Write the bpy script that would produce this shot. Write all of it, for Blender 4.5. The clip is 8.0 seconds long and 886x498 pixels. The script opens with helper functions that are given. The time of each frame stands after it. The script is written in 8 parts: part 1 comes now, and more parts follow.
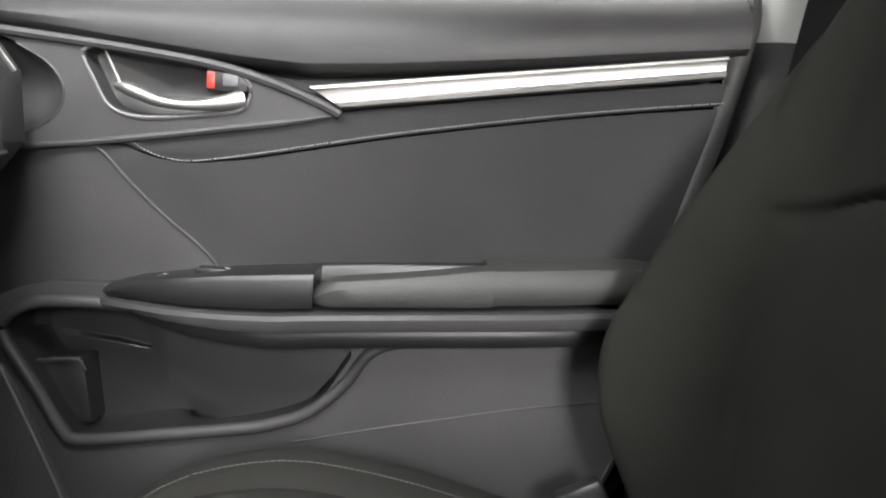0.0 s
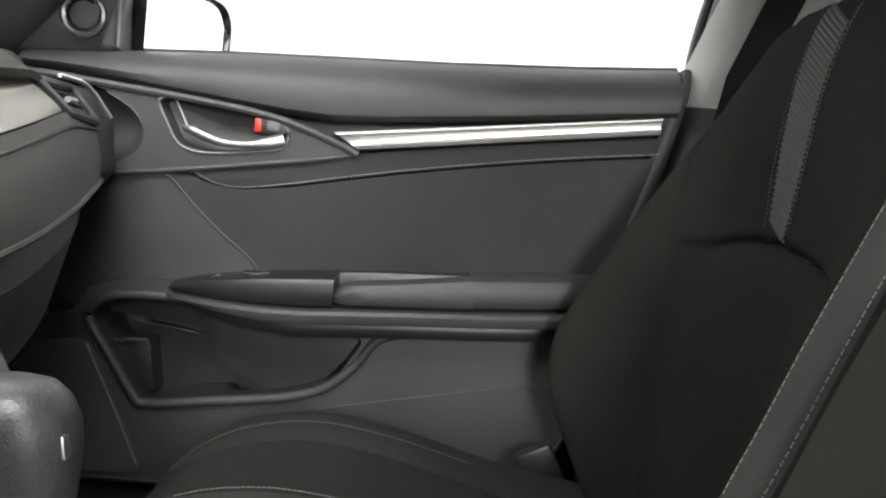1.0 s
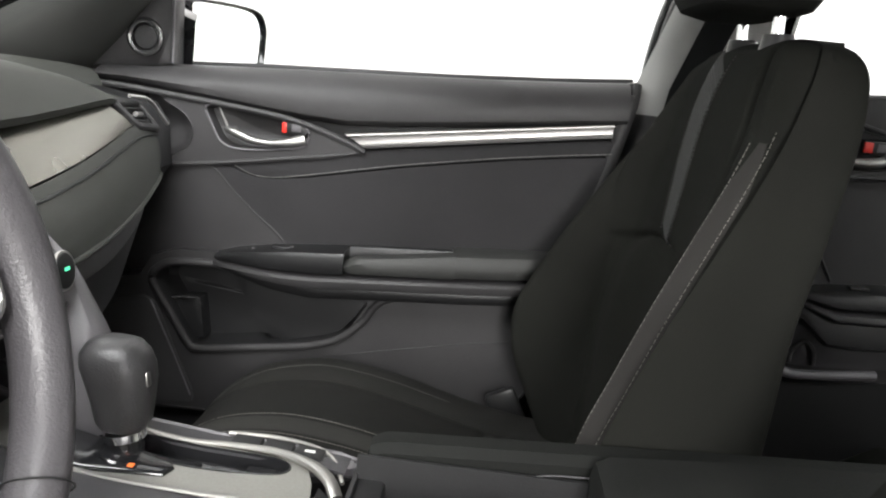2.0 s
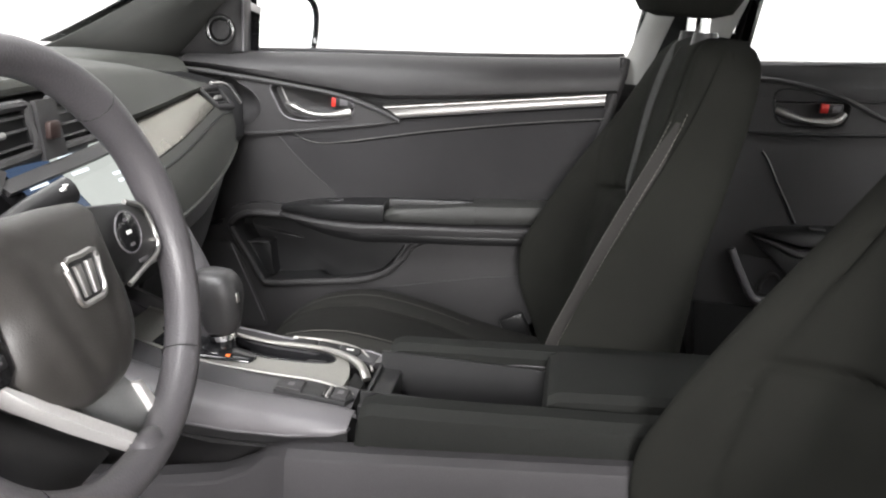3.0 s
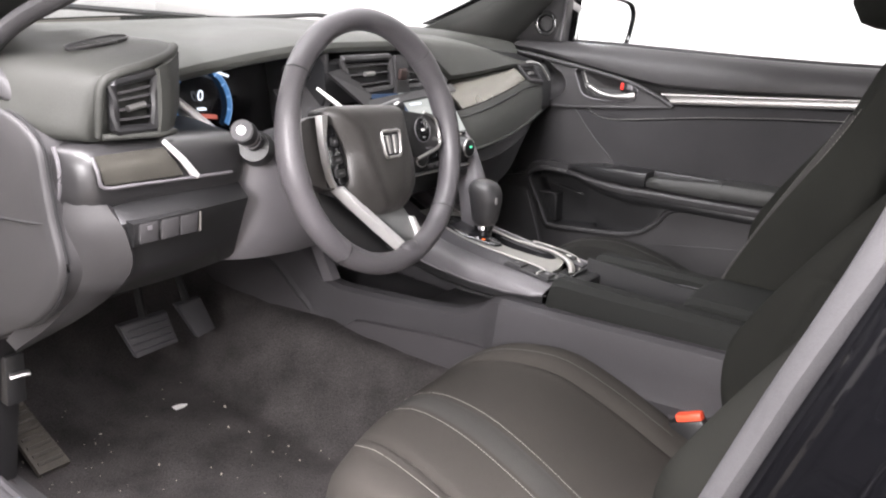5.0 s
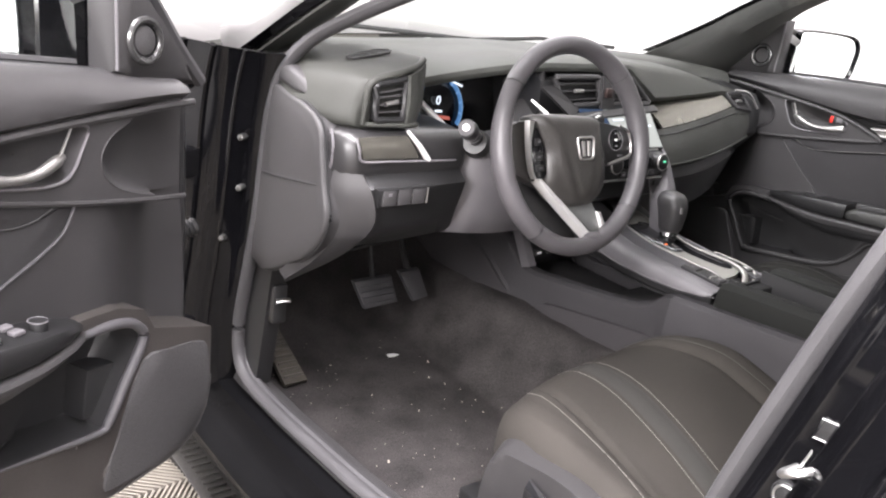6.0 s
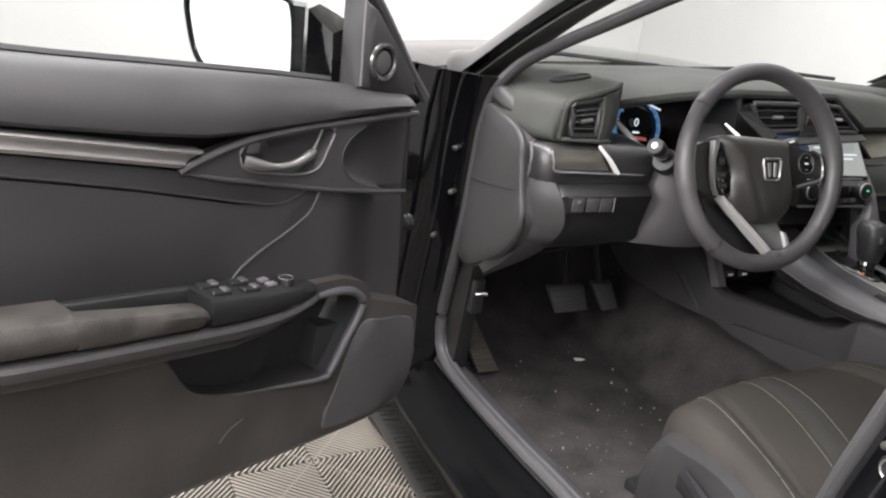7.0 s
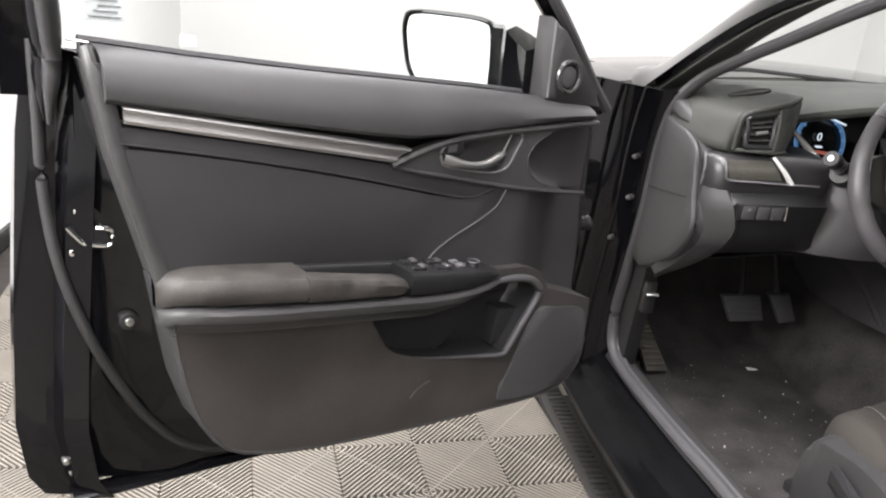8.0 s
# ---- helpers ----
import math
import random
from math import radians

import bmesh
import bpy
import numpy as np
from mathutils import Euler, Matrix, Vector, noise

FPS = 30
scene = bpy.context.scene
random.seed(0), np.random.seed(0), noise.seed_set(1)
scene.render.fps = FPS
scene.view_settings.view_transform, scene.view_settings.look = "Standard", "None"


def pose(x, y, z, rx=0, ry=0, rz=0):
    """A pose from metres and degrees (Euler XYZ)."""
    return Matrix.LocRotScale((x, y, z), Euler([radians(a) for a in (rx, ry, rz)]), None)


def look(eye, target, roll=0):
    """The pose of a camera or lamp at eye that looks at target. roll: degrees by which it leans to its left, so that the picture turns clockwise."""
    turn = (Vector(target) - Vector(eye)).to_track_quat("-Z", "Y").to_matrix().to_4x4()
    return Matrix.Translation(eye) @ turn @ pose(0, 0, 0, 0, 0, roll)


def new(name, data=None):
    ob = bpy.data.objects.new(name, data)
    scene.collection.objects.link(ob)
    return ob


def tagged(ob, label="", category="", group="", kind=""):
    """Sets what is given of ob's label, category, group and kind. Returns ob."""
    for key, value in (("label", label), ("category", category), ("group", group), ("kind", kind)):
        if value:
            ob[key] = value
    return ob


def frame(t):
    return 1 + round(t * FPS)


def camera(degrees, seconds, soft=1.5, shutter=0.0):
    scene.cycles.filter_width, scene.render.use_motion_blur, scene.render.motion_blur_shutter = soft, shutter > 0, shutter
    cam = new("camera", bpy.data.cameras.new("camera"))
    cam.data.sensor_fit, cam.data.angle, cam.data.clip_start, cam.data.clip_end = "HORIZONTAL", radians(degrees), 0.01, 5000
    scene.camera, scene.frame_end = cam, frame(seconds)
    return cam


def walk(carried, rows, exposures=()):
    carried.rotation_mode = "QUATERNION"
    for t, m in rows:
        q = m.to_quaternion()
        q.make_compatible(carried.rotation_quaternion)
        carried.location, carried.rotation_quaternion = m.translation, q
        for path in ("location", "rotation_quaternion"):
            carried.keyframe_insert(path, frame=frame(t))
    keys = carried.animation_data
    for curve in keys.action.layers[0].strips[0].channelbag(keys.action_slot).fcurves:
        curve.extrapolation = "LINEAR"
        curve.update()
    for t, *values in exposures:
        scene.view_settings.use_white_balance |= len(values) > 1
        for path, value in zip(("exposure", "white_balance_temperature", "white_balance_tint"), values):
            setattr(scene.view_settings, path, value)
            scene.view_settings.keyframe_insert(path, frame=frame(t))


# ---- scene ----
cam = camera(58.1, 8.0, 2.1)
PATH = [
    (0, (0.112, -0.149, 0.832), (0.133, 1.832, 0.557), 3.9),
    (0.5, (0.092, -0.255, 0.852), (0.12, 1.728, 0.594), 5.5),
    (1, (0.127, -0.378, 0.89), (0.132, 1.602, 0.602), 5.5),
    (1.2, (0.131, -0.437, 0.905), (0.124, 1.542, 0.62), 5.6),
    (2.3, (0.249, -0.685, 1.031), (0.103, 1.255, 0.566), 5.5),
    (2.5, (0.264, -0.744, 1.055), (0.086, 1.194, 0.593), 5.2),
    (3, (0.313, -0.881, 1.078), (0.07, 1.017, 0.495), 4.0),
    (3.5, (0.384, -1.021, 1.08), (-0.087, 0.831, 0.488), 2.0),
    (4, (0.458, -1.094, 1.081), (-0.239, 0.687, 0.495), 3.9),
    (4.2, (0.496, -1.11, 1.084), (-0.264, 0.633, 0.467), 4.5),
    (5.3, (0.705, -1.279, 1.098), (-0.462, 0.21, 0.45), 6.6),
    (5.5, (0.746, -1.316, 1.1), (-0.515, 0.093, 0.448), 6.4),
    (6, (0.841, -1.379, 1.121), (-0.591, -0.153, 0.456), 7.7),
    (6.5, (0.915, -1.425, 1.133), (-0.679, -0.428, 0.451), 7.2),
    (7, (1.016, -1.427, 1.13), (-0.711, -0.66, 0.474), 6.6),
    (7.5, (1.124, -1.436, 1.136), (-0.697, -0.929, 0.483), 5.6),
    (8, (1.188, -1.456, 1.149), (-0.672, -1.144, 0.484), 5.1),
]
LAMP = 140.0
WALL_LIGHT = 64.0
STOPS = [(0.0, 1.80, 6500, 9), (1.0, 1.25, 6500, 9), (2.5, 1.02, 6500, 9), (3.5, 1.50, 6500, 14), (4.2, 1.42, 6500, 15), (5.5, 1.30, 6500, 16), (6.0, 1.22, 6500, 15), (6.5, 0.80, 6500, 14), (7.0, 0.38, 6500, 11), (7.5, 0.42, 6500, 11), (8.0, 0.45, 6500, 11)]
walk(cam, [(t, look(eye, target, roll)) for t, eye, target, roll in PATH], STOPS)

# ---- world and lights: a closed white photo room with soft ceiling panels ----
world = bpy.data.worlds.new("world")
world.use_nodes = True
world.node_tree.nodes["Background"].inputs[0].default_value = (1, 1, 1, 1)
world.node_tree.nodes["Background"].inputs[1].default_value = 0.3
scene.world = world


def ceiling_lamp(x, y, sx, sy, watts):
    data = bpy.data.lights.new("ceiling_lamp", "AREA")
    data.shape, data.size, data.size_y, data.energy = "RECTANGLE", sx, sy, watts
    data.color = (1.0, 0.975, 0.99)
    ob = new("ceiling_lamp", data)
    ob.matrix_basis = pose(x, y, 3.04)


for lx, ly, share in ((-2.9, -1.3, 0.7), (0.4, -1.3, 1.2), (3.4, -1.3, 0.7), (-2.9, 1.9, 0.5), (0.4, 1.9, 0.1), (3.4, 1.9, 0.9)):
    ceiling_lamp(lx, ly, 2.7, 1.0, LAMP * share)
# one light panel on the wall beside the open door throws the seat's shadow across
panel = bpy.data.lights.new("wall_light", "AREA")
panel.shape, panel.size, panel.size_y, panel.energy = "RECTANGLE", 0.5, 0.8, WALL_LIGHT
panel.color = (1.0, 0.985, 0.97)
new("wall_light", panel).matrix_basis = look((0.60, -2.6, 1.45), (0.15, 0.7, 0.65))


# ---- materials ----
def mat(name, color, rough=0.5, metal=0.0, grain=0.0, scale=400.0, vary=0.12, coat=0.0, spec=0.5, blotch=6.0, detail=3.0, fine_vary=None, sheen=0.0):
    """A surface with large soft blotches in its colour and gloss, and a fine grain as relief."""
    m = bpy.data.materials.new(name)
    m.use_nodes = True
    nt = m.node_tree
    b = nt.nodes["Principled BSDF"]
    b.inputs["Metallic"].default_value = metal
    b.inputs["Coat Weight"].default_value = coat
    b.inputs["Coat Roughness"].default_value = 0.04
    b.inputs["Specular IOR Level"].default_value = spec
    b.inputs["Sheen Weight"].default_value, b.inputs["Sheen Roughness"].default_value = sheen, 0.35
    co = nt.nodes.new("ShaderNodeTexCoord")
    big = nt.nodes.new("ShaderNodeTexNoise")
    big.inputs["Scale"].default_value, big.inputs["Detail"].default_value = blotch, detail
    nt.links.new(co.outputs["Object"], big.inputs["Vector"])
    fine = nt.nodes.new("ShaderNodeTexNoise")
    fine.inputs["Scale"].default_value, fine.inputs["Detail"].default_value = scale, 2.0
    nt.links.new(co.outputs["Object"], fine.inputs["Vector"])
    ramp = nt.nodes.new("ShaderNodeMapRange")
    ramp.inputs["From Min"].default_value, ramp.inputs["From Max"].default_value = 0.3, 0.7
    ramp.inputs["To Min"].default_value, ramp.inputs["To Max"].default_value = 1 - vary, 1 + vary
    nt.links.new(big.outputs["Fac"], ramp.inputs["Value"])
    fr = nt.nodes.new("ShaderNodeMapRange")
    fr.inputs["From Min"].default_value, fr.inputs["From Max"].default_value = 0.3, 0.7
    fv = vary * 0.8 if fine_vary is None else fine_vary
    fr.inputs["To Min"].default_value, fr.inputs["To Max"].default_value = 1 - fv, 1 + fv
    nt.links.new(fine.outputs["Fac"], fr.inputs["Value"])
    mul = nt.nodes.new("ShaderNodeMath")
    mul.operation = "MULTIPLY"
    nt.links.new(ramp.outputs[0], mul.inputs[0])
    nt.links.new(fr.outputs[0], mul.inputs[1])
    hue = nt.nodes.new("ShaderNodeHueSaturation")
    hue.inputs["Color"].default_value = (*color, 1)
    nt.links.new(mul.outputs[0], hue.inputs["Value"])
    nt.links.new(hue.outputs["Color"], b.inputs["Base Color"])
    rr = nt.nodes.new("ShaderNodeMapRange")
    rr.inputs["From Min"].default_value, rr.inputs["From Max"].default_value = 0.3, 0.7
    rr.inputs["To Min"].default_value, rr.inputs["To Max"].default_value = rough * 0.88, min(1.0, rough * 1.12)
    nt.links.new(big.outputs["Fac"], rr.inputs["Value"])
    nt.links.new(rr.outputs[0], b.inputs["Roughness"])
    if grain:
        bump = nt.nodes.new("ShaderNodeBump")
        bump.inputs["Strength"].default_value, bump.inputs["Distance"].default_value = grain, 0.001
        nt.links.new(fine.outputs["Fac"], bump.inputs["Height"])
        nt.links.new(bump.outputs["Normal"], b.inputs["Normal"])
    return m


def glow(name, color, strength):
    m = bpy.data.materials.new(name)
    m.use_nodes = True
    b = m.node_tree.nodes["Principled BSDF"]
    b.inputs["Base Color"].default_value = (0.02, 0.02, 0.02, 1)
    b.inputs["Roughness"].default_value = 0.15
    b.inputs["Emission Color"].default_value = (*color, 1)
    b.inputs["Emission Strength"].default_value = strength
    return m


def clear(name, tint=(0.96, 0.98, 0.97)):
    """A thin pane: mostly clear, with the gloss of glass."""
    m = bpy.data.materials.new(name)
    m.use_nodes = True
    nt = m.node_tree
    nt.nodes.remove(nt.nodes["Principled BSDF"])
    tr, gl, mix, fr, pw, ad = (nt.nodes.new("ShaderNode" + k) for k in ("BsdfTransparent", "BsdfGlossy", "MixShader", "LayerWeight", "Math", "Math"))
    pw.operation, ad.operation = "POWER", "MULTIPLY_ADD"
    pw.inputs[1].default_value, ad.inputs[1].default_value, ad.inputs[2].default_value = 5.0, 0.35, 0.03
    tr.inputs["Color"].default_value = (*tint, 1)
    gl.inputs["Roughness"].default_value = 0.01
    nt.links.new(fr.outputs["Facing"], pw.inputs[0])
    nt.links.new(pw.outputs[0], ad.inputs[0])
    nt.links.new(ad.outputs[0], mix.inputs[0])
    nt.links.new(tr.outputs[0], mix.inputs[1])
    nt.links.new(gl.outputs[0], mix.inputs[2])
    nt.links.new(mix.outputs[0], nt.nodes["Material Output"].inputs["Surface"])
    return m


PLASTIC = mat("charcoal_plastic", (0.0335, 0.0324, 0.0332), 0.48, grain=0.3, scale=900, vary=0.14, spec=0.34)
SOFT = mat("soft_dash_skin", (0.038, 0.0392, 0.0353), 0.6, grain=0.35, scale=700, spec=0.27, vary=0.12)
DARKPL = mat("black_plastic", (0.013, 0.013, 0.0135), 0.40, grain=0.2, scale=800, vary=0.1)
MIDPL = mat("mid_grey_plastic", (0.046, 0.0445, 0.0475), 0.46, grain=0.25, scale=900, vary=0.08)
SILLBL = mat("sill_black", (0.0040, 0.0040, 0.0044), 0.16, grain=0.0, vary=0.2, spec=0.03)
GREYPL = mat("grey_plastic", (0.100, 0.0955, 0.101), 0.44, grain=0.25, scale=900, vary=0.07)
GLOSSBL = mat("piano_black", (0.012, 0.012, 0.013), 0.12, vary=0.1)
INSERT = mat("door_insert_fabric", (0.030, 0.0292, 0.0304), 0.8, grain=0.8, scale=1300, vary=0.16, spec=0.18, sheen=0.0)
PADVIN = mat("armrest_vinyl", (0.030, 0.0305, 0.029), 0.6, grain=0.4, scale=600, vary=0.12)
# one seat cloth in three colours: the driver's cushion as lit, the rest as shaded
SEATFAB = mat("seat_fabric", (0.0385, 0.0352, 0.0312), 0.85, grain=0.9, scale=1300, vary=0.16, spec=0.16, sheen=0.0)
SHADEFAB = mat("shaded_seat_fabric", (0.0145, 0.0142, 0.0128), 0.85, grain=0.9, scale=1300, vary=0.16, spec=0.25)
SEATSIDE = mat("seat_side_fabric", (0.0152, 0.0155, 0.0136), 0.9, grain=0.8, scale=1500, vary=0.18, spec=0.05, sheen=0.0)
LEATHER = mat("wheel_leather", (0.064, 0.0605, 0.0645), 0.42, grain=0.4, scale=500, vary=0.08)
HUBPL = mat("hub_plastic", (0.032, 0.030, 0.028), 0.44, grain=0.3, scale=900, vary=0.08)
SILVER = mat("satin_silver", (0.47, 0.46, 0.45), 0.42, metal=1.0, vary=0.05)
CHROME = mat("chrome", (0.85, 0.85, 0.85), 0.08, metal=1.0, vary=0.03)
BRONZE = mat("brushed_dark_trim", (0.19, 0.182, 0.158), 0.26, metal=0.8, vary=0.08, scale=250)
PAINT = mat("black_paint", (0.0032, 0.0032, 0.0038), 0.07, vary=0.2, spec=0.24, blotch=2.0)
RUBBER = mat("seal_rubber", (0.038, 0.0370, 0.039), 0.62, grain=0.3, scale=600, vary=0.1)
CARPET = mat("carpet_pile", (0.038, 0.0350, 0.0345), 0.98, grain=1.0, scale=520, vary=0.34, spec=0.1, blotch=13.0, detail=9.0, fine_vary=0.45)
HEADLINER = mat("headliner_cloth", (0.05, 0.05, 0.048), 0.9, grain=0.5, scale=900, vary=0.05)
WALLP = mat("white_wall_paint", (0.80, 0.80, 0.79), 0.7, vary=0.02, blotch=1.5)
CEILP = mat("white_ceiling_paint", (0.86, 0.86, 0.86), 0.8, vary=0.02, blotch=1.5)
THREAD = mat("pale_thread", (0.30, 0.295, 0.28), 0.8, vary=0.1)
TILEP = mat("beige_floor_plastic", (0.200, 0.182, 0.154), 0.55, grain=0.3, scale=300, vary=0.10, blotch=9.0)
TILEB = mat("dark_under_floor", (0.018, 0.015, 0.012), 0.8, vary=0.3, blotch=20.0)
EDGEP = mat("grey_edge_rubber", (0.055, 0.052, 0.049), 0.7, grain=0.4, scale=200, vary=0.2)
RED = mat("red_plastic", (0.65, 0.03, 0.02), 0.35, vary=0.05)
ORANGE = mat("orange_button", (0.80, 0.09, 0.04), 0.4, vary=0.05)
MARK = mat("white_marking", (0.75, 0.75, 0.73), 0.5, vary=0.02)
FOOTP = mat("foot_rest_plastic", (0.040, 0.035, 0.028), 0.6, grain=0.4, scale=300, vary=0.25, blotch=30.0)
KNOBL = mat("knob_leather", (0.035, 0.034, 0.035), 0.42, grain=0.4, scale=500, vary=0.1)
RIMSAT = mat("satin_champagne_rim", (0.34, 0.333, 0.315), 0.44, metal=0.9, vary=0.05)
LEVER = mat("dull_satin_lever", (0.33, 0.325, 0.315), 0.40, metal=0.9, vary=0.05)
TWRING = mat("dark_satin_ring", (0.10, 0.10, 0.10), 0.25, metal=0.7, vary=0.05)
SEALBK = mat("dark_seal_rubber", (0.010, 0.0098, 0.010), 0.6, grain=0.3, scale=600, vary=0.1)
PILLIGHT = mat("light_pillar_plastic", (0.34, 0.342, 0.328), 0.6, grain=0.3, scale=900, vary=0.06)
BELTWEB = mat("belt_webbing", (0.010, 0.010, 0.0105), 0.7, grain=0.8, scale=1200, vary=0.1, spec=0.2)
PILLTR = mat("pillar_trim_cloth", (0.048, 0.0485, 0.045), 0.75, grain=0.5, scale=900, vary=0.08)
BOLTST = mat("dark_bolt_steel", (0.16, 0.16, 0.155), 0.36, metal=0.9, vary=0.2)
# satin silver paled and made diffuse, so the colour carries its bright reflection
BLADE = mat("bright_satin_trim", (0.72, 0.71, 0.70), 0.42, metal=0.35, vary=0.05)
STEEL = mat("dull_steel", (0.45, 0.45, 0.44), 0.38, metal=1.0, vary=0.15)
PLATE = mat("champagne_plate", (0.33, 0.325, 0.30), 0.40, metal=0.7, vary=0.06)
DARKRED = mat("dark_red_plastic", (0.035, 0.022, 0.020), 0.4, vary=0.05)
CONPAD = mat("console_vinyl", (0.0118, 0.0124, 0.0114), 0.7, grain=0.4, scale=600, vary=0.14, spec=0.12)
DEBRIS = mat("pale_crumbs", (0.30, 0.27, 0.23), 0.8, vary=0.1)
MIRROR = mat("mirror_glass", (0.9, 0.92, 0.91), 0.01, metal=1.0, vary=0.0)
GLASS = clear("window_glass", (0.92, 0.935, 0.93))
REARGLASS = clear("tinted_rear_glass", (0.86, 0.88, 0.87))
BLUE = glow("gauge_blue", (0.07, 0.20, 0.42), 0.45)
WHITEG = glow("gauge_white", (0.8, 0.9, 1.0), 0.7)
TICKG = glow("gauge_tick_blue", (0.25, 0.45, 0.75), 0.45)
REDG = glow("gauge_red", (0.6, 0.16, 0.12), 0.35)
# the glow's pale colour holds the picture and the glare on the glass
SCREEN = glow("screen_picture", (0.50, 0.53, 0.50), 0.50)
SCREEND = glow("screen_dark_band", (0.05, 0.08, 0.14), 0.5)
GREENG = glow("green_lamp", (0.1, 0.8, 0.4), 0.9)
AMBER = glow("amber_lamp", (1.0, 0.20, 0.04), 0.8)


# ---- mesh helpers ----
def V(*a):
    return Vector(a)


def part(name, bm, material, parent=None, label="", angle=38):
    bmesh.ops.remove_doubles(bm, verts=bm.verts, dist=1e-5)
    bmesh.ops.recalc_face_normals(bm, faces=bm.faces)
    lim = radians(angle)
    for f in bm.faces:
        f.smooth = True
    for e in bm.edges:
        if len(e.link_faces) == 2 and e.calc_face_angle(0) > lim:
            e.smooth = False
    me = bpy.data.meshes.new(name)
    bm.to_mesh(me)
    bm.free()
    me.materials.append(material)
    ob = new(name, me)
    if parent is not None:
        ob.parent = parent
        if parent.type == "EMPTY":
            ob.matrix_parent_inverse = parent.matrix_basis.inverted()
    if label:
        ob["label"] = label
    return ob


def thing(name, at, label, category, group="", kind=""):
    ob = new(name)
    ob.empty_display_size = 0.05
    ob.matrix_basis = Matrix.Translation(at)
    return tagged(ob, label, category, group, kind)


def curve(pts, n=6, closed=False):
    """Catmull-Rom points through pts."""
    p = [Vector(q) for q in pts]
    out = []
    m = len(p)
    for i in range(m if closed else m - 1):
        if closed:
            a, b, c, d = p[(i - 1) % m], p[i], p[(i + 1) % m], p[(i + 2) % m]
        else:
            b, c = p[i], p[i + 1]
            a = p[i - 1] if i else b * 2 - c
            d = p[i + 2] if i + 2 < m else c * 2 - b
        for k in range(n):
            t = k / n
            out.append(0.5 * ((2 * b) + (c - a) * t + (2 * a - 5 * b + 4 * c - d) * t * t + (3 * b - a - 3 * c + d) * t ** 3))
    if not closed:
        out.append(p[-1])
    return out


def ext(pts, f, d0, d1, bev=0.004, seg=2, bm=None):
    """A prism: the outline pts (a, b) from depth d0 (its shown face, edges rounded) to d1, mapped by f(a, b, d)."""
    own = bm is None
    bm = bm or bmesh.new()
    front = [bm.verts.new(f(p[0], p[1], d0)) for p in pts]
    back = [bm.verts.new(f(p[0], p[1], d1)) for p in pts]
    ff = bm.faces.new(front)
    bm.faces.new(back[::-1])
    n = len(pts)
    for i in range(n):
        bm.faces.new((front[i], back[i], back[(i + 1) % n], front[(i + 1) % n]))
    if bev:
        bmesh.ops.bevel(bm, geom=list(ff.edges), offset=bev, segments=seg, profile=0.5, affect="EDGES", clamp_overlap=True)
    return bm


def plate(outer, holes, f, d0, d1, bm=None):
    """A flat panel from depth d0 to d1 with holes through it."""
    bm = bm or bmesh.new()
    loops = [outer] + list(holes)
    for d in (d0, d1):
        edges = []
        for lp in loops:
            vs = [bm.verts.new(f(p[0], p[1], d)) for p in lp]
            edges += [bm.edges.new((vs[i], vs[(i + 1) % len(vs)])) for i in range(len(vs))]
        bmesh.ops.triangle_fill(bm, edges=edges, use_beauty=True)
    for lp in loops:
        n = len(lp)
        for i in range(n):
            a, b = lp[i], lp[(i + 1) % n]
            bm.faces.new([bm.verts.new(f(q[0], q[1], d)) for q, d in ((a, d0), (a, d1), (b, d1), (b, d0))])
    return bm


def loft(rings, bm=None, cap=True, closed=True):
    bm = bm or bmesh.new()
    rows = [[bm.verts.new(p) for p in r] for r in rings]
    n = len(rows[0])
    for a, b in zip(rows, rows[1:]):
        for i in range(n if closed else n - 1):
            j = (i + 1) % n
            bm.faces.new((a[i], a[j], b[j], b[i]))
    if cap and closed:
        bm.faces.new(rows[0][::-1])
        bm.faces.new(rows[-1])
    return bm


def sheet(rows, thick, bm=None):
    """A skin over rows of points, thick downward of its normals."""
    bm = bm or bmesh.new()
    grid = [[bm.verts.new(p) for p in r] for r in rows]
    faces = []
    for a, b in zip(grid, grid[1:]):
        for i in range(len(a) - 1):
            faces.append(bm.faces.new((a[i], a[i + 1], b[i + 1], b[i])))
    if thick:
        bmesh.ops.recalc_face_normals(bm, faces=faces)
        bmesh.ops.solidify(bm, geom=faces, thickness=thick)
    return bm


def sweep(path, r, seg=8, closed=False, bm=None, flat=1.0, up=V(0, 0, 1)):
    """A round (or, by flat, oval) bar along path; r a number or one for each point."""
    bm = bm or bmesh.new()
    p = [Vector(q) for q in path]
    n = len(p)
    rings = []
    for i in range(n):
        if closed:
            t = p[(i + 1) % n] - p[i - 1]
        else:
            t = p[min(i + 1, n - 1)] - p[max(i - 1, 0)]
        t.normalize()
        s = t.cross(up)
        if s.length < 1e-4:
            s = t.cross(V(1, 0, 0))
        s.normalize()
        w = s.cross(t)
        rr = r[i] if hasattr(r, "__len__") else r
        rings.append([p[i] + (s * math.cos(2 * math.pi * k / seg) + w * math.sin(2 * math.pi * k / seg) * flat) * rr for k in range(seg)])
    if closed:
        rings.append(rings[0])
    return loft(rings, bm, cap=not closed)


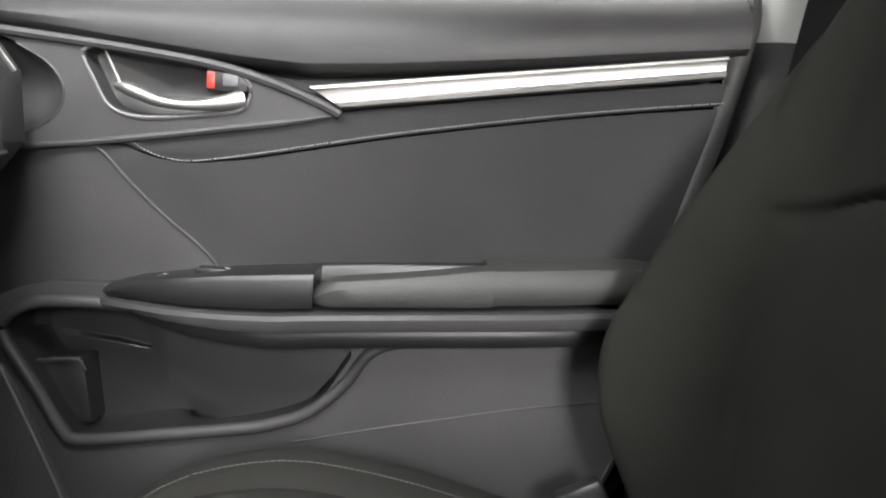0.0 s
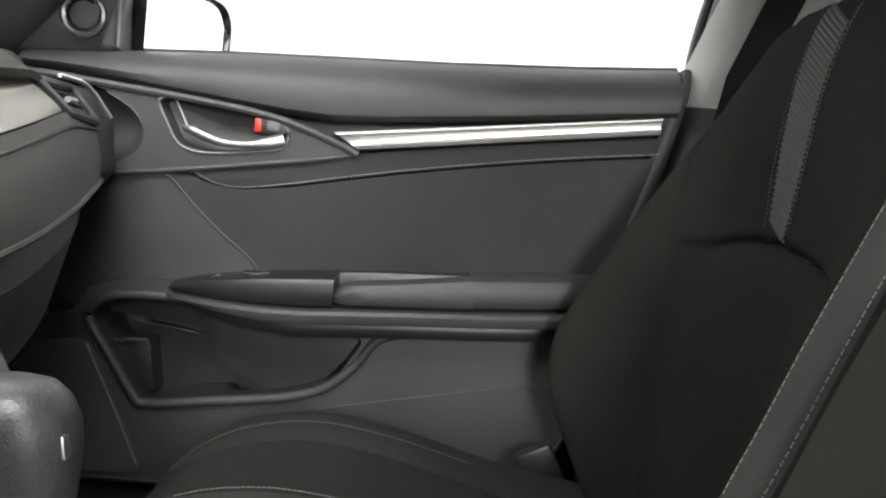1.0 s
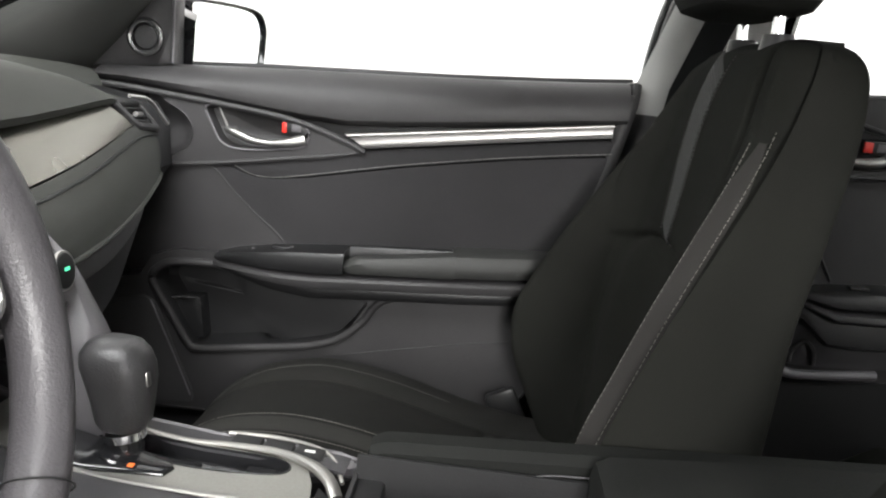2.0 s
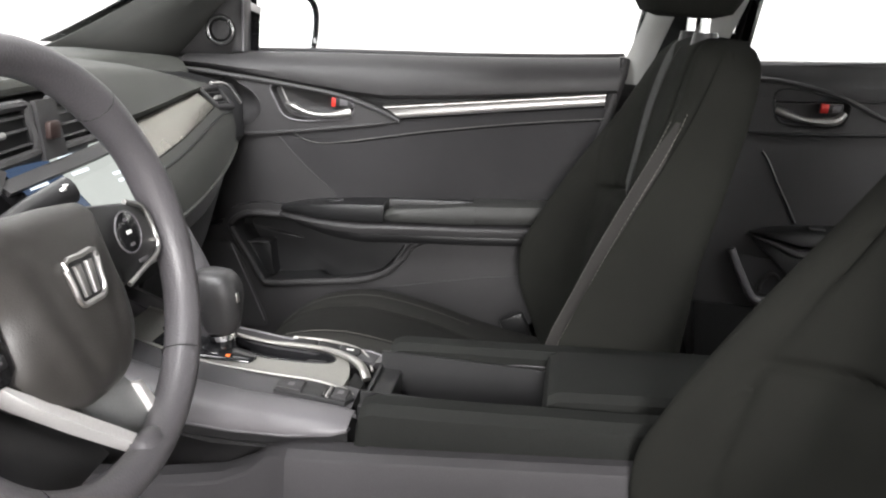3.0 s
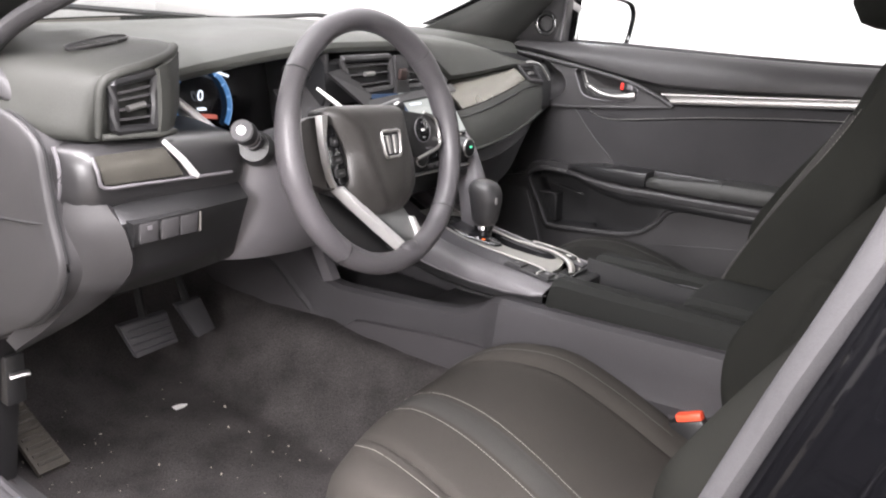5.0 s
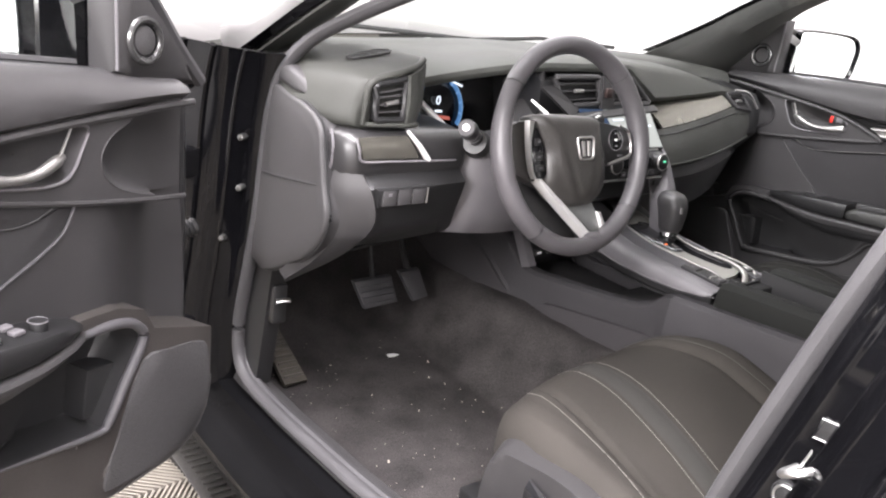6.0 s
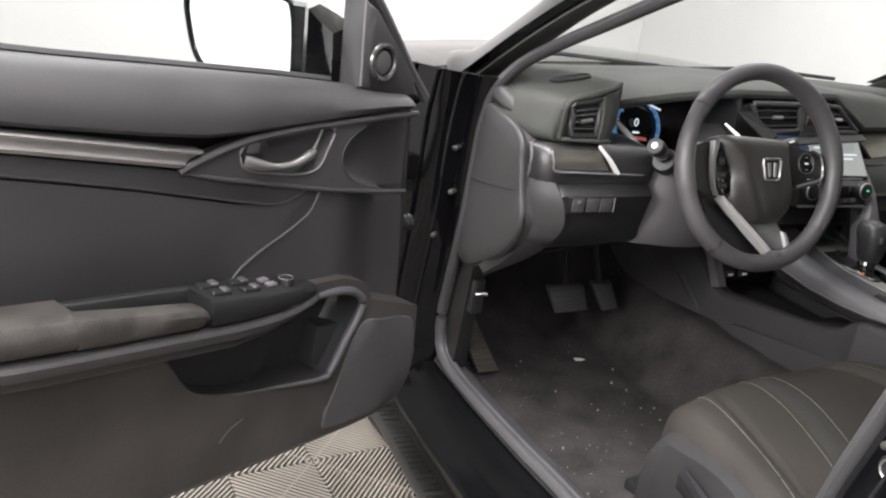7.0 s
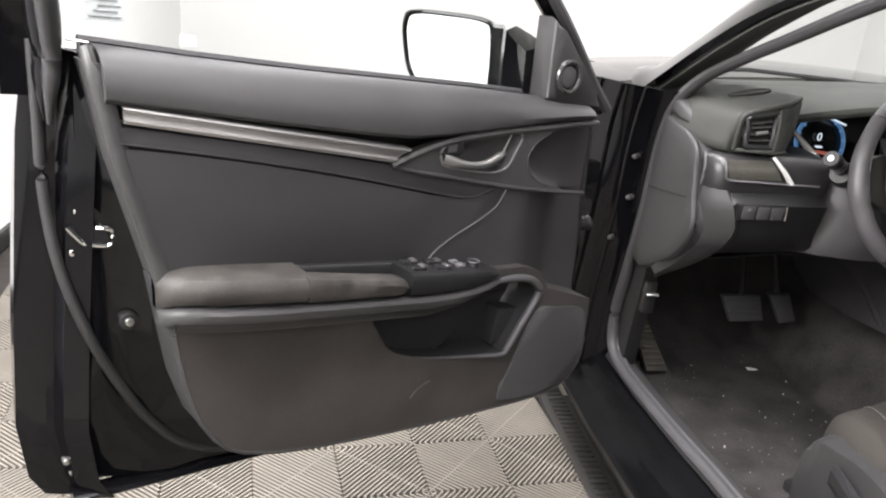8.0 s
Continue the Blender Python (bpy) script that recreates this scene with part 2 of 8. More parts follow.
def rbox(c, size, bev=0.004, turn=None, seg=2, bm=None, f=None):
    """A box with rounded edges at c; turn: a Matrix; f: a last mapping."""
    bm = bm or bmesh.new()
    got = bmesh.ops.create_cube(bm, size=1.0)["verts"]
    m = Matrix.Translation(c) @ (turn or Matrix()) @ Matrix.Diagonal((*size, 1))
    bmesh.ops.transform(bm, matrix=m, verts=got)
    if bev:
        es = list({e for v in got for e in v.link_edges})
        got = None
        bmesh.ops.bevel(bm, geom=es, offset=bev, segments=seg, profile=0.5, affect="EDGES", clamp_overlap=True)
    if f:
        for v in bm.verts:
            v.co = f(*v.co)
    return bm


def disc(f, u, v, d0, d1, r, n=28, bev=0.0, bm=None):
    """A round plate round (u, v), from depth d0 to d1."""
    pts = [(u + r * math.cos(2 * math.pi * k / n), v + r * math.sin(2 * math.pi * k / n)) for k in range(n)]
    return ext(pts, f, d0, d1, bev, 2, bm)


def ring(f, u, v, d, r, thick, n=36, seg=8, bm=None):
    return sweep([f(u + r * math.cos(2 * math.pi * k / n), v + r * math.sin(2 * math.pi * k / n), d) for k in range(n)], thick, seg, True, bm, up=f(0, 0, 1) - f(0, 0, 0))


def stitches(path, length=0.004, gap=0.002, r=0.0006, bm=None):
    """Short thread bars one after another along a path."""
    bm = bm or bmesh.new()
    p = [Vector(q) for q in path]
    run, on = 0.0, True
    for a, b in zip(p, p[1:]):
        d = (b - a).length
        k = 0.0
        step = length + gap
        while k + length < d:
            sweep([a + (b - a) * (k / d), a + (b - a) * ((k + length) / d)], r, 4, False, bm)
            k += step
    return bm


def lerp(tab, t):
    """Straight between the rows (t, value) of a table."""
    for (a, u), (b, w) in zip(tab, tab[1:]):
        if t <= b:
            return u + (w - u) * max(0.0, (t - a) / (b - a))
    return tab[-1][1]


def span(rows, n=8):
    """Rows of corner points, made smooth crosswise."""
    return [curve(r, n) for r in rows]


# ---- the room ----
def wall(name, lo, hi, material, label, category):
    c = [(a + b) / 2 for a, b in zip(lo, hi)]
    return tagged(part(name, rbox(c, [b - a for a, b in zip(lo, hi)], 0), material), label, category, kind="structure")


X0, X1, Y0, Y1, ZC = -6.0, 5.0, -2.65, 3.6, 3.1
wall("ground", (X0, Y0, -0.16), (X1, Y1, -0.013), TILEB, "dark concrete floor under the ribbed tiles", "floor")
wall("wall_driver_side", (X0, Y0 - 0.1, -0.16), (X1, Y0, ZC), WALLP, "plain white painted wall of the photo room", "wall")
wall("wall_passenger_side", (X0, Y1, -0.16), (X1, Y1 + 0.1, ZC), WALLP, "plain white painted wall of the photo room", "wall")
wall("wall_front", (X0 - 0.1, Y0 - 0.1, -0.16), (X0, Y1 + 0.1, ZC), WALLP, "plain white painted wall of the photo room", "wall")
wall("wall_rear", (X1, Y0 - 0.1, -0.16), (X1 + 0.1, Y1 + 0.1, ZC), WALLP, "plain white painted wall of the photo room", "wall")
wall("ceiling", (X0 - 0.1, Y0 - 0.1, ZC), (X1 + 0.1, Y1 + 0.1, ZC + 0.1), CEILP, "white ceiling with light panels", "ceiling")
tagged(part("baseboard", rbox((-0.5, Y0 + 0.012, 0.035), (10.9, 0.018, 0.07), 0.004), DARKPL), "low black skirting at the wall's foot", "baseboard", kind="structure")

# ---- car body ----
body = thing("car_body", (0, 0, 0.2), "glossy black car body shell with open driver doorway", "car body", kind="structure")


def side(s):
    """Maps the passenger side's points to either side of the car."""
    return lambda x, y, z: V(x, s * y, z)


def xz(s):
    """Maps (x, z, distance from the middle) to either side."""
    return lambda a, b, d: V(a, s * d, b)


# carpeted floor: toe board, flat footwell, and a low step under the seats
CARPET_LINE = [(-0.95, 0.62), (-0.86, 0.50), (-0.78, 0.40), (-0.70, 0.315), (-0.62, 0.272), (-0.52, 0.252), (-0.46, 0.249), (-0.40, 0.247), (-0.34, 0.246), (-0.28, 0.246), (-0.21, 0.247), (-0.15, 0.25), (-0.08, 0.255), (0.0, 0.262), (0.12, 0.285), (0.3, 0.30), (0.6, 0.30), (0.9, 0.27), (1.2, 0.27), (1.6, 0.3)]


def carpet_z(x, y):
    """The carpet's height: a flat footwell that climbs the tunnel and the sill, a little uneven."""
    tun = min(1.0, max(0.0, (0.285 - abs(y)) / 0.13))
    edge = max(0.0, (abs(y) - 0.66) / 0.055)
    climb = lerp([(-0.9, 0.10), (-0.5, 0.165), (0.0, 0.165), (0.15, 0.10), (0.4, 0.08)], x)
    return lerp(CARPET_LINE, x) + climb * tun * tun * (3 - 2 * tun) + 0.04 * edge * edge + 0.006 * noise.noise(V(x * 9, y * 9, 1)) + 0.003 * noise.noise(V(x * 30, y * 30, 4))


rows = [[V(x, y, carpet_z(x, y)) for x in sorted({p[0] for p in CARPET_LINE} | {-0.6 + 0.02 * k for k in range(36)})] for y in [-0.72 + 0.015 * k for k in range(97)]]
tagged(part("floor_carpet", sheet(rows, 0.01), CARPET), "worn dark grey cut-pile carpet with crumbs in the footwell", "carpet", kind="structure")

# driver's sill: inner trim, black painted step and outer skirt
sill = [(-0.60, 0.30), (-0.45, 0.296), (-0.30, 0.298), (-0.07, 0.312), (0.06, 0.325), (0.30, 0.34), (0.62, 0.36)]
for s in (-1, 1):
    rows = [[V(x, s * w, z + dz) for w, dz in ((0.690, -0.03), (0.697, 0.0), (0.725, 0.006), (0.742, 0.0), (0.75, -0.02))] for x, z in sill]
    part("sill_trim", sheet(rows, 0.004), PLASTIC, body, "grey plastic sill trim")
    rows = [[V(x, s * w, z + dz) for w, dz in ((0.742, -0.012), (0.775, -0.022), (0.79, -0.06), (0.80, -0.075), (0.825, -0.085), (0.834, -0.10), (0.825, -0.13), (0.80, -0.17), (0.77, -0.215), (0.70, -0.235))] for x, z in [(-0.75, 0.30)] + sill + [(1.2, 0.37)]]
    part("rocker_panel", sheet(rows, 0.004), SILLBL, body, "glossy black painted sill")


def seal_path(s):
    return curve([side(s)(*p) for p in ((0.64, 0.65, 1.25), (0.50, 0.64, 1.25), (0.30, 0.645, 1.215), (0.083, 0.655, 1.158), (-0.136, 0.665, 1.079), (-0.25, 0.685, 1.03), (-0.335, 0.71, 0.982), (-0.375, 0.735, 0.93), (-0.395, 0.742, 0.87), (-0.408, 0.743, 0.80), (-0.425, 0.744, 0.66), (-0.462, 0.745, 0.50), (-0.482, 0.745, 0.41), (-0.470, 0.745, 0.335), (-0.415, 0.744, 0.306), (-0.30, 0.743, 0.303), (-0.07, 0.742, 0.317), (0.06, 0.742, 0.33), (0.30, 0.742, 0.347), (0.44, 0.742, 0.39), (0.50, 0.742, 0.50), (0.545, 0.742, 0.70), (0.585, 0.74, 0.86), (0.625, 0.735, 1.01), (0.655, 0.71, 1.18))], 6)


for s in (-1,):
    p = seal_path(s)
    part("door_seal", sweep(p, 0.0135, 10, True, flat=0.85), RUBBER, body, "grey rubber weather seal round the doorway")
    part("seal_lip", sweep([q + V(0, -s * 0.012, 0.004) for q in p], 0.008, 8, True), RUBBER, body)

part("lower_pillar", rbox((0.60, 0.80, 0.54), (0.14, 0.04, 0.44), 0.01), DARKPL, body)
part("sill_block", rbox((0.0, 0.745, 0.33), (1.3, 0.07, 0.08), 0.01), DARKPL, body)

# hinge pillar (black jamb), its bolts and the hinges
for s in (-1, 1):
    prof = lambda z: -0.405 - 0.10 * max(0.0, 0.78 - z) / 0.4
    rows = []
    for z in (0.24, 0.32, 0.42, 0.52, 0.62, 0.72, 0.82, 0.90, 0.95):
        e = lerp([(0.24, -0.49), (0.41, -0.485), (0.50, -0.462), (0.66, -0.425), (0.80, -0.408), (0.88, -0.39), (0.95, -0.36)], z)
        rows.append([V(e + dx, s * w, z) for dx, w in ((0.0, 0.735), (-0.006, 0.752), (-0.02, 0.775), (-0.05, 0.79), (-0.055, 0.80), (-0.10, 0.825), (-0.13, 0.835), (-0.16, 0.85), (-0.20, 0.868))])
    part("hinge_pillar", sheet(rows, 0.003), PAINT, body, "black painted door jamb")
    for k, r in ((3, 0.0045), (5, 0.006), (7, 0.004)):
        part("jamb_fold", sweep(curve([row[k] + V(0.002, s * 0.001, 0) for row in rows], 3), r, 8), PAINT, body, "pressed fold of the jamb")
    for x, w, z in ((-0.42, 0.783, 0.80), (-0.43, 0.778, 0.706), (-0.472, 0.788, 0.598)):
        b = sweep([V(x - 0.012, s * (w - 0.012), z), V(x + 0.003, s * (w + 0.007), z), V(x + 0.004, s * (w + 0.008), z)], [0.0062, 0.0058, 0.003], 6)
        part("bolt", b, BOLTST, body, "dark steel hinge bolt")
    # front wing and the pillar's foot
    rows = []
    for x in (-2.4, -2.0, -1.6, -1.2, -0.9, -0.7, -0.585):
        drop = 0.30 * max(0.0, (-x - 1.2) / 1.2) ** 2
        rows.append([V(x, s * w, z - drop) for w, z in ((0.62, 0.915), (0.74, 0.902), (0.80, 0.885), (0.838, 0.85), (0.86, 0.78), (0.87, 0.65), (0.865, 0.45), (0.85, 0.25))])
    part("front_wing", sheet(rows, 0.003), PAINT, body, "glossy black front wing")

rows = []
for x in (-2.45, -2.2, -1.8, -1.4, -1.1, -0.95, -0.84):
    drop = 0.30 * max(0.0, (-x - 1.2) / 1.2) ** 2
    rows.append([V(x, y, 0.915 + 0.035 * (1 - (y / 0.62) ** 2) - drop) for y in [-0.62 + 0.062 * k for k in range(21)]])
part("bonnet", sheet(rows, 0.003), PAINT, body, "glossy black bonnet")
rows = [[V(x, y, z - 0.012 * (y / 0.7) ** 2) for y in [-0.70 + 0.1 * k for k in range(15)]] for x, z in ((-0.86, 0.90), (-0.80, 0.918), (-0.74, 0.93), (-0.70, 0.945))]
part("cowl", sheet(rows, 0.006), DARKPL, body, "black plastic cowl under the windscreen")
for y in (-0.38, 0.25):
    part("wiper", sweep([V(-0.775, y - 0.25, 0.95), V(-0.77, y, 0.966), V(-0.76, y + 0.3, 0.955)], 0.006, 6), DARKPL, body)

# windscreen pillars: trim inside, paint outside
OUT = [(-0.52, 0.745, 0.915), (-0.44, 0.735, 0.96), (-0.30, 0.71, 1.045), (-0.16, 0.69, 1.115), (0.0, 0.67, 1.170), (0.2, 0.65, 1.230), (0.42, 0.645, 1.275), (0.7, 0.63, 1.30)]
OUT_CLOSED = [(-0.52, 0.745, 0.915), (-0.468, 0.735, 0.952), (-0.385, 0.715, 1.045), (-0.300, 0.70, 1.118), (-0.16, 0.682, 1.19), (0.04, 0.663, 1.245), (0.36, 0.648, 1.285), (0.7, 0.63, 1.30)]
INN = [(-0.74, 0.67, 0.945), (-0.64, 0.615, 0.978), (-0.50, 0.60, 1.048), (-0.40, 0.597, 1.108), (-0.20, 0.575, 1.215), (0.05, 0.55, 1.325), (0.25, 0.53, 1.375), (0.5, 0.52, 1.40)]
for s in (-1, 1):
    f = side(s)
    a, b = curve([f(*p) for p in (OUT if s < 0 else OUT_CLOSED)], 4), curve([f(*p) for p in INN], 4)
    rows = []
    for p, q in zip(a, b):
        m = (p + q) / 2 + V(0.012, -s * 0.03, -0.018)
        rows.append([p, p.lerp(m, 0.35) + V(0.006, -s * 0.004, -0.004), m, q.lerp(m, 0.4) + V(0.003, -s * 0.004, -0.003), q])
    part("windscreen_pillar_trim", sheet(rows, 0.004), PILLTR, body, "grey plastic windscreen pillar trim")
    rows = []
    for p, q in zip(a, b):
        rows.append([p + V(-0.004, s * 0.006, 0), p + V(-0.008, s * 0.022, 0.006), p.lerp(q, 0.3) + V(-0.012, s * 0.030, 0.016), q.lerp(p, 0.35) + V(-0.02, s * 0.020, 0.02), q + V(-0.012, s * 0.006, 0.010)])
    part("windscreen_pillar", sheet(rows, 0.003), PAINT, body, "glossy black windscreen pillar")

# windscreen, roof, rear end
rows = []
for t in [k / 6 for k in range(7)]:
    x, z = -0.76 + 1.05 * t, 0.945 + 0.455 * t - 0.03 * math.sin(math.pi * t) * -1
    rows.append([V(x + 0.09 * (y / 0.6) ** 2 * (1 - 0.5 * t), y * (1 - 0.2 * t), z - 0.01 * (y / 0.6) ** 2) for y in [-0.66 + 0.11 * k for k in range(13)]])
g = part("windscreen", sheet(rows, 0.004), GLASS, body, "clear windscreen")
# unseen roof: dark lining and set-forward edge hold light back from the seats
rows = [[V(x, y, z - 0.03 * (y / 0.55) ** 2) for y in [-0.60 + 0.1 * k for k in range(13)]] for x, z in ((0.03, 1.315), (0.10, 1.345), (0.27, 1.40), (0.6, 1.42), (1.0, 1.42), (1.22, 1.40), (1.32, 1.38))]
part("roof_lining", sheet(rows, 0.01), HEADLINER, body, "charcoal cloth roof lining")
part("roof", sheet([[p + V(0, 0, 0.03) for p in r] for r in rows], 0.003), PAINT, body, "glossy black roof")
rows = [[V(x, y, z) for y in (-0.6, -0.3, 0, 0.3, 0.6)] for x, z in ((1.32, 1.38), (1.6, 1.285), (1.95, 1.13), (2.2, 1.0))]
g = part("rear_window", sheet(rows, 0.004), REARGLASS, body, "clear rear window")
for s in (-1, 1):
    rows = []
    for x, dz in ((1.48, 0.0), (1.8, 0.0), (2.1, -0.01), (2.35, -0.03), (2.5, -0.06)):
        rows.append([V(x, s * w * (1.0 if x < 2.2 else 1.0 - 0.25 * (x - 2.2)), z + dz) for w, z in ((0.62, 1.02), (0.74, 1.005), (0.80, 0.985), (0.845, 0.94), (0.875, 0.80), (0.88, 0.62), (0.865, 0.42), (0.84, 0.24))])
    part("rear_wing", sheet(rows, 0.003), PAINT, body, "glossy black rear wing")
rows = [[V(x, y, z - 0.02 * (y / 0.62) ** 2) for y in [-0.62 + 0.124 * k for k in range(11)]] for x, z in ((2.15, 1.03), (2.3, 1.02), (2.45, 0.995), (2.53, 0.95), (2.55, 0.80), (2.54, 0.55), (2.50, 0.28))]
part("boot_lid", sheet(rows, 0.003), PAINT, body, "glossy black boot lid and tail")
# roof rails and rear pillars: unseen, added to cut the light let in
for s in (-1, 1):
    rows = [[V(x, s * w, z) for w, z in ((0.655, zl), (0.64, zl + 0.03), (0.60, zl + 0.085), (0.54, zl + 0.12))] for x, zl in ((-0.02, 1.165), (0.12, 1.20), (0.30, 1.235), (0.55, 1.262), (0.9, 1.268), (1.25, 1.245), (1.5, 1.20), (1.66, 1.16))]
    part("roof_rail_lining", sheet(rows, 0.006), HEADLINER, body, "charcoal cloth roof edge")
    part("roof_rail", sheet([[p + V(0, s * 0.022, 0.022) for p in r] for r in rows], 0.003), PAINT, body, "glossy black roof rail")
    rows = [[V(1.30, s * 0.655, 1.26), V(1.62, s * 0.60, 1.325)], [V(1.36, s * 0.70, 1.16), V(1.85, s * 0.61, 1.20)], [V(1.42, s * 0.745, 1.03), V(2.22, s * 0.63, 1.02)]]
    part("rear_quarter_pillar", sheet(span(rows, 4), 0.012), PAINT, body, "glossy black rear roof pillar")
part("rear_shelf", rbox((1.85, 0, 0.95), (0.75, 1.4, 0.03), 0.01), DARKPL, body)
part("rear_bulkhead", rbox((1.70, 0, 0.6), (0.04, 1.4, 0.7), 0.01), DARKPL, body)
part("firewall", rbox((-0.95, 0, 0.61), (0.04, 1.44, 0.54), 0.01), DARKPL, body)

# middle pillars
for s in (-1, 1):
    f = side(s)
    rows = []
    wide = 1.0 if s < 0 else 0.45
    for z in (0.30, 0.5, 0.7, 0.86, 1.0, 1.1, 1.2, 1.28):
        e = -0.08 * (s > 0) * max(0.0, (z - 0.8) / 0.3) + lerp([(0.3, 0.46), (0.5, 0.505), (0.7, 0.55), (0.86, 0.592), (1.01, 0.632), (1.18, 0.662), (1.3, 0.68)], z)
        lean = 0.0 if z < 1.0 else (z - 1.0) * 0.22
        rows.append([f(e + dx * wide, w - lean, z) for dx, w in ((0.0, 0.742), (0.008, 0.758), (0.03, 0.772), (0.05, 0.785), (0.055, 0.80), (0.075, 0.815), (0.10, 0.83), (0.105, 0.845), (0.15, 0.85), (0.16, 0.83))])
    part("middle_pillar", sheet(rows, 0.003), PAINT, body, "glossy black middle pillar")
    for name, zs, matl, note in (("middle_pillar_lower_trim", (0.32, 0.5, 0.7, 0.9, 0.955), PLASTIC, "charcoal plastic lower pillar trim"), ("middle_pillar_trim", (0.956, 1.0, 1.1, 1.2, 1.3), PILLIGHT, "light grey plastic upper pillar trim")):
        rows = []
        for z in zs:
            e = lerp([(0.3, 0.36), (0.5, 0.36), (0.7, 0.385), (0.8, 0.405), (0.9, 0.425), (1.0, 0.44), (1.1, 0.47), (1.3, 0.53)], z) if s > 0 else lerp([(0.3, 0.48), (0.7, 0.56), (1.0, 0.64), (1.3, 0.70)], z)
            lean = 0.0 if z < 1.0 else (z - 1.0) * 0.24
            rows.append([f(e + dx, w - lean, z) for dx, w in ((0.0, 0.755), (0.01, 0.735), (0.03, 0.722), (0.08, 0.715), (0.13, 0.72), (0.16, 0.74))])
        part(name, sheet(rows, 0.004), matl, body, note)
for dx, w, r in ((0.001, 0.751, 0.0022), (0.0125, 0.7325, 0.0012)):
    part("pillar_seal_line", sweep([V(e + dx, w - max(0.0, z - 1.0) * 0.24, z) for e, z in ((0.433, 0.957), (0.44, 1.0), (0.47, 1.1), (0.50, 1.2), (0.53, 1.3))], r, 8), SEALBK, body, "dark joint along the pillar trim")
belt = thing("seat_belt", (0.49, 0.70, 0.40), "black seat belt webbing hanging along the passenger pillar", "seat belt")
part("webbing", sheet([[V(e + dx, w - max(0.0, z - 1.0) * 0.24, z) for dx, w in ((0.044, 0.712), (0.068, 0.708), (0.092, 0.709))] for e, z in ((0.40, 0.50), (0.395, 0.70), (0.425, 0.9), (0.44, 1.0), (0.47, 1.1), (0.50, 1.2), (0.52, 1.26))], 0.0014), BELTWEB, belt, "black woven webbing")
part("belt_guide", rbox((0.585, 0.638, 1.262), (0.07, 0.022, 0.05), 0.008), DARKPL, belt, "black plastic belt guide")
part("pillar_trim_seam", sweep([V(0.4327 + dx, w, 0.955) for dx, w in ((0.0, 0.7535), (0.01, 0.7335), (0.03, 0.7205), (0.08, 0.7135), (0.13, 0.7185))], 0.0013, 6), DARKPL, body)
# door striker and its plate on the driver's pillar
fs = xz(-1)
part("striker_plate", ext([(0.612, 0.772), (0.640, 0.768), (0.648, 0.806), (0.620, 0.800)], fs, 0.783, 0.765, 0.003), STEEL, body, "steel striker plate")
part("striker_loop", sweep(curve([V(0.614, -0.780, 0.778), V(0.612, -0.800, 0.778), V(0.618, -0.808, 0.784), V(0.628, -0.808, 0.790), V(0.634, -0.800, 0.794), V(0.636, -0.780, 0.795)], 4), 0.0038, 8), STEEL, body, "bright steel door striker")
part("plug", ext([(0.620, 0.812), (0.640, 0.814), (0.643, 0.832), (0.623, 0.830)], fs, 0.785, 0.765, 0.002), DARKPL, body, "black rectangular plug")
part("plug_rim", sweep([V(a, -0.785, b) for a, b in ((0.620, 0.812), (0.640, 0.814), (0.643, 0.832), (0.623, 0.830))], 0.0013, 6, True), STEEL, body)
part("door_switch", disc(fs, 0.615, 0.752, 0.788, 0.765, 0.014, 24, 0.003), DARKPL, body, "round black door switch")
part("door_switch_ring", ring(fs, 0.615, 0.752, 0.788, 0.010, 0.0012), STEEL, body)


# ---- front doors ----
# near-black that paints the shade inside the pull grip and the latch
SHADEBLK2 = mat("recess_shade", (0.006, 0.006, 0.006), 0.6, vary=0.1)
TURNED = radians(-61.0)


def closed_door(x, w, z):
    return V(x, w, z)


def open_door(x, w, z):
    """The driver's door, swung open about its slightly leaning hinges."""
    a, b = x, -w + 0.715
    return V(a * math.cos(TURNED) - b * math.sin(TURNED) - 0.035, a * math.sin(TURNED) + b * math.cos(TURNED) - 1.347, z + 0.05 * x)


BELT = [(-0.455, 0.951), (-0.40, 0.955), (-0.35, 0.9585), (-0.20, 0.968), (0.0, 0.977), (0.12, 0.982), (0.30, 0.993), (0.435, 1.004)]
REAR = [(0.437, 0.985), (0.428, 0.945), (0.41, 0.86), (0.39, 0.79), (0.365, 0.70), (0.352, 0.62), (0.338, 0.54), (0.315, 0.47), (0.275, 0.418), (0.22, 0.396), (0.16, 0.385)]
FOOT = [(0.06, 0.375), (-0.10, 0.366), (-0.26, 0.362), (-0.40, 0.362), (-0.455, 0.378), (-0.49, 0.415), (-0.50, 0.47)]


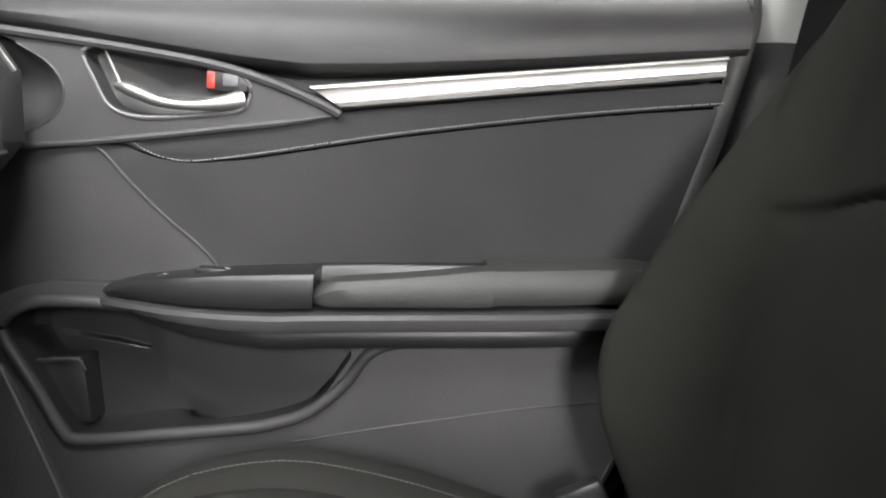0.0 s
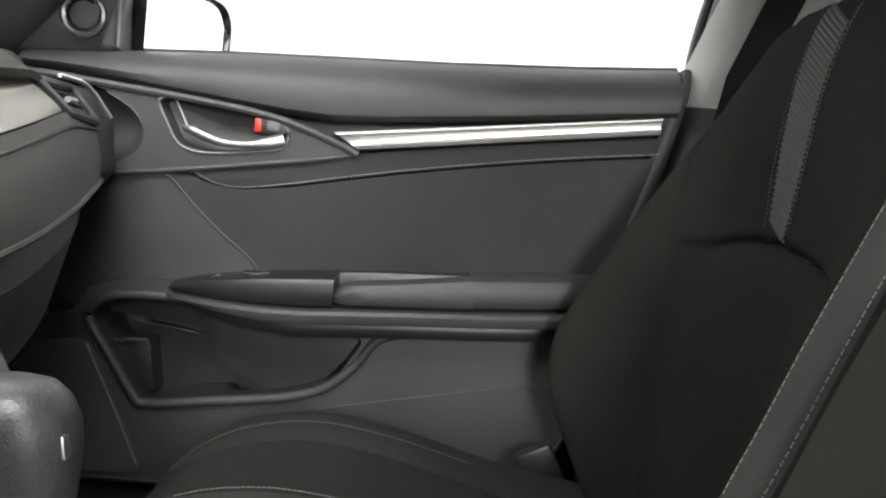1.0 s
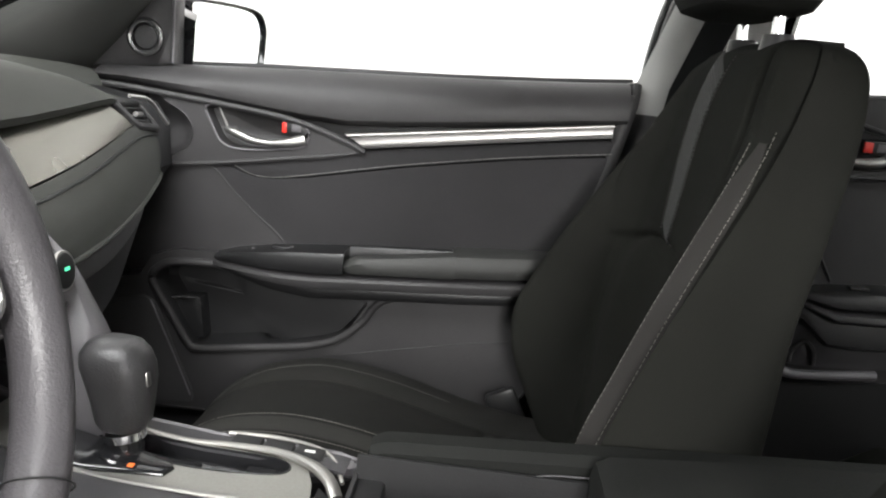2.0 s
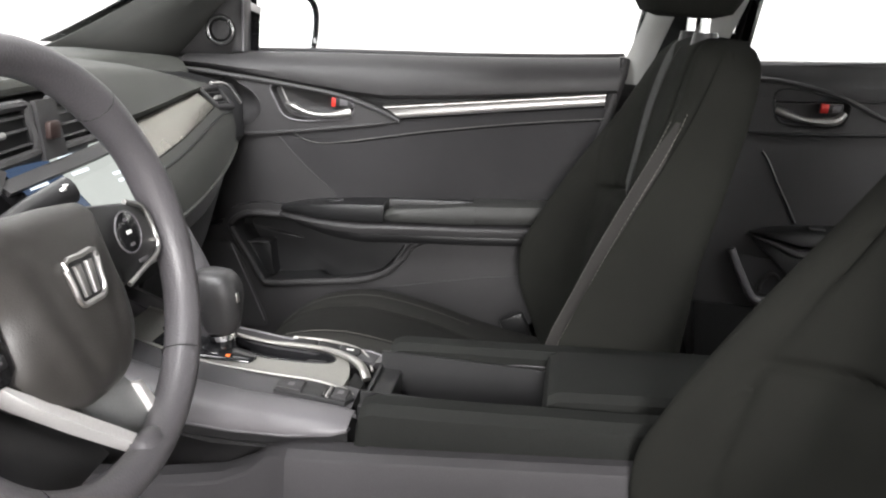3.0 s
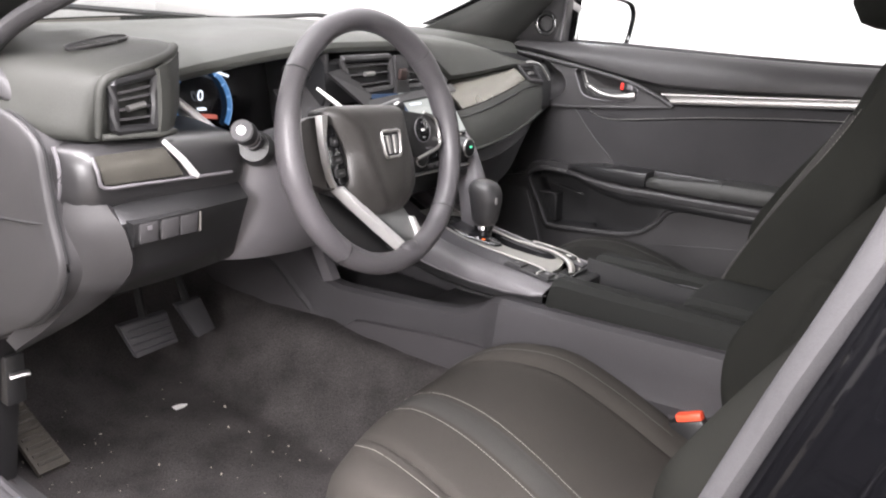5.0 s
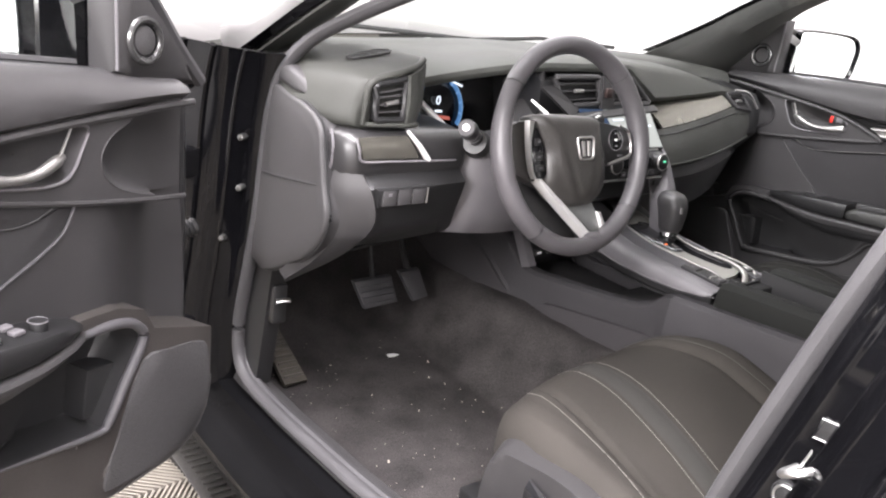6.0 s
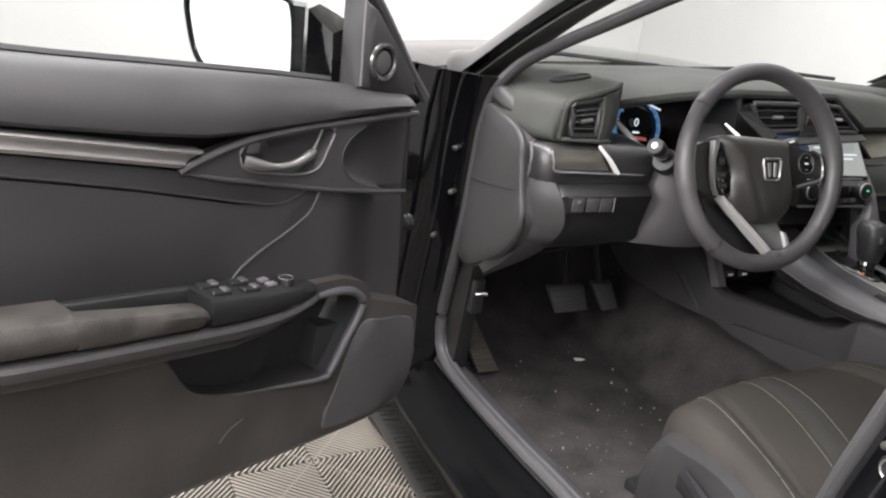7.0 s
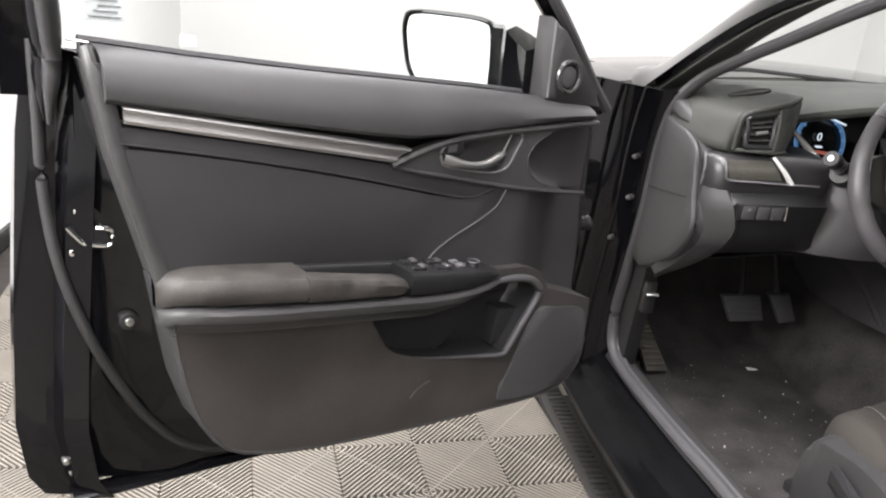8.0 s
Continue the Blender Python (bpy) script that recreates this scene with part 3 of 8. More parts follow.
def front_door(D, driver):
    f = lambda a, b, d: D(a, d, b)
    door = thing("front_door", D(-0.5, 0.80, 0.33), "black front driver door standing wide open, dark grey trim" if driver else "closed front passenger door with dark grey trim", "car door")
    # painted shell, with a folded rear edge
    rows = []
    for z, dw, xr in ((0.325, 0.0, 0.485), (0.36, 0.02, 0.505), (0.45, 0.035, 0.515), (0.60, 0.045, 0.505), (0.75, 0.045, 0.492), (0.88, 0.035, 0.48), (0.955, 0.015, 0.468), (1.0, 0.0, 0.462)):
        zf = min(z, 0.925)
        rows.append([D(x, w, min(zz, lerp(BELT, x) - 0.014)) for x, w, zz in ((-0.505, 0.775, zf), (-0.525, 0.80, zf), (-0.52, 0.835 + dw * 0.6, zf), (-0.3, 0.845 + dw, zf), (0.0, 0.85 + dw, z), (0.3, 0.85 + dw, z), (xr + 0.02, 0.845 + dw * 0.8, z), (xr + 0.025, 0.83, z), (xr, 0.815, z), (xr - 0.022, 0.812, z), (xr - 0.03, 0.79, z), (xr - 0.06, 0.775, z))])
    part("outer_shell", sheet(rows, 0.002), PAINT, door, "glossy black painted door shell")
    part("bottom_fold", sweep([D(x, 0.80, 0.33) for x in (-0.5, -0.2, 0.1, 0.35, 0.48)], 0.022, 8, flat=0.4), PAINT, door)
    jamb = []
    for z, xr in ((0.345, 0.47), (0.36, 0.485), (0.45, 0.495), (0.60, 0.487), (0.75, 0.475), (0.88, 0.463), (0.955, 0.452), (0.99, 0.447)):
        xt = lerp([(0.34, 0.10), (0.385, 0.16), (0.396, 0.22), (0.418, 0.275), (0.47, 0.315), (0.54, 0.338), (0.62, 0.352), (0.70, 0.365), (0.79, 0.39), (0.86, 0.41), (0.945, 0.428), (0.99, 0.437)], z)
        jamb.append([D(xt + (xr - xt) * t, w, z) for t, w in ((-0.05, 0.764), (0.1, 0.770), (0.35, 0.788), (0.5, 0.792), (0.62, 0.786), (0.8, 0.798), (0.95, 0.812), (1.0, 0.816))])
    part("rear_jamb", sheet(jamb, 0.002), PAINT, door, "black painted rear edge of the door")
    back = BELT + REAR + FOOT + [(-0.498, 0.57), (-0.48, 0.75)]
    part("inner_sheet", ext(back, f, 0.762, 0.778, 0), DARKPL, door)
    # window frame: front rail along the pillar, rear post
    rail = curve([D(*p) for p in ((-0.55, 0.79, 0.935), (-0.495, 0.785, 0.985), (-0.43, 0.778, 1.052), (-0.365, 0.770, 1.112), (-0.30, 0.760, 1.160), (-0.20, 0.745, 1.205), (-0.05, 0.725, 1.262), (0.15, 0.705, 1.300), (0.35, 0.690, 1.322), (0.51, 0.683, 1.325))], 5)
    part("window_rail", sweep(rail, 0.019, 8, flat=1.1), PAINT, door, "black window frame rail")
    part("window_rail_seal", sweep([q - (D(0, 0.02, 0) - D(0, 0, 0)) for q in rail], 0.011, 8), RUBBER, door)
    for k, (w, r, m) in enumerate(((0.79, 0.020, PAINT), (0.762, 0.013, DARKPL))):
        part("rear_post", sweep(curve([D(*p) for p in ((0.474, w + 0.012, 0.90), (0.472, w + 0.004, 0.94), (0.468, w, 1.0), (0.478, w - 0.02, 1.1), (0.50, w - 0.055, 1.2), (0.51, w - 0.085, 1.27))], 4), [r * (0.25 + 0.75 * min(1.0, i / 9)) for i in range(21)], 18, flat=1.2), m, door)
    part("post_flange", sheet([[D(x + lean, w - 2.4 * lean, z) for x, w in ((0.462, 0.800), (0.500, 0.806), (0.520, 0.806), (0.526, 0.822))] for z, lean in ((0.93, 0.0), (1.0, 0.0), (1.1, 0.012), (1.2, 0.03), (1.27, 0.04))], 0.004), PAINT, door, "black flange of the window post")
    g = part("window_pane", sheet([[D(x, w, z) for x, z in lo] for w, lo in ((0.785, [(-0.40, 0.955), (-0.15, 0.968), (0.1, 0.98), (0.47, 1.0)]), (0.765, [(-0.33, 1.02), (-0.1, 1.06), (0.15, 1.08), (0.475, 1.1)]), (0.71, [(-0.20, 1.14), (0.0, 1.21), (0.2, 1.265), (0.50, 1.295)]))], 0.003), GLASS, door, "clear side window")
    # belt roll: padded top of the trim
    crease = [(-0.442 if driver else -0.455, 0.9275), (-0.40, 0.9255), (-0.337, 0.919), (-0.25, 0.910), (-0.167, 0.902), (-0.10, 0.896), (-0.035, 0.893), (0.05, 0.899), (0.2, 0.914), (0.33, 0.929), (0.425, 0.939)]
    rows = []
    for x, zc in crease:
        zt = lerp(BELT, x)
        h = zt - zc
        rows.append([D(x, w, z) for w, z in ((0.772, zc - 0.004), (0.735, zc - 0.004), (0.706, zc), (0.698, zc + 0.006), (0.696, zc + 0.3 * h), (0.703, zc + 0.6 * h), (0.718, zc + 0.85 * h), (0.735, zt - 0.001), (0.752, zt + 0.001), (0.772, zt - 0.004), (0.775, zt - 0.02))])
    part("belt_roll", loft(rows), PLASTIC, door, "soft dark grey padded top roll")
    part("trim_return", sheet([[D(x + dx, w, z) for dx, w in ((-0.016, 0.7125), (-0.006, 0.713), (0.0, 0.720), (0.005, 0.742), (0.006, 0.766))] for x, z in REAR[:5]], 0.003), PLASTIC, door, "rear side of the trim")
    part("lower_return", sheet([[D(x + dx, w, z + dz) for dx, dz, w in ((-0.008, 0.002, 0.6955), (-0.001, 0.0, 0.699), (0.004, -0.003, 0.715), (0.006, -0.004, 0.766))] for x, z in REAR[4:]], 0.003), PLASTIC, door)
    part("rear_lip", sweep(curve([D(x - 0.004, w, z) for x, w, z in ((0.440, 0.735, 1.0), (0.437, 0.722, 0.975), (0.428, 0.716, 0.945), (0.41, 0.716, 0.86), (0.39, 0.716, 0.79), (0.367, 0.714, 0.70), (0.354, 0.706, 0.63))], 4), 0.0085, 10, flat=1.3), PLASTIC, door, "rounded rear lip of the trim")
    part("belt_seal", sweep([D(x, 0.778, z + 0.002) for x, z in BELT], 0.006, 6), RUBBER, door)
    # silver strip, three facets
    rows = []
    for k in range(9):
        t = k / 8
        x0, z0, x1, z1 = -0.033 + 0.438 * t, 0.8775 + 0.0595 * t, 0.006 + 0.398 * t, 0.855 + 0.0585 * t
        rows.append([D(x0 + (x1 - x0) * u, w, z0 + (z1 - z0) * u) for u, w in ((0, 0.725), (0.02, 0.703), (0.08, 0.7000), (0.17, 0.6995), (0.25, 0.7035), (0.45, 0.7050), (0.66, 0.7042), (0.76, 0.7000), (0.92, 0.7012), (0.98, 0.705), (1.0, 0.725))])
    part("silver_strip", sheet(rows, 0.002), SILVER, door, "satin silver trim strip")
    # bezel with the handle's cup
    top = [(-0.457, 0.9195), (-0.40, 0.917), (-0.34, 0.912), (-0.25, 0.905), (-0.18, 0.898), (-0.14, 0.893), (-0.103, 0.886), (-0.07, 0.877), (-0.04, 0.867), (-0.016, 0.858), (0.003, 0.849)]
    low = [(-0.06, 0.836), (-0.12, 0.826), (-0.178, 0.816), (-0.26, 0.803), (-0.336, 0.794), (-0.40, 0.787), (-0.459, 0.783)]
    cup = curve([(-0.268, 0.897, 0), (-0.24, 0.904, 0), (-0.20, 0.900, 0), (-0.16, 0.893, 0), (-0.110, 0.885, 0), (-0.092, 0.870, 0), (-0.100, 0.848, 0), (-0.135, 0.840, 0), (-0.18, 0.834, 0), (-0.215, 0.833, 0), (-0.24, 0.842, 0), (-0.256, 0.868, 0)], 4, True)
    scoop = [(q.x, q.y) for q in curve([(-0.385, 0.792, 0), (-0.350, 0.800, 0), (-0.315, 0.813, 0), (-0.292, 0.834, 0), (-0.288, 0.860, 0), (-0.305, 0.884, 0), (-0.338, 0.902, 0)], 4)]
    part("handle_bezel", plate([(-0.375, 0.9145)] + top[2:] + [q for q in low if q[0] > -0.34] + scoop, [cup], f, 0.706, 0.735), PLASTIC, door, "grey plastic handle surround")
    rows = []
    for k, w in ((0.0, 0.7062), (0.03, 0.712), (0.07, 0.721), (0.14, 0.732), (0.28, 0.743), (0.55, 0.751), (1.0, 0.755)):
        row = []
        for i, (x, z) in enumerate(scoop):
            zf = 0.783 + (0.919 - 0.783) * i / (len(scoop) - 1)
            row.append(D(x + ((-0.488 if driver else -0.462) - x) * k, w, z + (zf - z) * min(1.0, k * 1.6)))
        rows.append(row)
    part("bezel_scoop", sheet(rows, 0.002), PLASTIC, door, "dark hollow at the front of the surround")
    edge = curve([D(x, 0.705, z) for x, z in top], 4)
    part("bezel_edge", sweep(edge, 0.0055, 8), PLASTIC, door)
    part("bezel_lower_edge", sweep([D(x, 0.707, z) for x, z in [(0.002, 0.8485), (-0.03, 0.842)] + low[:-1] + [(-0.446, 0.7835)]], [0.0012, 0.003] + [0.004] * len(low), 8), PLASTIC, door)
    c0 = V(-0.185, 0.868, 0)
    rows = [[D(*(lambda q: (q.x, w, q.y))(c0.lerp(p, k))) for p in cup + cup[:1]] for k, w in ((1.0, 0.706), (0.975, 0.716), (0.93, 0.726), (0.6, 0.734), (0.02, 0.736))]
    part("handle_cup", sheet(rows, 0.002), PLASTIC, door, "dark recessed cup")
    part("cup_rim", sweep([D(p.x, 0.705, p.y) for p in cup], 0.0022, 6, True), GREYPL, door)
    pull = curve([D(*p) for p in ((-0.236, 0.712, 0.864), (-0.222, 0.706, 0.862), (-0.205, 0.702, 0.856), (-0.185, 0.700, 0.850), (-0.16, 0.700, 0.848), (-0.135, 0.702, 0.850), (-0.115, 0.706, 0.854), (-0.100, 0.711, 0.858))], 5)
    part("pull_lever", sweep(pull, [0.0035 + 0.004 * min(1.0, k / 6) - 0.002 * math.exp(-((k - 20) / 7) ** 2) + 0.004 * max(0.0, (k - 22) / 13) for k in range(len(pull))], 10, flat=1.0), LEVER, door, "satin silver pull lever")
    part("cup_trim", sweep([D(-0.248, 0.709, 0.902), D(-0.240, 0.710, 0.885), D(-0.229, 0.711, 0.862)], [0.0012, 0.0017, 0.0026], 8), LEVER, door, "thin silver edge in the cup")
    part("lock_knob", rbox(D(-0.117, 0.711, 0.876), (0.044, 0.014, 0.022), 0.003, Matrix.Rotation(0 if not driver else TURNED, 4, "Z")), DARKPL, door, "black lock knob")
    if driver:
        part("lock_icon", rbox((-0.113, 0.7035, 0.877), (0.020, 0.003, 0.015), 0.001, f=D), MIDPL, door, "grey lock tab")
    else:
        part("lock_mark", rbox(D(-0.1335, 0.7055, 0.876), (0.008, 0.006, 0.017), 0.001), RED, door, "red unlocked mark")
        part("lock_icon", rbox(D(-0.113, 0.7035, 0.877), (0.016, 0.002, 0.013), 0.0008), GREYPL, door)
    # insert of woven cloth, in two fields, with a sewn line between
    seam = [(-0.273, 0.800), (-0.251, 0.795), (-0.226, 0.770), (-0.201, 0.746), (-0.173, 0.722), (-0.143, 0.699), (-0.123, 0.678), (-0.113, 0.655)]
    if driver:
        seam = [(-0.262, 0.818), (-0.250, 0.803), (-0.231, 0.771), (-0.205, 0.753), (-0.176, 0.738), (-0.150, 0.726), (-0.125, 0.713), (-0.102, 0.698), (-0.088, 0.684), (-0.075, 0.662)]
    line = [(-0.262, 0.801), (-0.224, 0.803), (-0.205, 0.795), (-0.185, 0.788), (-0.152, 0.786), (-0.09, 0.797), (-0.021, 0.812), (0.06, 0.829), (0.147, 0.845), (0.235, 0.860), (0.322, 0.873), (0.412, 0.885)]
    rr = [(0.395, 0.79), (0.37, 0.70), (0.36, 0.66)]
    part("insert", ext(seam[:1] + [(x, z - 0.0015) for x, z in line[1:]] + rr + [(0.2, 0.64), (0.0, 0.63)] + seam[:0:-1], f, 0.7105, 0.765, 0.004), INSERT, door, "dark grey woven insert")
    upper = [(x, z + 0.0015) for x, z in line] + [(0.415, 0.905), (0.4, 0.909), (0.2, 0.881), (0.01, 0.852), (-0.06, 0.836), (-0.12, 0.826), (-0.178, 0.816), (-0.25, 0.806)]
    part("insert_upper", ext(upper, f, 0.7095, 0.765, 0.003), INSERT, door)
    sp = curve([D(x, 0.7088, z + 0.004) for x, z in line], 5)
    if driver:
        part("sewn_edge", sweep(sp, 0.0010, 6), PLASTIC, door, "rounded sewn edge")
    else:
        part("stitching", stitches(sp, 0.0021, 0.0013, 0.00055), THREAD, door, "fine pale stitching")
    part("seam_piping", sweep(curve([D(x, 0.7095, z) for x, z in seam], 4), 0.0020 if driver else 0.0016, 6), MIDPL if driver else PLASTIC, door)
    # lower front cheek between bezel and pocket
    rows = []
    edge_x = sorted((z, x) for x, z in seam)
    for i in range(15):
        v = i / 14
        xr = lerp([(0.0, edge_x[0][1])] + edge_x, 0.53 + 0.27 * v)
        row = []
        for k in range(15):
            x = xr + ((-0.505 + 0.017 * v * v if driver else -0.490 + 0.032 * v * v) - xr) * k / 14
            zt = lerp([(-0.48, 0.783), (-0.40, 0.788), (-0.336, 0.795), (-0.26, 0.804)], x)
            q = min(1.0, max(0.0, (-0.285 - x) / 0.13))
            zb = lerp([(-0.44, 0.53), (-0.36, 0.612), (-0.30, 0.640), (-0.20, 0.645), (-0.07, 0.645)], x)
            row.append(D(x, 0.7135 + 0.042 * q * q * (3 - 2 * q), zb + (zt - zb) * v))
        rows.append(row)
    part("front_cheek", sheet(rows, 0.002), PLASTIC, door, "dark grey cheek curving away to the front")
    # lower panel with its map pocket
    hole = curve([(p[0], p[1], 0) for p in ((-0.345, 0.590), (-0.338, 0.612), (-0.31, 0.628), (-0.25, 0.632), (-0.10, 0.618), (0.0, 0.608), (0.03, 0.596), (0.018, 0.570), (-0.005, 0.535), (-0.04, 0.516), (-0.10, 0.500), (-0.18, 0.488), (-0.262, 0.477), (-0.280, 0.487), (-0.31, 0.535))], 4, True)
    outer = [(-0.20, 0.655), (-0.10, 0.640), (0.05, 0.640), (0.20, 0.655), (0.358, 0.672)] + REAR[5:] + FOOT + [(-0.498, 0.56), (-0.37, 0.60), (-0.35, 0.635), (-0.30, 0.652)]
    part("lower_panel", plate(outer, [hole], f, 0.693, 0.765), DUSTPL if driver else PLASTIC, door, "hard dark grey lower panel")
    part("panel_edge", sweep(curve([D(x, 0.698, z) for x, z in REAR[5:] + FOOT], 2), 0.006, 6), PLASTIC, door)
    c1 = V(-0.15, 0.56, 0)
    rows = [[D(*(lambda q: (q.x, w, q.y))(c1.lerp(p, k))) for p in hole + hole[:1]] for k, w in ((1.0, 0.694), (0.985, 0.72), (0.97, 0.745), (0.9, 0.757), (0.5, 0.759), (0.02, 0.759))]
    # pocket, inner wall and step in black: shade under the arm put into the colour
    part("map_pocket", sheet(rows, 0.001), DARKPL, door, "deep map pocket, its shade in the black colour")
    if driver:
        k0 = next(i for i, p in enumerate(hole) if p.x > -0.02 and p.y < 0.58)
        lip = [q for q in hole[k0:] if q.x < -0.06] + hole[:16]
        part("pocket_rim", sweep([D(p.x, 0.6915 + 0.003 * max(0.0, 1 - i / 10), p.y) for i, p in enumerate(lip)], [0.0012 + 0.0062 * min(1.0, i / 16, (len(lip) - 1 - i) / 5 + 0.15) for i in range(len(lip))], 10), MIDPL, door, "rounded pocket rim")
    else:
        rim_line = curve([D(x, w, z) for x, w, z in ((0.345, 0.691, 0.648), (0.258, 0.688, 0.637), (0.167, 0.686, 0.624), (0.113, 0.686, 0.616), (0.074, 0.687, 0.609), (0.047, 0.690, 0.594), (0.024, 0.692, 0.560), (-0.013, 0.692, 0.526), (-0.058, 0.692, 0.508), (-0.105, 0.692, 0.499), (-0.18, 0.692, 0.488), (-0.262, 0.692, 0.477), (-0.282, 0.692, 0.487), (-0.312, 0.692, 0.535), (-0.347, 0.692, 0.590), (-0.340, 0.692, 0.613), (-0.31, 0.692, 0.629), (-0.25, 0.695, 0.632), (-0.20, 0.702, 0.628))], 5)
        part("pocket_rim", sweep(rim_line, [0.0052 + 0.0023 * min(1.0, k / 40) for k in range(len(rim_line))], 10), PLASTIC, door, "rounded pocket rim running into a ledge")
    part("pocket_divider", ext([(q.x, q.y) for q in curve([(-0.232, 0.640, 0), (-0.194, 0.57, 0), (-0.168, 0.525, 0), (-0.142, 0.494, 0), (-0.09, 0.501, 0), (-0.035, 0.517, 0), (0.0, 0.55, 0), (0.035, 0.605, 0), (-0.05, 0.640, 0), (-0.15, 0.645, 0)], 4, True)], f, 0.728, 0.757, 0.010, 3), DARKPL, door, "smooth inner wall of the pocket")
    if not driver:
        # soft crease drawn as a near-black line, its shade put into the colour
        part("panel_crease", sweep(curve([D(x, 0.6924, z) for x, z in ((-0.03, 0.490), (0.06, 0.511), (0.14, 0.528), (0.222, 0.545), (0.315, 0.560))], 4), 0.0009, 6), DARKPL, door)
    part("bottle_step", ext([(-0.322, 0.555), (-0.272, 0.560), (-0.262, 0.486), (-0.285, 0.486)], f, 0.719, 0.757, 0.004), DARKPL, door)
    if not driver:
        part("bottle_step_rim", sweep([D(-0.322, 0.716, 0.556), D(-0.30, 0.714, 0.560), D(-0.275, 0.715, 0.561), D(-0.270, 0.718, 0.548)], 0.0028, 8), PLASTIC, door)
        part("speaker_edge", sweep(curve([D(-0.349, 0.689, 0.556), D(-0.305, 0.6887, 0.462), D(-0.273, 0.689, 0.388)], 5), 0.0016, 6), GREYPL, door, "pale edge of the speaker cover")
    spk = curve([(p[0], p[1], 0) for p in ((-0.345, 0.556), (-0.30, 0.46), (-0.268, 0.385), (-0.30, 0.372), (-0.42, 0.374), (-0.47, 0.40), (-0.49, 0.45), (-0.49, 0.52), (-0.47, 0.545), (-0.40, 0.556))], 3, True)
    part("speaker_grille", ext([(p.x, p.y) for p in spk], f, 0.6895, 0.70, 0.003), SPEAKER, door, "fine perforated speaker cover")
    # arm rest: shelf, switch panel and pad
    tops = [(-0.255, 0.648), (-0.20, 0.664), (-0.12, 0.678), (0.03, 0.692), (0.16, 0.700), (0.28, 0.709), (0.33, 0.711), (0.355, 0.707), (0.372, 0.696)]
    inn = [(-0.255, 0.710), (-0.245, 0.696), (-0.228, 0.681), (-0.20, 0.666), (-0.14, 0.650), (-0.02, 0.642), (0.15, 0.642), (0.25, 0.644), (0.30, 0.650), (0.33, 0.659), (0.35, 0.672), (0.364, 0.688), (0.372, 0.708)]

    def arm(xs, z0, z1, w1, inset=0.0, r=0.006, dipped=False):
        """A shelf along the door: from z0 under the top line to z1 under it, out to depth w1."""
        rings = []
        for x in xs:
            zt, wi = lerp(tops, x), lerp(inn, x) + inset
            bow = 0.78 * max(0.0, (-0.06 - x) / 0.195) ** 1.6
            dip = 0.012 * (1 - min(1.0, max(0.0, x) / 0.165) ** 1.5) if dipped else 0.0
            zt, zb = zt - z0 * (1 - bow) - dip, zt - z1 * (1 - bow)
            if dipped:
                n = max(0.0, 1 - (x + 0.010) / 0.03) ** 2
                zt, wi, zb = zt - 0.010 * n, wi + 0.010 * n, zb + 0.004 * n
            wi = min(wi, w1 - 0.004)
            rings.append([D(x, w, z) for w, z in ((w1, zt), (wi + 2 * r, zt + 0.0005), (wi + r * 0.6, zt - r * 0.3), (wi, zt - r * 1.2), (wi + 0.001, zb + r), (wi + r * 0.7, zb + r * 0.2), (wi + 2 * r, zb), (w1, zb))])
        return loft(rings)

    fx = [-0.254, -0.25, -0.245, -0.237, -0.228, -0.214, -0.20, -0.185, -0.17, -0.14, -0.10, -0.05, -0.008]
    part("switch_panel", arm(fx, 0.0, 0.038, 0.714), DARKPL, door, "smooth black switch panel")
    part("arm_shelf", arm([-0.254, -0.25, -0.245, -0.237, -0.228, -0.214, -0.20, -0.18, -0.16, -0.13, -0.10, -0.05, 0.0, 0.1, 0.2, 0.25, 0.28, 0.30, 0.315, 0.33, 0.34, 0.35, 0.358, 0.364, 0.369, 0.3715], 0.042, 0.062, 0.714, -0.004, 0.005), PLASTIC, door)
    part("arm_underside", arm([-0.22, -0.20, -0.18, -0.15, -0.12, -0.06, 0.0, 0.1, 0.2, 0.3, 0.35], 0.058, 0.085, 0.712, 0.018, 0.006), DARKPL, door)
    part("arm_pad", arm([-0.010, -0.008, -0.004, 0.002, 0.010, 0.018, 0.03, 0.07, 0.11, 0.15, 0.175], -0.004, 0.038, 0.670, -0.002, 0.008, True), WORNPAD if driver else PADVIN, door, "worn vinyl arm pad" if driver else "cloth covered arm pad")
    part("arm_pad_rear", arm([0.168, 0.175, 0.19, 0.22, 0.25, 0.28, 0.30, 0.315, 0.33, 0.34, 0.35, 0.358, 0.364, 0.369, 0.3715], -0.004, 0.038, 0.714, -0.002, 0.012), WORNPAD if driver else PADVIN, door)
    part("grip_rim", arm([-0.008, 0.05, 0.1, 0.15, 0.17, 0.18], 0.0, 0.034, 0.714, 0.058, 0.003), DARKPL, door)
    part("grip_floor", arm([-0.004, 0.05, 0.1, 0.17], 0.03, 0.04, 0.714, 0.030, 0.002), SHADEBLK2, door, "pull grip hollow, its shade in the black colour")
    if not driver:
        part("grip_edge", sweep([D(x, lerp(inn, x) + 0.060, lerp(tops, x) - 0.006) for x in (0.02, 0.06, 0.10, 0.14, 0.165)], 0.0013, 6), GREYPL, door, "thin pale edge of the pull grip")
    if driver:
        for x, dw in ((-0.035, 0.0), (-0.035, 0.028), (-0.085, 0.0), (-0.085, 0.028)):
            z = lerp(tops, x)
            part("window_switch", rbox((x, 0.668 + dw, z + 0.002), (0.030, 0.018, 0.008), 0.003, pose(0, 0, 0, 0, -8), f=D), DARKPL, door)
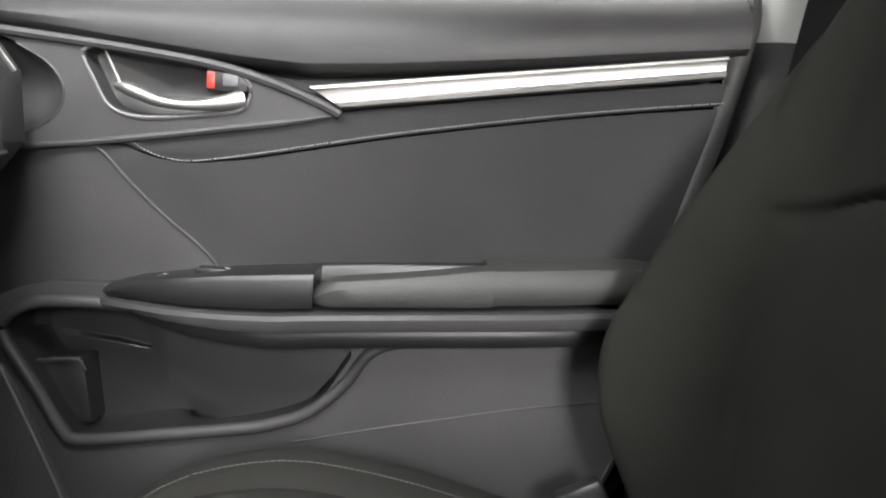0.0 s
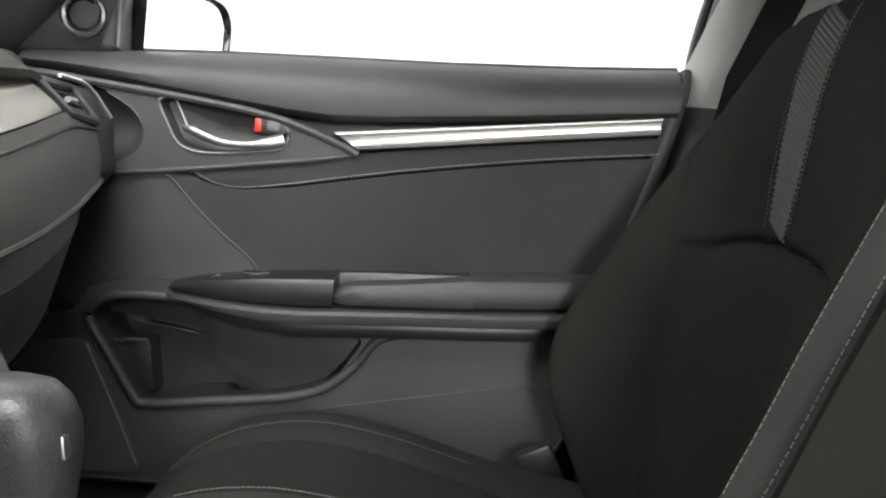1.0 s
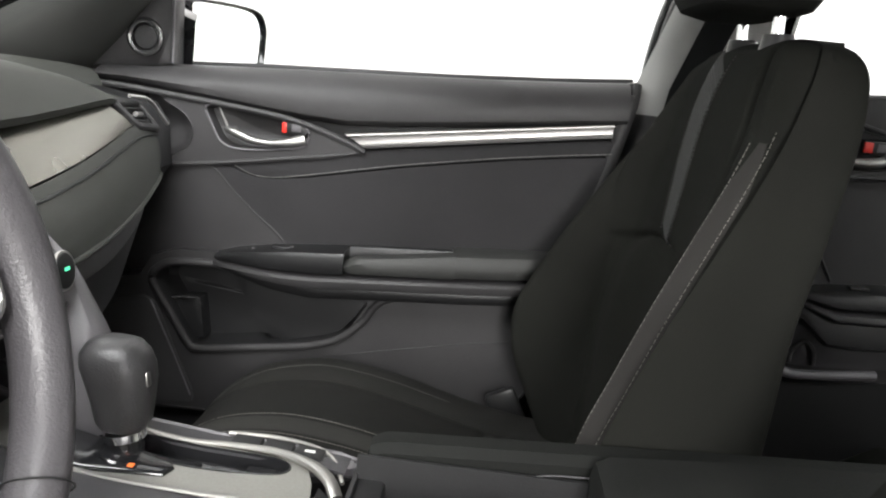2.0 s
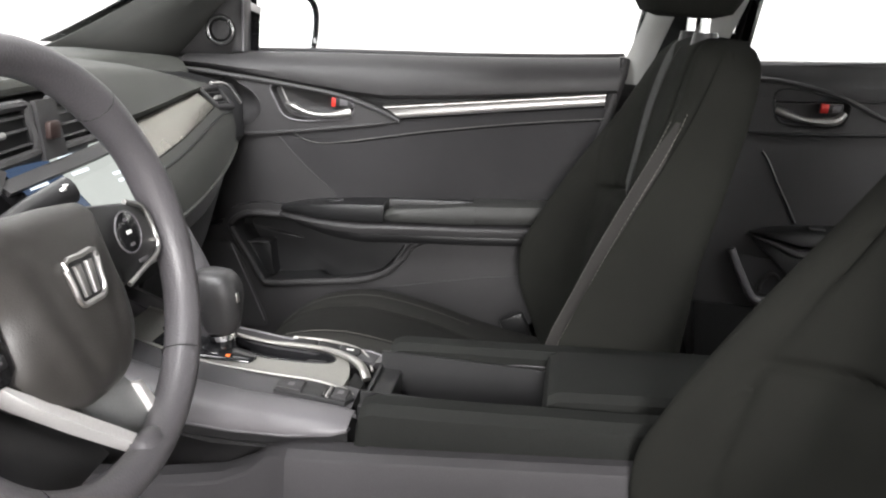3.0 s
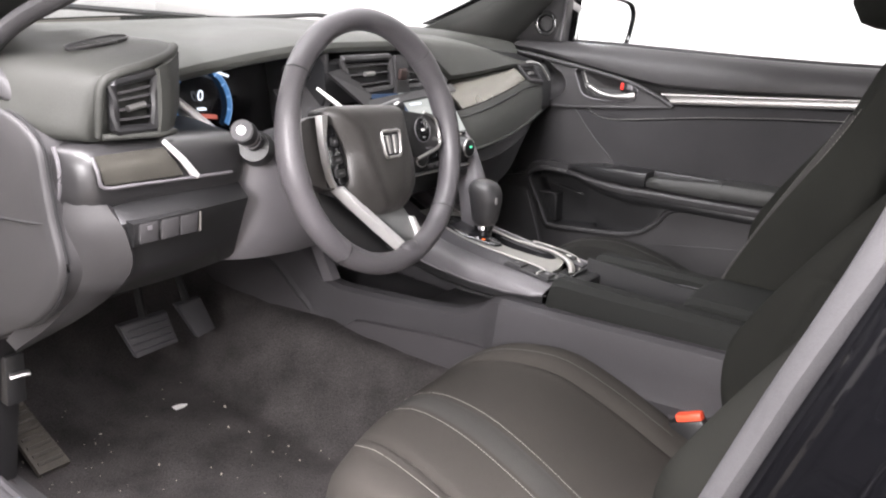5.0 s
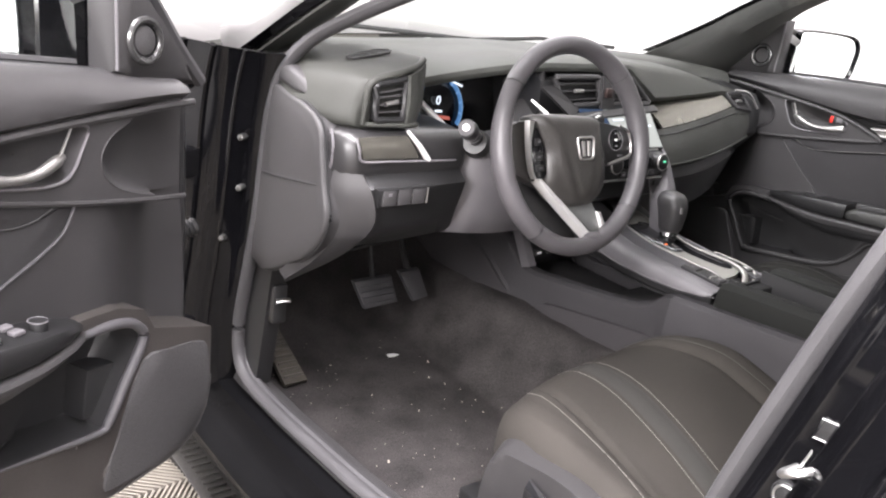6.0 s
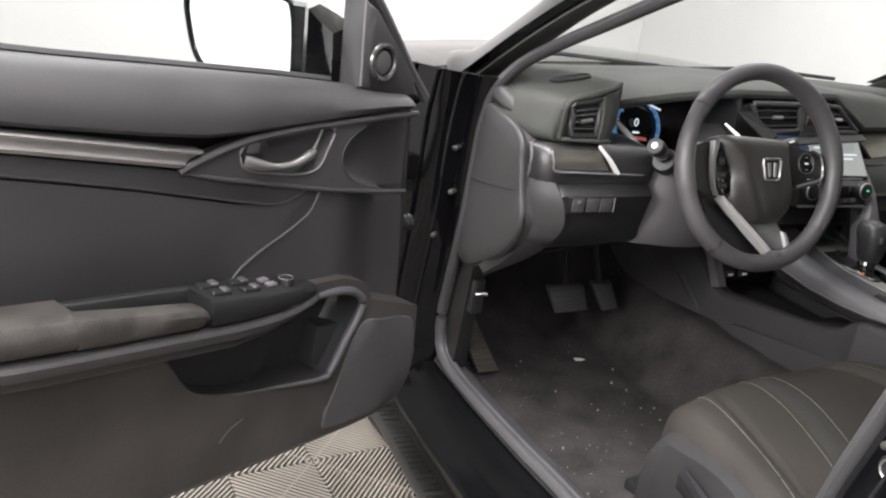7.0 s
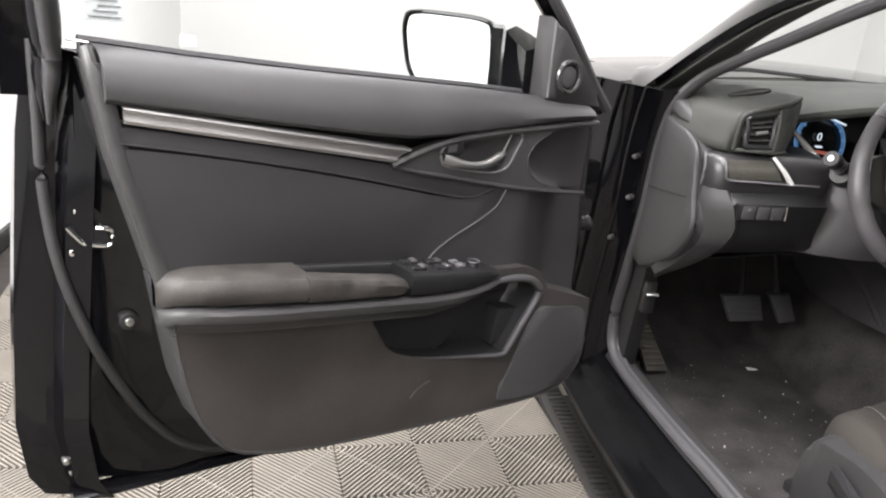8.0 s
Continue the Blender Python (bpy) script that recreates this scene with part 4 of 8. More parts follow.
            part("switch_tip", rbox((x - 0.009, 0.668 + dw, z + 0.0055), (0.010, 0.015, 0.004), 0.001, f=D), SILVER, door)
        part("mirror_dial", disc(lambda a, b, d: D(a, b, d), -0.165, 0.683, 0.682, 0.66, 0.0115, 20, 0.002), DARKPL, door)
        part("dial_ring", ring(lambda a, b, d: D(a, b, d), -0.165, 0.683, 0.6815, 0.0108, 0.0009), GREYPL, door)
        for x, dw in ((-0.13, 0.676), (-0.13, 0.694)):
            part("lock_switch", rbox((x, dw, 0.680), (0.016, 0.013, 0.006), 0.002, f=D), GREYPL, door)
    else:
        part("window_switch", rbox((-0.120, 0.684, 0.6775), (0.034, 0.018, 0.007), 0.003, f=D), DARKPL, door)
        part("switch_tip", rbox((-0.105, 0.684, 0.6805), (0.006, 0.004, 0.002), 0.0005, f=D), GREYPL, door)
        part("lock_switch", rbox((-0.17, 0.684, 0.6665), (0.016, 0.016, 0.007), 0.002, f=D), PLASTIC, door)
        part("switch_mark", rbox((-0.17, 0.684, 0.6705), (0.006, 0.003, 0.001), 0, f=D), GREYPL, door)
    # corner panel with the tweeter
    part("corner_panel", ext([(-0.492, 0.938), (-0.36, 0.955), (-0.334, 0.958), (-0.334, 1.03), (-0.335, 1.100), (-0.36, 1.080), (-0.42, 1.020), (-0.465, 0.972)], f, 0.722, 0.770, 0.016, 4), PLASTIC, door, "dark corner panel")
    tw = (-0.380, 1.000)
    part("corner_edge", sweep([D(-0.333, 0.722, 0.962), D(-0.333, 0.7225, 1.03), D(-0.334, 0.723, 1.094)], 0.0024, 6), GREYPL, door, "pale rear edge of the corner panel")
    part("tweeter_ring", ring(f, *tw, 0.720, 0.027, 0.0050), TWRING, door, "raised satin tweeter ring")
    part("tweeter_dish", disc(f, *tw, 0.7215, 0.735, 0.026, 28, 0.004), GLOSSBL, door)
    part("tweeter_dome", disc(f, *tw, 0.718, 0.735, 0.020, 28, 0.006), SPEAKER, door)
    # mirror
    p, q = ((-0.32, 0.872), (-0.203, 0.995)) if driver else ((-0.363, 0.867), (-0.283, 1.065))
    ux, uw = q[0] - p[0], q[1] - p[1]
    ln = math.hypot(ux, uw)
    ux, uw = ux / ln, uw / ln
    nx, nw = uw, -ux
    tip = [(0.93, 1.082), (1.0, 1.062), (0.985, 1.03), (0.90, 0.976), (0.74, 0.950)] if driver else [(0.90, 1.080), (1.0, 1.056), (0.985, 1.02), (0.90, 0.968), (0.72, 0.948)]
    face = curve([(0.0, 0.965, 0), (0.004, 1.06, 0), (0.02, 1.083, 0), (ln * 0.55, 1.086, 0)] + [(ln * a, b, 0) for a, b in tip] + [(ln * 0.4, 0.944, 0), (0.02, 0.948, 0)], 4, True)
    mid = V(ln * 0.36, 1.012, 0)

    def mir(a, b, d):
        d = d - 0.14 * (b - 1.015)
        return D(p[0] + ux * a + nx * d, p[1] + uw * a + nw * d, b - 0.008)

    part("mirror_glass", ext([(r.x, r.y) for r in (mid.lerp(q, 0.955) for q in face)], mir, 0.0, -0.004, 0), MIRROR, door, "mirror glass")
    rings = [[mir(*(lambda r: (r.x, r.y))(mid.lerp(r, k)), d) for r in face] for k, d in ((0.95, -0.003), (0.965, 0.005), (1.0, 0.009), (1.035, 0.007), (1.06, -0.004), (1.07, -0.022), (1.04, -0.05), (0.92, -0.08), (0.55, -0.098), (0.1, -0.103))]
    part("mirror_housing", loft(rings, cap=False), PAINT, door, "glossy black mirror housing")
    ax, aw = p[0] - ux * 0.012, p[1] - uw * 0.012
    part("mirror_arm", loft([[D(x, w, z) for x, w, z in ((-0.47, 0.772, 0.95), (-0.318, 0.772, 0.955), (-0.315, 0.772, 1.035), (-0.36, 0.772, 1.05), (-0.46, 0.772, 1.0))],
                             [D(x, w, z) for x, w, z in ((-0.45, 0.82, 0.952), (-0.335, 0.82, 0.955), (-0.330, 0.82, 1.048), (-0.37, 0.82, 1.062), (-0.45, 0.82, 1.03))],
                             [D(x, w, z) for x, w, z in ((ax - 0.10, aw + 0.02, 0.95), (ax - 0.012, aw - 0.004, 0.952), (ax - 0.012, aw - 0.004, 1.064), (ax - 0.04, aw, 1.074), (ax - 0.10, aw + 0.02, 1.06))]]), PAINT, door, "black mirror foot")
    part("mirror_inner_side", loft([[D(ax + ux * a + nx * d, aw + uw * a + nw * d, z) for z, d in ((0.948, -0.01), (0.955, -0.002), (1.066, -0.012), (1.073, -0.02), (1.06, -0.08), (0.95, -0.08))] for a in (-0.006, 0.0, 0.02)]), PAINT, door)
    # rear edge: latch, buffer, screws, body seal
    part("edge_seal", sweep(curve([D(x, w + 0.008, z) for x, w, z in ((0.482, 0.795, 1.0), (0.482, 0.797, 0.90), (0.482, 0.798, 0.80), (0.473, 0.783, 0.70), (0.445, 0.766, 0.60), (0.405, 0.770, 0.51), (0.36, 0.778, 0.435), (0.30, 0.785, 0.375), (0.2, 0.785, 0.350), (-0.1, 0.785, 0.345), (-0.42, 0.785, 0.345))], 5), 0.0075, 10), SEALBK, door, "dark rubber edge seal")
    mouth = [(0.404, 0.755), (0.455, 0.758), (0.458, 0.726), (0.406, 0.724)]
    part("latch_mouth", ext(mouth, f, 0.7865, 0.80, 0.002), SHADEBLK2, door, "latch opening, its shade a black plate")
    part("latch_rim", sweep(curve([D(*p) for p in ((0.462, 0.784, 0.760), (0.447, 0.782, 0.741), (0.438, 0.781, 0.735), (0.412, 0.782, 0.731), (0.405, 0.783, 0.738), (0.405, 0.784, 0.752), (0.425, 0.785, 0.756))], 4), 0.0034, 8), CHROME, door, "bright latch rim")
    for x, z in ((0.447, 0.780), (0.456, 0.722), (0.445, 0.710), (0.483, 0.392), (0.476, 0.372)):
        part("edge_screw", disc(f, x, z, 0.785 if z > 0.5 else 0.796, 0.81, 0.0052, 12, 0.002), CHROME if z > 0.5 else STEEL, door)
    part("buffer", disc(f, 0.391, 0.616, 0.772, 0.80, 0.014, 22, 0.004), DARKPL, door, "round rubber buffer")
    part("buffer_screw", disc(f, 0.391, 0.616, 0.768, 0.78, 0.0065, 14, 0.002), STEEL, door)
    part("post_joint", sweep([D(0.425, 0.765, 1.003), D(0.45, 0.77, 1.006)], 0.002, 6), STEEL, door)
    part("front_edge_seal", sweep(curve([D(*p) for p in ((-0.505, 0.772, 0.93), (-0.512, 0.772, 0.80), (-0.515, 0.772, 0.62), (-0.515, 0.772, 0.46), (-0.50, 0.775, 0.385), (-0.46, 0.782, 0.352))], 5), 0.0085, 8), DARKPL, door, "black rubber front edge seal")
    if driver:
        part("wiring_boot", sweep(curve([D(-0.52, 0.80, 0.70), D(-0.545, 0.80, 0.685), D(-0.575, 0.79, 0.690)], 8), [0.013 + 0.003 * (k % 2) for k in range(17)], 12), DARKPL, door, "ribbed black wiring boot")
        for z in (0.50, 0.80):
            part("hinge_arm", rbox((-0.535, 0.80, z), (0.09, 0.03, 0.05), 0.008, f=D), PAINT, door)
        # pale scuffs on the lower panel
        for (xa, za), (xb, zb), r in (((-0.058, 0.428), (-0.100, 0.455), 0.0010), ((-0.270, 0.400), (-0.286, 0.420), 0.0012), ((-0.225, 0.470), (-0.233, 0.482), 0.0010)):
            part("scuff", sweep(curve([D(xa, 0.6929, za), D((xa + xb) / 2 + 0.004, 0.6927, (za + zb) / 2 + 0.003), D(xb, 0.6929, zb)], 4), r, 6), SCUFF, door, "pale scuff mark")
        # warning stickers on the glass
        part("sticker", sheet([[D(x, 0.7795, z) for x in (0.375, 0.425)] for z in (1.028, 1.078)], 0.0005), STICKER, door, "white warning sticker with unreadable lines")
        for k in range(6):
            part("sticker_line", sheet([[D(x, 0.7785, z) for x in (0.380 + 0.004 * (k % 2), 0.420 - 0.006 * (k % 3))] for z in (1.033 + 0.0068 * k, 1.0355 + 0.0068 * k)], 0.0003), INK, door)
        part("small_sticker", sheet([[D(x, 0.7805, z) for x in (0.283, 0.306)] for z in (1.005, 1.02)], 0.0005), STICKER, door)
    return door


DUSTPL = mat("dusty_brown_plastic", (0.033, 0.0298, 0.0280), 0.55, grain=0.3, scale=900, spec=0.34, vary=0.30, blotch=7.0, detail=6.0)
WORNPAD = mat("worn_brown_vinyl", (0.030, 0.027, 0.0242), 0.62, grain=0.4, scale=600, vary=0.45, blotch=26.0, detail=5.0)
SPEAKER = mat("speaker_mesh", (0.045, 0.044, 0.045), 0.7, grain=1.0, scale=380, vary=0.18, spec=0.3)
STICKER = mat("sticker_film", (0.70, 0.70, 0.71), 0.5, vary=0.03)
SCUFF = mat("scuffed_plastic", (0.055, 0.050, 0.047), 0.7, vary=0.3)
INK = mat("grey_print", (0.30, 0.30, 0.31), 0.6, vary=0.05)
front_door(closed_door, False)
front_door(open_door, True)


# ---- rear passenger door, seen past the seat ----
def rear_door():
    f = xz(1)
    door = thing("rear_door", (0.6, 0.8, 0.35), "closed rear door with dark grey trim", "car door")
    out = [(0.62, 1.012), (0.9, 1.03), (1.15, 1.055), (1.18, 0.8), (1.10, 0.6), (1.0, 0.45), (0.9, 0.36), (0.66, 0.36), (0.61, 0.5), (0.60, 0.8)]
    part("outer_shell", ext(out, f, 0.78, 0.88, 0.0), PAINT, door, "black painted shell")
    part("trim_panel", ext(out, f, 0.728, 0.78, 0.012, 3), PLASTIC, door, "dark grey trim panel")
    rows = []
    for x, z in ((0.61, 1.012), (0.75, 1.02), (0.9, 1.03), (1.15, 1.055)):
        rows.append([V(x, w, z + d) for w, d in ((0.73, -0.075), (0.712, -0.07), (0.708, -0.05), (0.716, -0.02), (0.735, 0.0), (0.775, -0.002))])
    part("belt_roll", sheet(rows, 0.003), PLASTIC, door)
    g2 = lambda a, b, d: V(a, d, b)
    cup = curve([(0.715, 0.962, 0), (0.745, 0.973, 0), (0.80, 0.966, 0), (0.838, 0.957, 0), (0.853, 0.946, 0), (0.848, 0.918, 0), (0.83, 0.908, 0), (0.77, 0.905, 0), (0.73, 0.912, 0)], 4, True)
    part("bezel", plate([(0.64, 0.986), (0.72, 0.984), (0.79, 0.974), (0.85, 0.957), (0.91, 0.931), (0.97, 0.915), (0.97, 0.905), (0.85, 0.896), (0.74, 0.889), (0.64, 0.886)], [cup], g2, 0.711, 0.735), PLASTIC, door, "grey plastic handle surround")
    part("bezel_edge", sweep(curve([V(x, 0.709, z) for x, z in ((0.64, 0.987), (0.72, 0.985), (0.79, 0.975), (0.85, 0.958), (0.91, 0.932), (0.97, 0.915))], 4), 0.0045, 8), PLASTIC, door)
    part("bezel_lower_edge", sweep([V(x, 0.711, z) for x, z in ((0.64, 0.885), (0.74, 0.888), (0.85, 0.895), (0.97, 0.905))], 0.0035, 8), DARKPL, door)
    c0 = V(0.785, 0.938, 0)
    rows = [[V(*(lambda q: (q.x, w, q.y))(c0.lerp(q, k))) for q in cup + cup[:1]] for k, w in ((1.0, 0.711), (0.97, 0.722), (0.9, 0.731), (0.5, 0.7335), (0.02, 0.734))]
    part("handle_cup", sheet(rows, 0.001), PLASTIC, door, "recessed handle cup")
    part("cup_rim", sweep([V(q.x, 0.7095, q.y) for q in cup], 0.0026, 6, True), DARKPL, door)
    part("pull_lever", sweep(curve([V(0.722, 0.712, 0.932), V(0.740, 0.706, 0.927), V(0.762, 0.702, 0.920), V(0.79, 0.701, 0.917), V(0.815, 0.702, 0.918), V(0.833, 0.705, 0.922), V(0.843, 0.71, 0.935)], 4), [0.0085 - 0.003 * math.exp(-((k - 10) / 4) ** 2) for k in range(25)], 10), LEVER, door, "satin silver pull lever")
    part("lock_knob", rbox((0.819, 0.711, 0.942), (0.040, 0.012, 0.022), 0.003), DARKPL, door)
    part("lock_mark", rbox((0.806, 0.7055, 0.942), (0.014, 0.005, 0.017), 0.001), RED, door, "red unlocked mark")
    part("lock_icon", rbox((0.828, 0.7055, 0.942), (0.015, 0.003, 0.013), 0.001), GREYPL, door)
    part("seam", sweep(curve([V(0.715, 0.7265, 0.85), V(0.729, 0.7265, 0.832), V(0.757, 0.7265, 0.785), V(0.782, 0.7265, 0.745), V(0.80, 0.7265, 0.715)], 4), 0.0035, 6), DARKPL, door)

    def shelf(z0, z1, dw):
        rings = []
        for x, zt, wi in ((0.715, 0.690, 0.726), (0.722, 0.692, 0.712), (0.735, 0.697, 0.698), (0.76, 0.704, 0.68), (0.80, 0.710, 0.667), (0.86, 0.716, 0.66), (1.0, 0.724, 0.66), (1.1, 0.73, 0.67)):
            k = min(1.0, (x - 0.705) / 0.10)
            rings.append([V(x, w, z) for w, z in ((0.735, zt - z0 * k), (wi + dw + 0.012, zt - z0 * k), (wi + dw + 0.003, zt - (z0 + 0.004) * k), (wi + dw, zt - (z0 + 0.010) * k), (wi + dw, zt - (z1 - 0.006) * k), (wi + dw + 0.006, zt - (z1 - 0.001) * k), (0.735, zt - z1 * k))])
        return loft(rings)

    part("arm_rest", shelf(0.0, 0.034, 0.004), DARKPL, door, "rounded black arm rest")
    part("arm_shelf", shelf(0.037, 0.056, 0.0), PLASTIC, door)
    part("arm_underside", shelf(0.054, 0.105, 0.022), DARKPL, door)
    part("switch", rbox((0.83, 0.69, 0.716), (0.03, 0.018, 0.006), 0.002), DARKPL, door)
    # pocket and its rim paler than the trim: the light they catch, as colour
    part("pocket", ext(curve([(0.70, 0.64, 0), (0.80, 0.63, 0), (0.95, 0.61, 0), (0.94, 0.575, 0), (0.78, 0.563, 0), (0.752, 0.57, 0), (0.73, 0.60, 0)], 3, True), g2, 0.7245, 0.73, 0.002), MIDPL, door, "door pocket in a lit tone of grey")
    part("bottle_ring", sweep(curve([V(0.756, 0.722, 0.57), V(0.757, 0.720, 0.59), V(0.775, 0.719, 0.608), V(0.793, 0.720, 0.592), V(0.797, 0.722, 0.568)], 4), 0.005, 8), PLASTIC, door)
    part("pocket_rim", sweep(curve([V(0.688, 0.718, 0.652), V(0.70, 0.715, 0.628), V(0.722, 0.713, 0.59), V(0.738, 0.712, 0.563), V(0.755, 0.712, 0.552), V(0.80, 0.712, 0.553), V(0.90, 0.714, 0.563)], 4), 0.0085, 10), GREYPL, door, "rounded pocket rim in a lit pale tone")
    part("lower_skirt", ext([(0.63, 0.535), (0.75, 0.533), (0.90, 0.545), (1.05, 0.56), (1.0, 0.45), (0.9, 0.37), (0.66, 0.37)], g2, 0.720, 0.735, 0.004), DARKPL, door, "black lower edge of the trim")
    part("window_rail", sweep(curve([V(0.64, 0.745, 1.0), V(0.66, 0.71, 1.2), V(0.70, 0.685, 1.28), V(1.0, 0.67, 1.30), V(1.3, 0.68, 1.2), V(1.42, 0.74, 1.06)], 4), 0.018, 8), PAINT, door)
    g = part("window_pane", sheet([[V(x, w, z) for x in (0.64, 0.9, 1.2, 1.35)] for w, z in ((0.785, 1.02), (0.75, 1.15), (0.69, 1.29))], 0.003), GLASS, door, "clear side window")


rear_door()


# ---- front seats ----
def seat(name, dx, yc, sgn, label, dz=0.0, slide=0.0, rise=0.0, shift=0.0, wide=1.0, skew=0.0, band=0.0, round_front=0.0, flare=0.0):
    """sgn: the side of the seat that faces the door (+1 passenger's, -1 driver's)."""
    st = thing(name, (0.1 + dx, yc, 0.30), label, "car seat", "front seats")
    P = lambda x, u, z: V(x + dx + skew * (u + math.sqrt(u * u + 0.002)) / 2, yc + shift + sgn * u * wide, z + dz)
    # back rest: rows from the bottom up; half width, front of bolster, front of middle, back
    tab = [(0.46, 0.225, 0.335, 0.385, 0.490), (0.52, 0.245, 0.308, 0.388, 0.502), (0.585, 0.256, 0.282, 0.393, 0.507), (0.65, 0.260, 0.279, 0.400, 0.510), (0.71, 0.258, 0.302, 0.411, 0.514), (0.78, 0.252, 0.338, 0.426, 0.520), (0.85, 0.244, 0.378, 0.438, 0.534), (0.91, 0.234, 0.413, 0.448, 0.546), (0.96, 0.222, 0.440, 0.457, 0.556), (1.00, 0.208, 0.459, 0.467, 0.562), (1.03, 0.190, 0.474, 0.477, 0.564), (1.05, 0.162, 0.490, 0.488, 0.558), (1.06, 0.120, 0.508, 0.506, 0.545)]
    inner = [(0.46, 0.350), (0.52, 0.330), (0.585, 0.325), (0.65, 0.337), (0.71, 0.359), (0.78, 0.386), (0.85, 0.416), (0.91, 0.443), (0.96, 0.463), (1.00, 0.474), (1.03, 0.482), (1.05, 0.492), (1.06, 0.508)]
    tunnel_side = lambda u: not flare and u < 0
    seam_out = [(0.46, 0.150), (0.60, 0.162), (0.70, 0.168), (0.78, 0.172), (0.83, 0.184), (0.89, 0.196), (0.96, 0.198), (1.03, 0.178), (1.06, 0.11)]
    seam_u = [(0.46, 0.150), (0.60, 0.165), (0.70, 0.174), (0.78, 0.178), (0.86, 0.172), (0.92, 0.158), (0.98, 0.140), (1.03, 0.122), (1.06, 0.10)]

    def front(u, z):
        """How far forward the face of the back rest stands, with its sewn grooves."""
        hw, xb, xc = (lerp(smooth[k], z) for k in (1, 5 if tunnel_side(u) else 2, 3))
        a = abs(u) / hw
        x = lerp(face_line(xc, xb, tunnel_side(u)), a)
        dip = 0.0
        su = lerp(seam_u if flare or u < 0 else seam_out, z)
        d = (abs(u) - su) / 0.0055
        dip += 0.0085 * math.exp(-d * d)
        fade = 1 / (1 + math.exp(min(30.0, (abs(u) - su) / 0.004)))
        if fade > 0.001:
            arch = 0.814 - 0.030 * (u / 0.178) ** 2
            d = (z - arch) / 0.0055
            dip += 0.011 * fade * math.exp(-d * d)
            if z < arch:
                dip -= 0.012 * fade * (1 - math.exp(-((z - arch) / 0.02) ** 2)) * (1 - math.exp(-((abs(u) - su) / 0.02) ** 2)) * min(1.0, max(0.0, (z - 0.5) / 0.2))
        return x + dip

    def face_line(xc, xb, sharp):
        key = (round(xc, 5), round(xb, 5), sharp)
        if key not in lines and sharp:
            lines[key] = [(p.x, p.y) for p in curve([(0.0, xc, 0), (0.25, xc, 0), (0.45, xc * 0.95 + xb * 0.05, 0), (0.62, xc * 0.6 + xb * 0.4, 0), (0.75, xb * 0.85 + xc * 0.15, 0), (0.805, xb, 0)], 6)] + [(0.83, xb + 0.002), (0.87, xb + 0.007), (0.925, xb + 0.015), (0.95, xb + 0.022), (0.97, xb + 0.032), (0.99, xb + 0.046)]
        elif key not in lines and not flare:
            lines[key] = [(p.x, p.y) for p in curve([(0.0, xc, 0), (0.3, xc - 0.001, 0), (0.56, xc * 0.97 + xb * 0.03, 0), (0.68, xc * 0.62 + xb * 0.38, 0), (0.80, xb + 0.001, 0), (0.88, xb + 0.001, 0), (0.95, xb + 0.014, 0), (0.99, xb + 0.036, 0)], 6)]
        elif key not in lines:
            lines[key] = [(p.x, p.y) for p in curve([(0.0, xc, 0), (0.25, xc - 0.001, 0), (0.48, xc * 0.93 + xb * 0.07, 0), (0.64, xc * 0.52 + xb * 0.48, 0), (0.79, xb + 0.001, 0), (0.88, xb + 0.001, 0), (0.95, xb + 0.014, 0), (0.99, xb + 0.036, 0)], 6)]
        return lines[key]

    lines = {}
    smooth = {k: [(p.x, p.y) for p in curve([(r[0], r[k], 0) for r in tab], 8)] for k in (1, 2, 3, 4)}
    smooth[5] = [(p.x, p.y) for p in curve([(z, x, 0) for z, x in inner], 8)]
    rings = []
    zs = [0.46 + 0.004 * k for k in range(146)] + [1.046, 1.05, 1.054, 1.057, 1.06]
    for z in zs:
        hw, xb, xc, xr = (lerp(smooth[k], z) for k in (1, 2, 3, 4))
        us = [0.99 * hw * math.sin(math.pi / 2 * k / 40) * 0.35 + 0.99 * hw * k / 40 * 0.65 for k in range(41)]
        half = [(u, front(u, z)) for u in us]
        other = [(-u, front(-u, z)) for u in us]
        rear = [(p.x * hw, p.y) for p in curve([(0.995, xb * 0.75 + xr * 0.25 + 0.01, 0), (1.0, xb * 0.5 + xr * 0.5, 0), (0.99, xr - 0.035, 0), (0.94, xr - 0.008, 0), (0.80, xr, 0), (0.4, xr + 0.004, 0), (0.0, xr + 0.005, 0)], 3)]
        full = half + rear + [(-u, x) for u, x in rear[-2::-1]] + other[:0:-1]
        rings.append([P(x, u, z) for u, x in full])
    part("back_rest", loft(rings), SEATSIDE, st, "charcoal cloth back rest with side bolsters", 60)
    # ribbed band down the shoulder, with sewn edges
    mid_u = lambda z: 0.0 if flare else lerp([(0.80, -0.010), (0.88, 0.014), (0.95, 0.030), (1.0, 0.037), (1.05, 0.036)], z)
    half_u = lambda z: lerp([(0.80, 0.019), (0.88, 0.029), (1.0, 0.033), (1.05, 0.030)], z)
    bm = bmesh.new()
    for k in range(40):
        z0 = 0.818 + 0.0054 * k
        c, h = mid_u(z0), half_u(z0)
        rows = []
        for dz2, up in ((0.0, 0.0003), (0.0012, 0.0020), (0.0030, 0.0020), (0.0042, 0.0003)):
            rows.append([P(front(c + u, z0 + dz2 + 0.45 * (u + h)) - up, c + u, z0 + dz2 + 0.45 * (u + h)) for u in (-h, -h * 0.5, 0.0, h * 0.5, h) if z0 + dz2 + 0.45 * (u + h) < 1.052])
        if len(rows[0]) == len(rows[3]) == 5:
            sheet(rows, -0.0006, bm)
    part("mesh_band", bm, BAND, st, "ribbed darker mesh band")
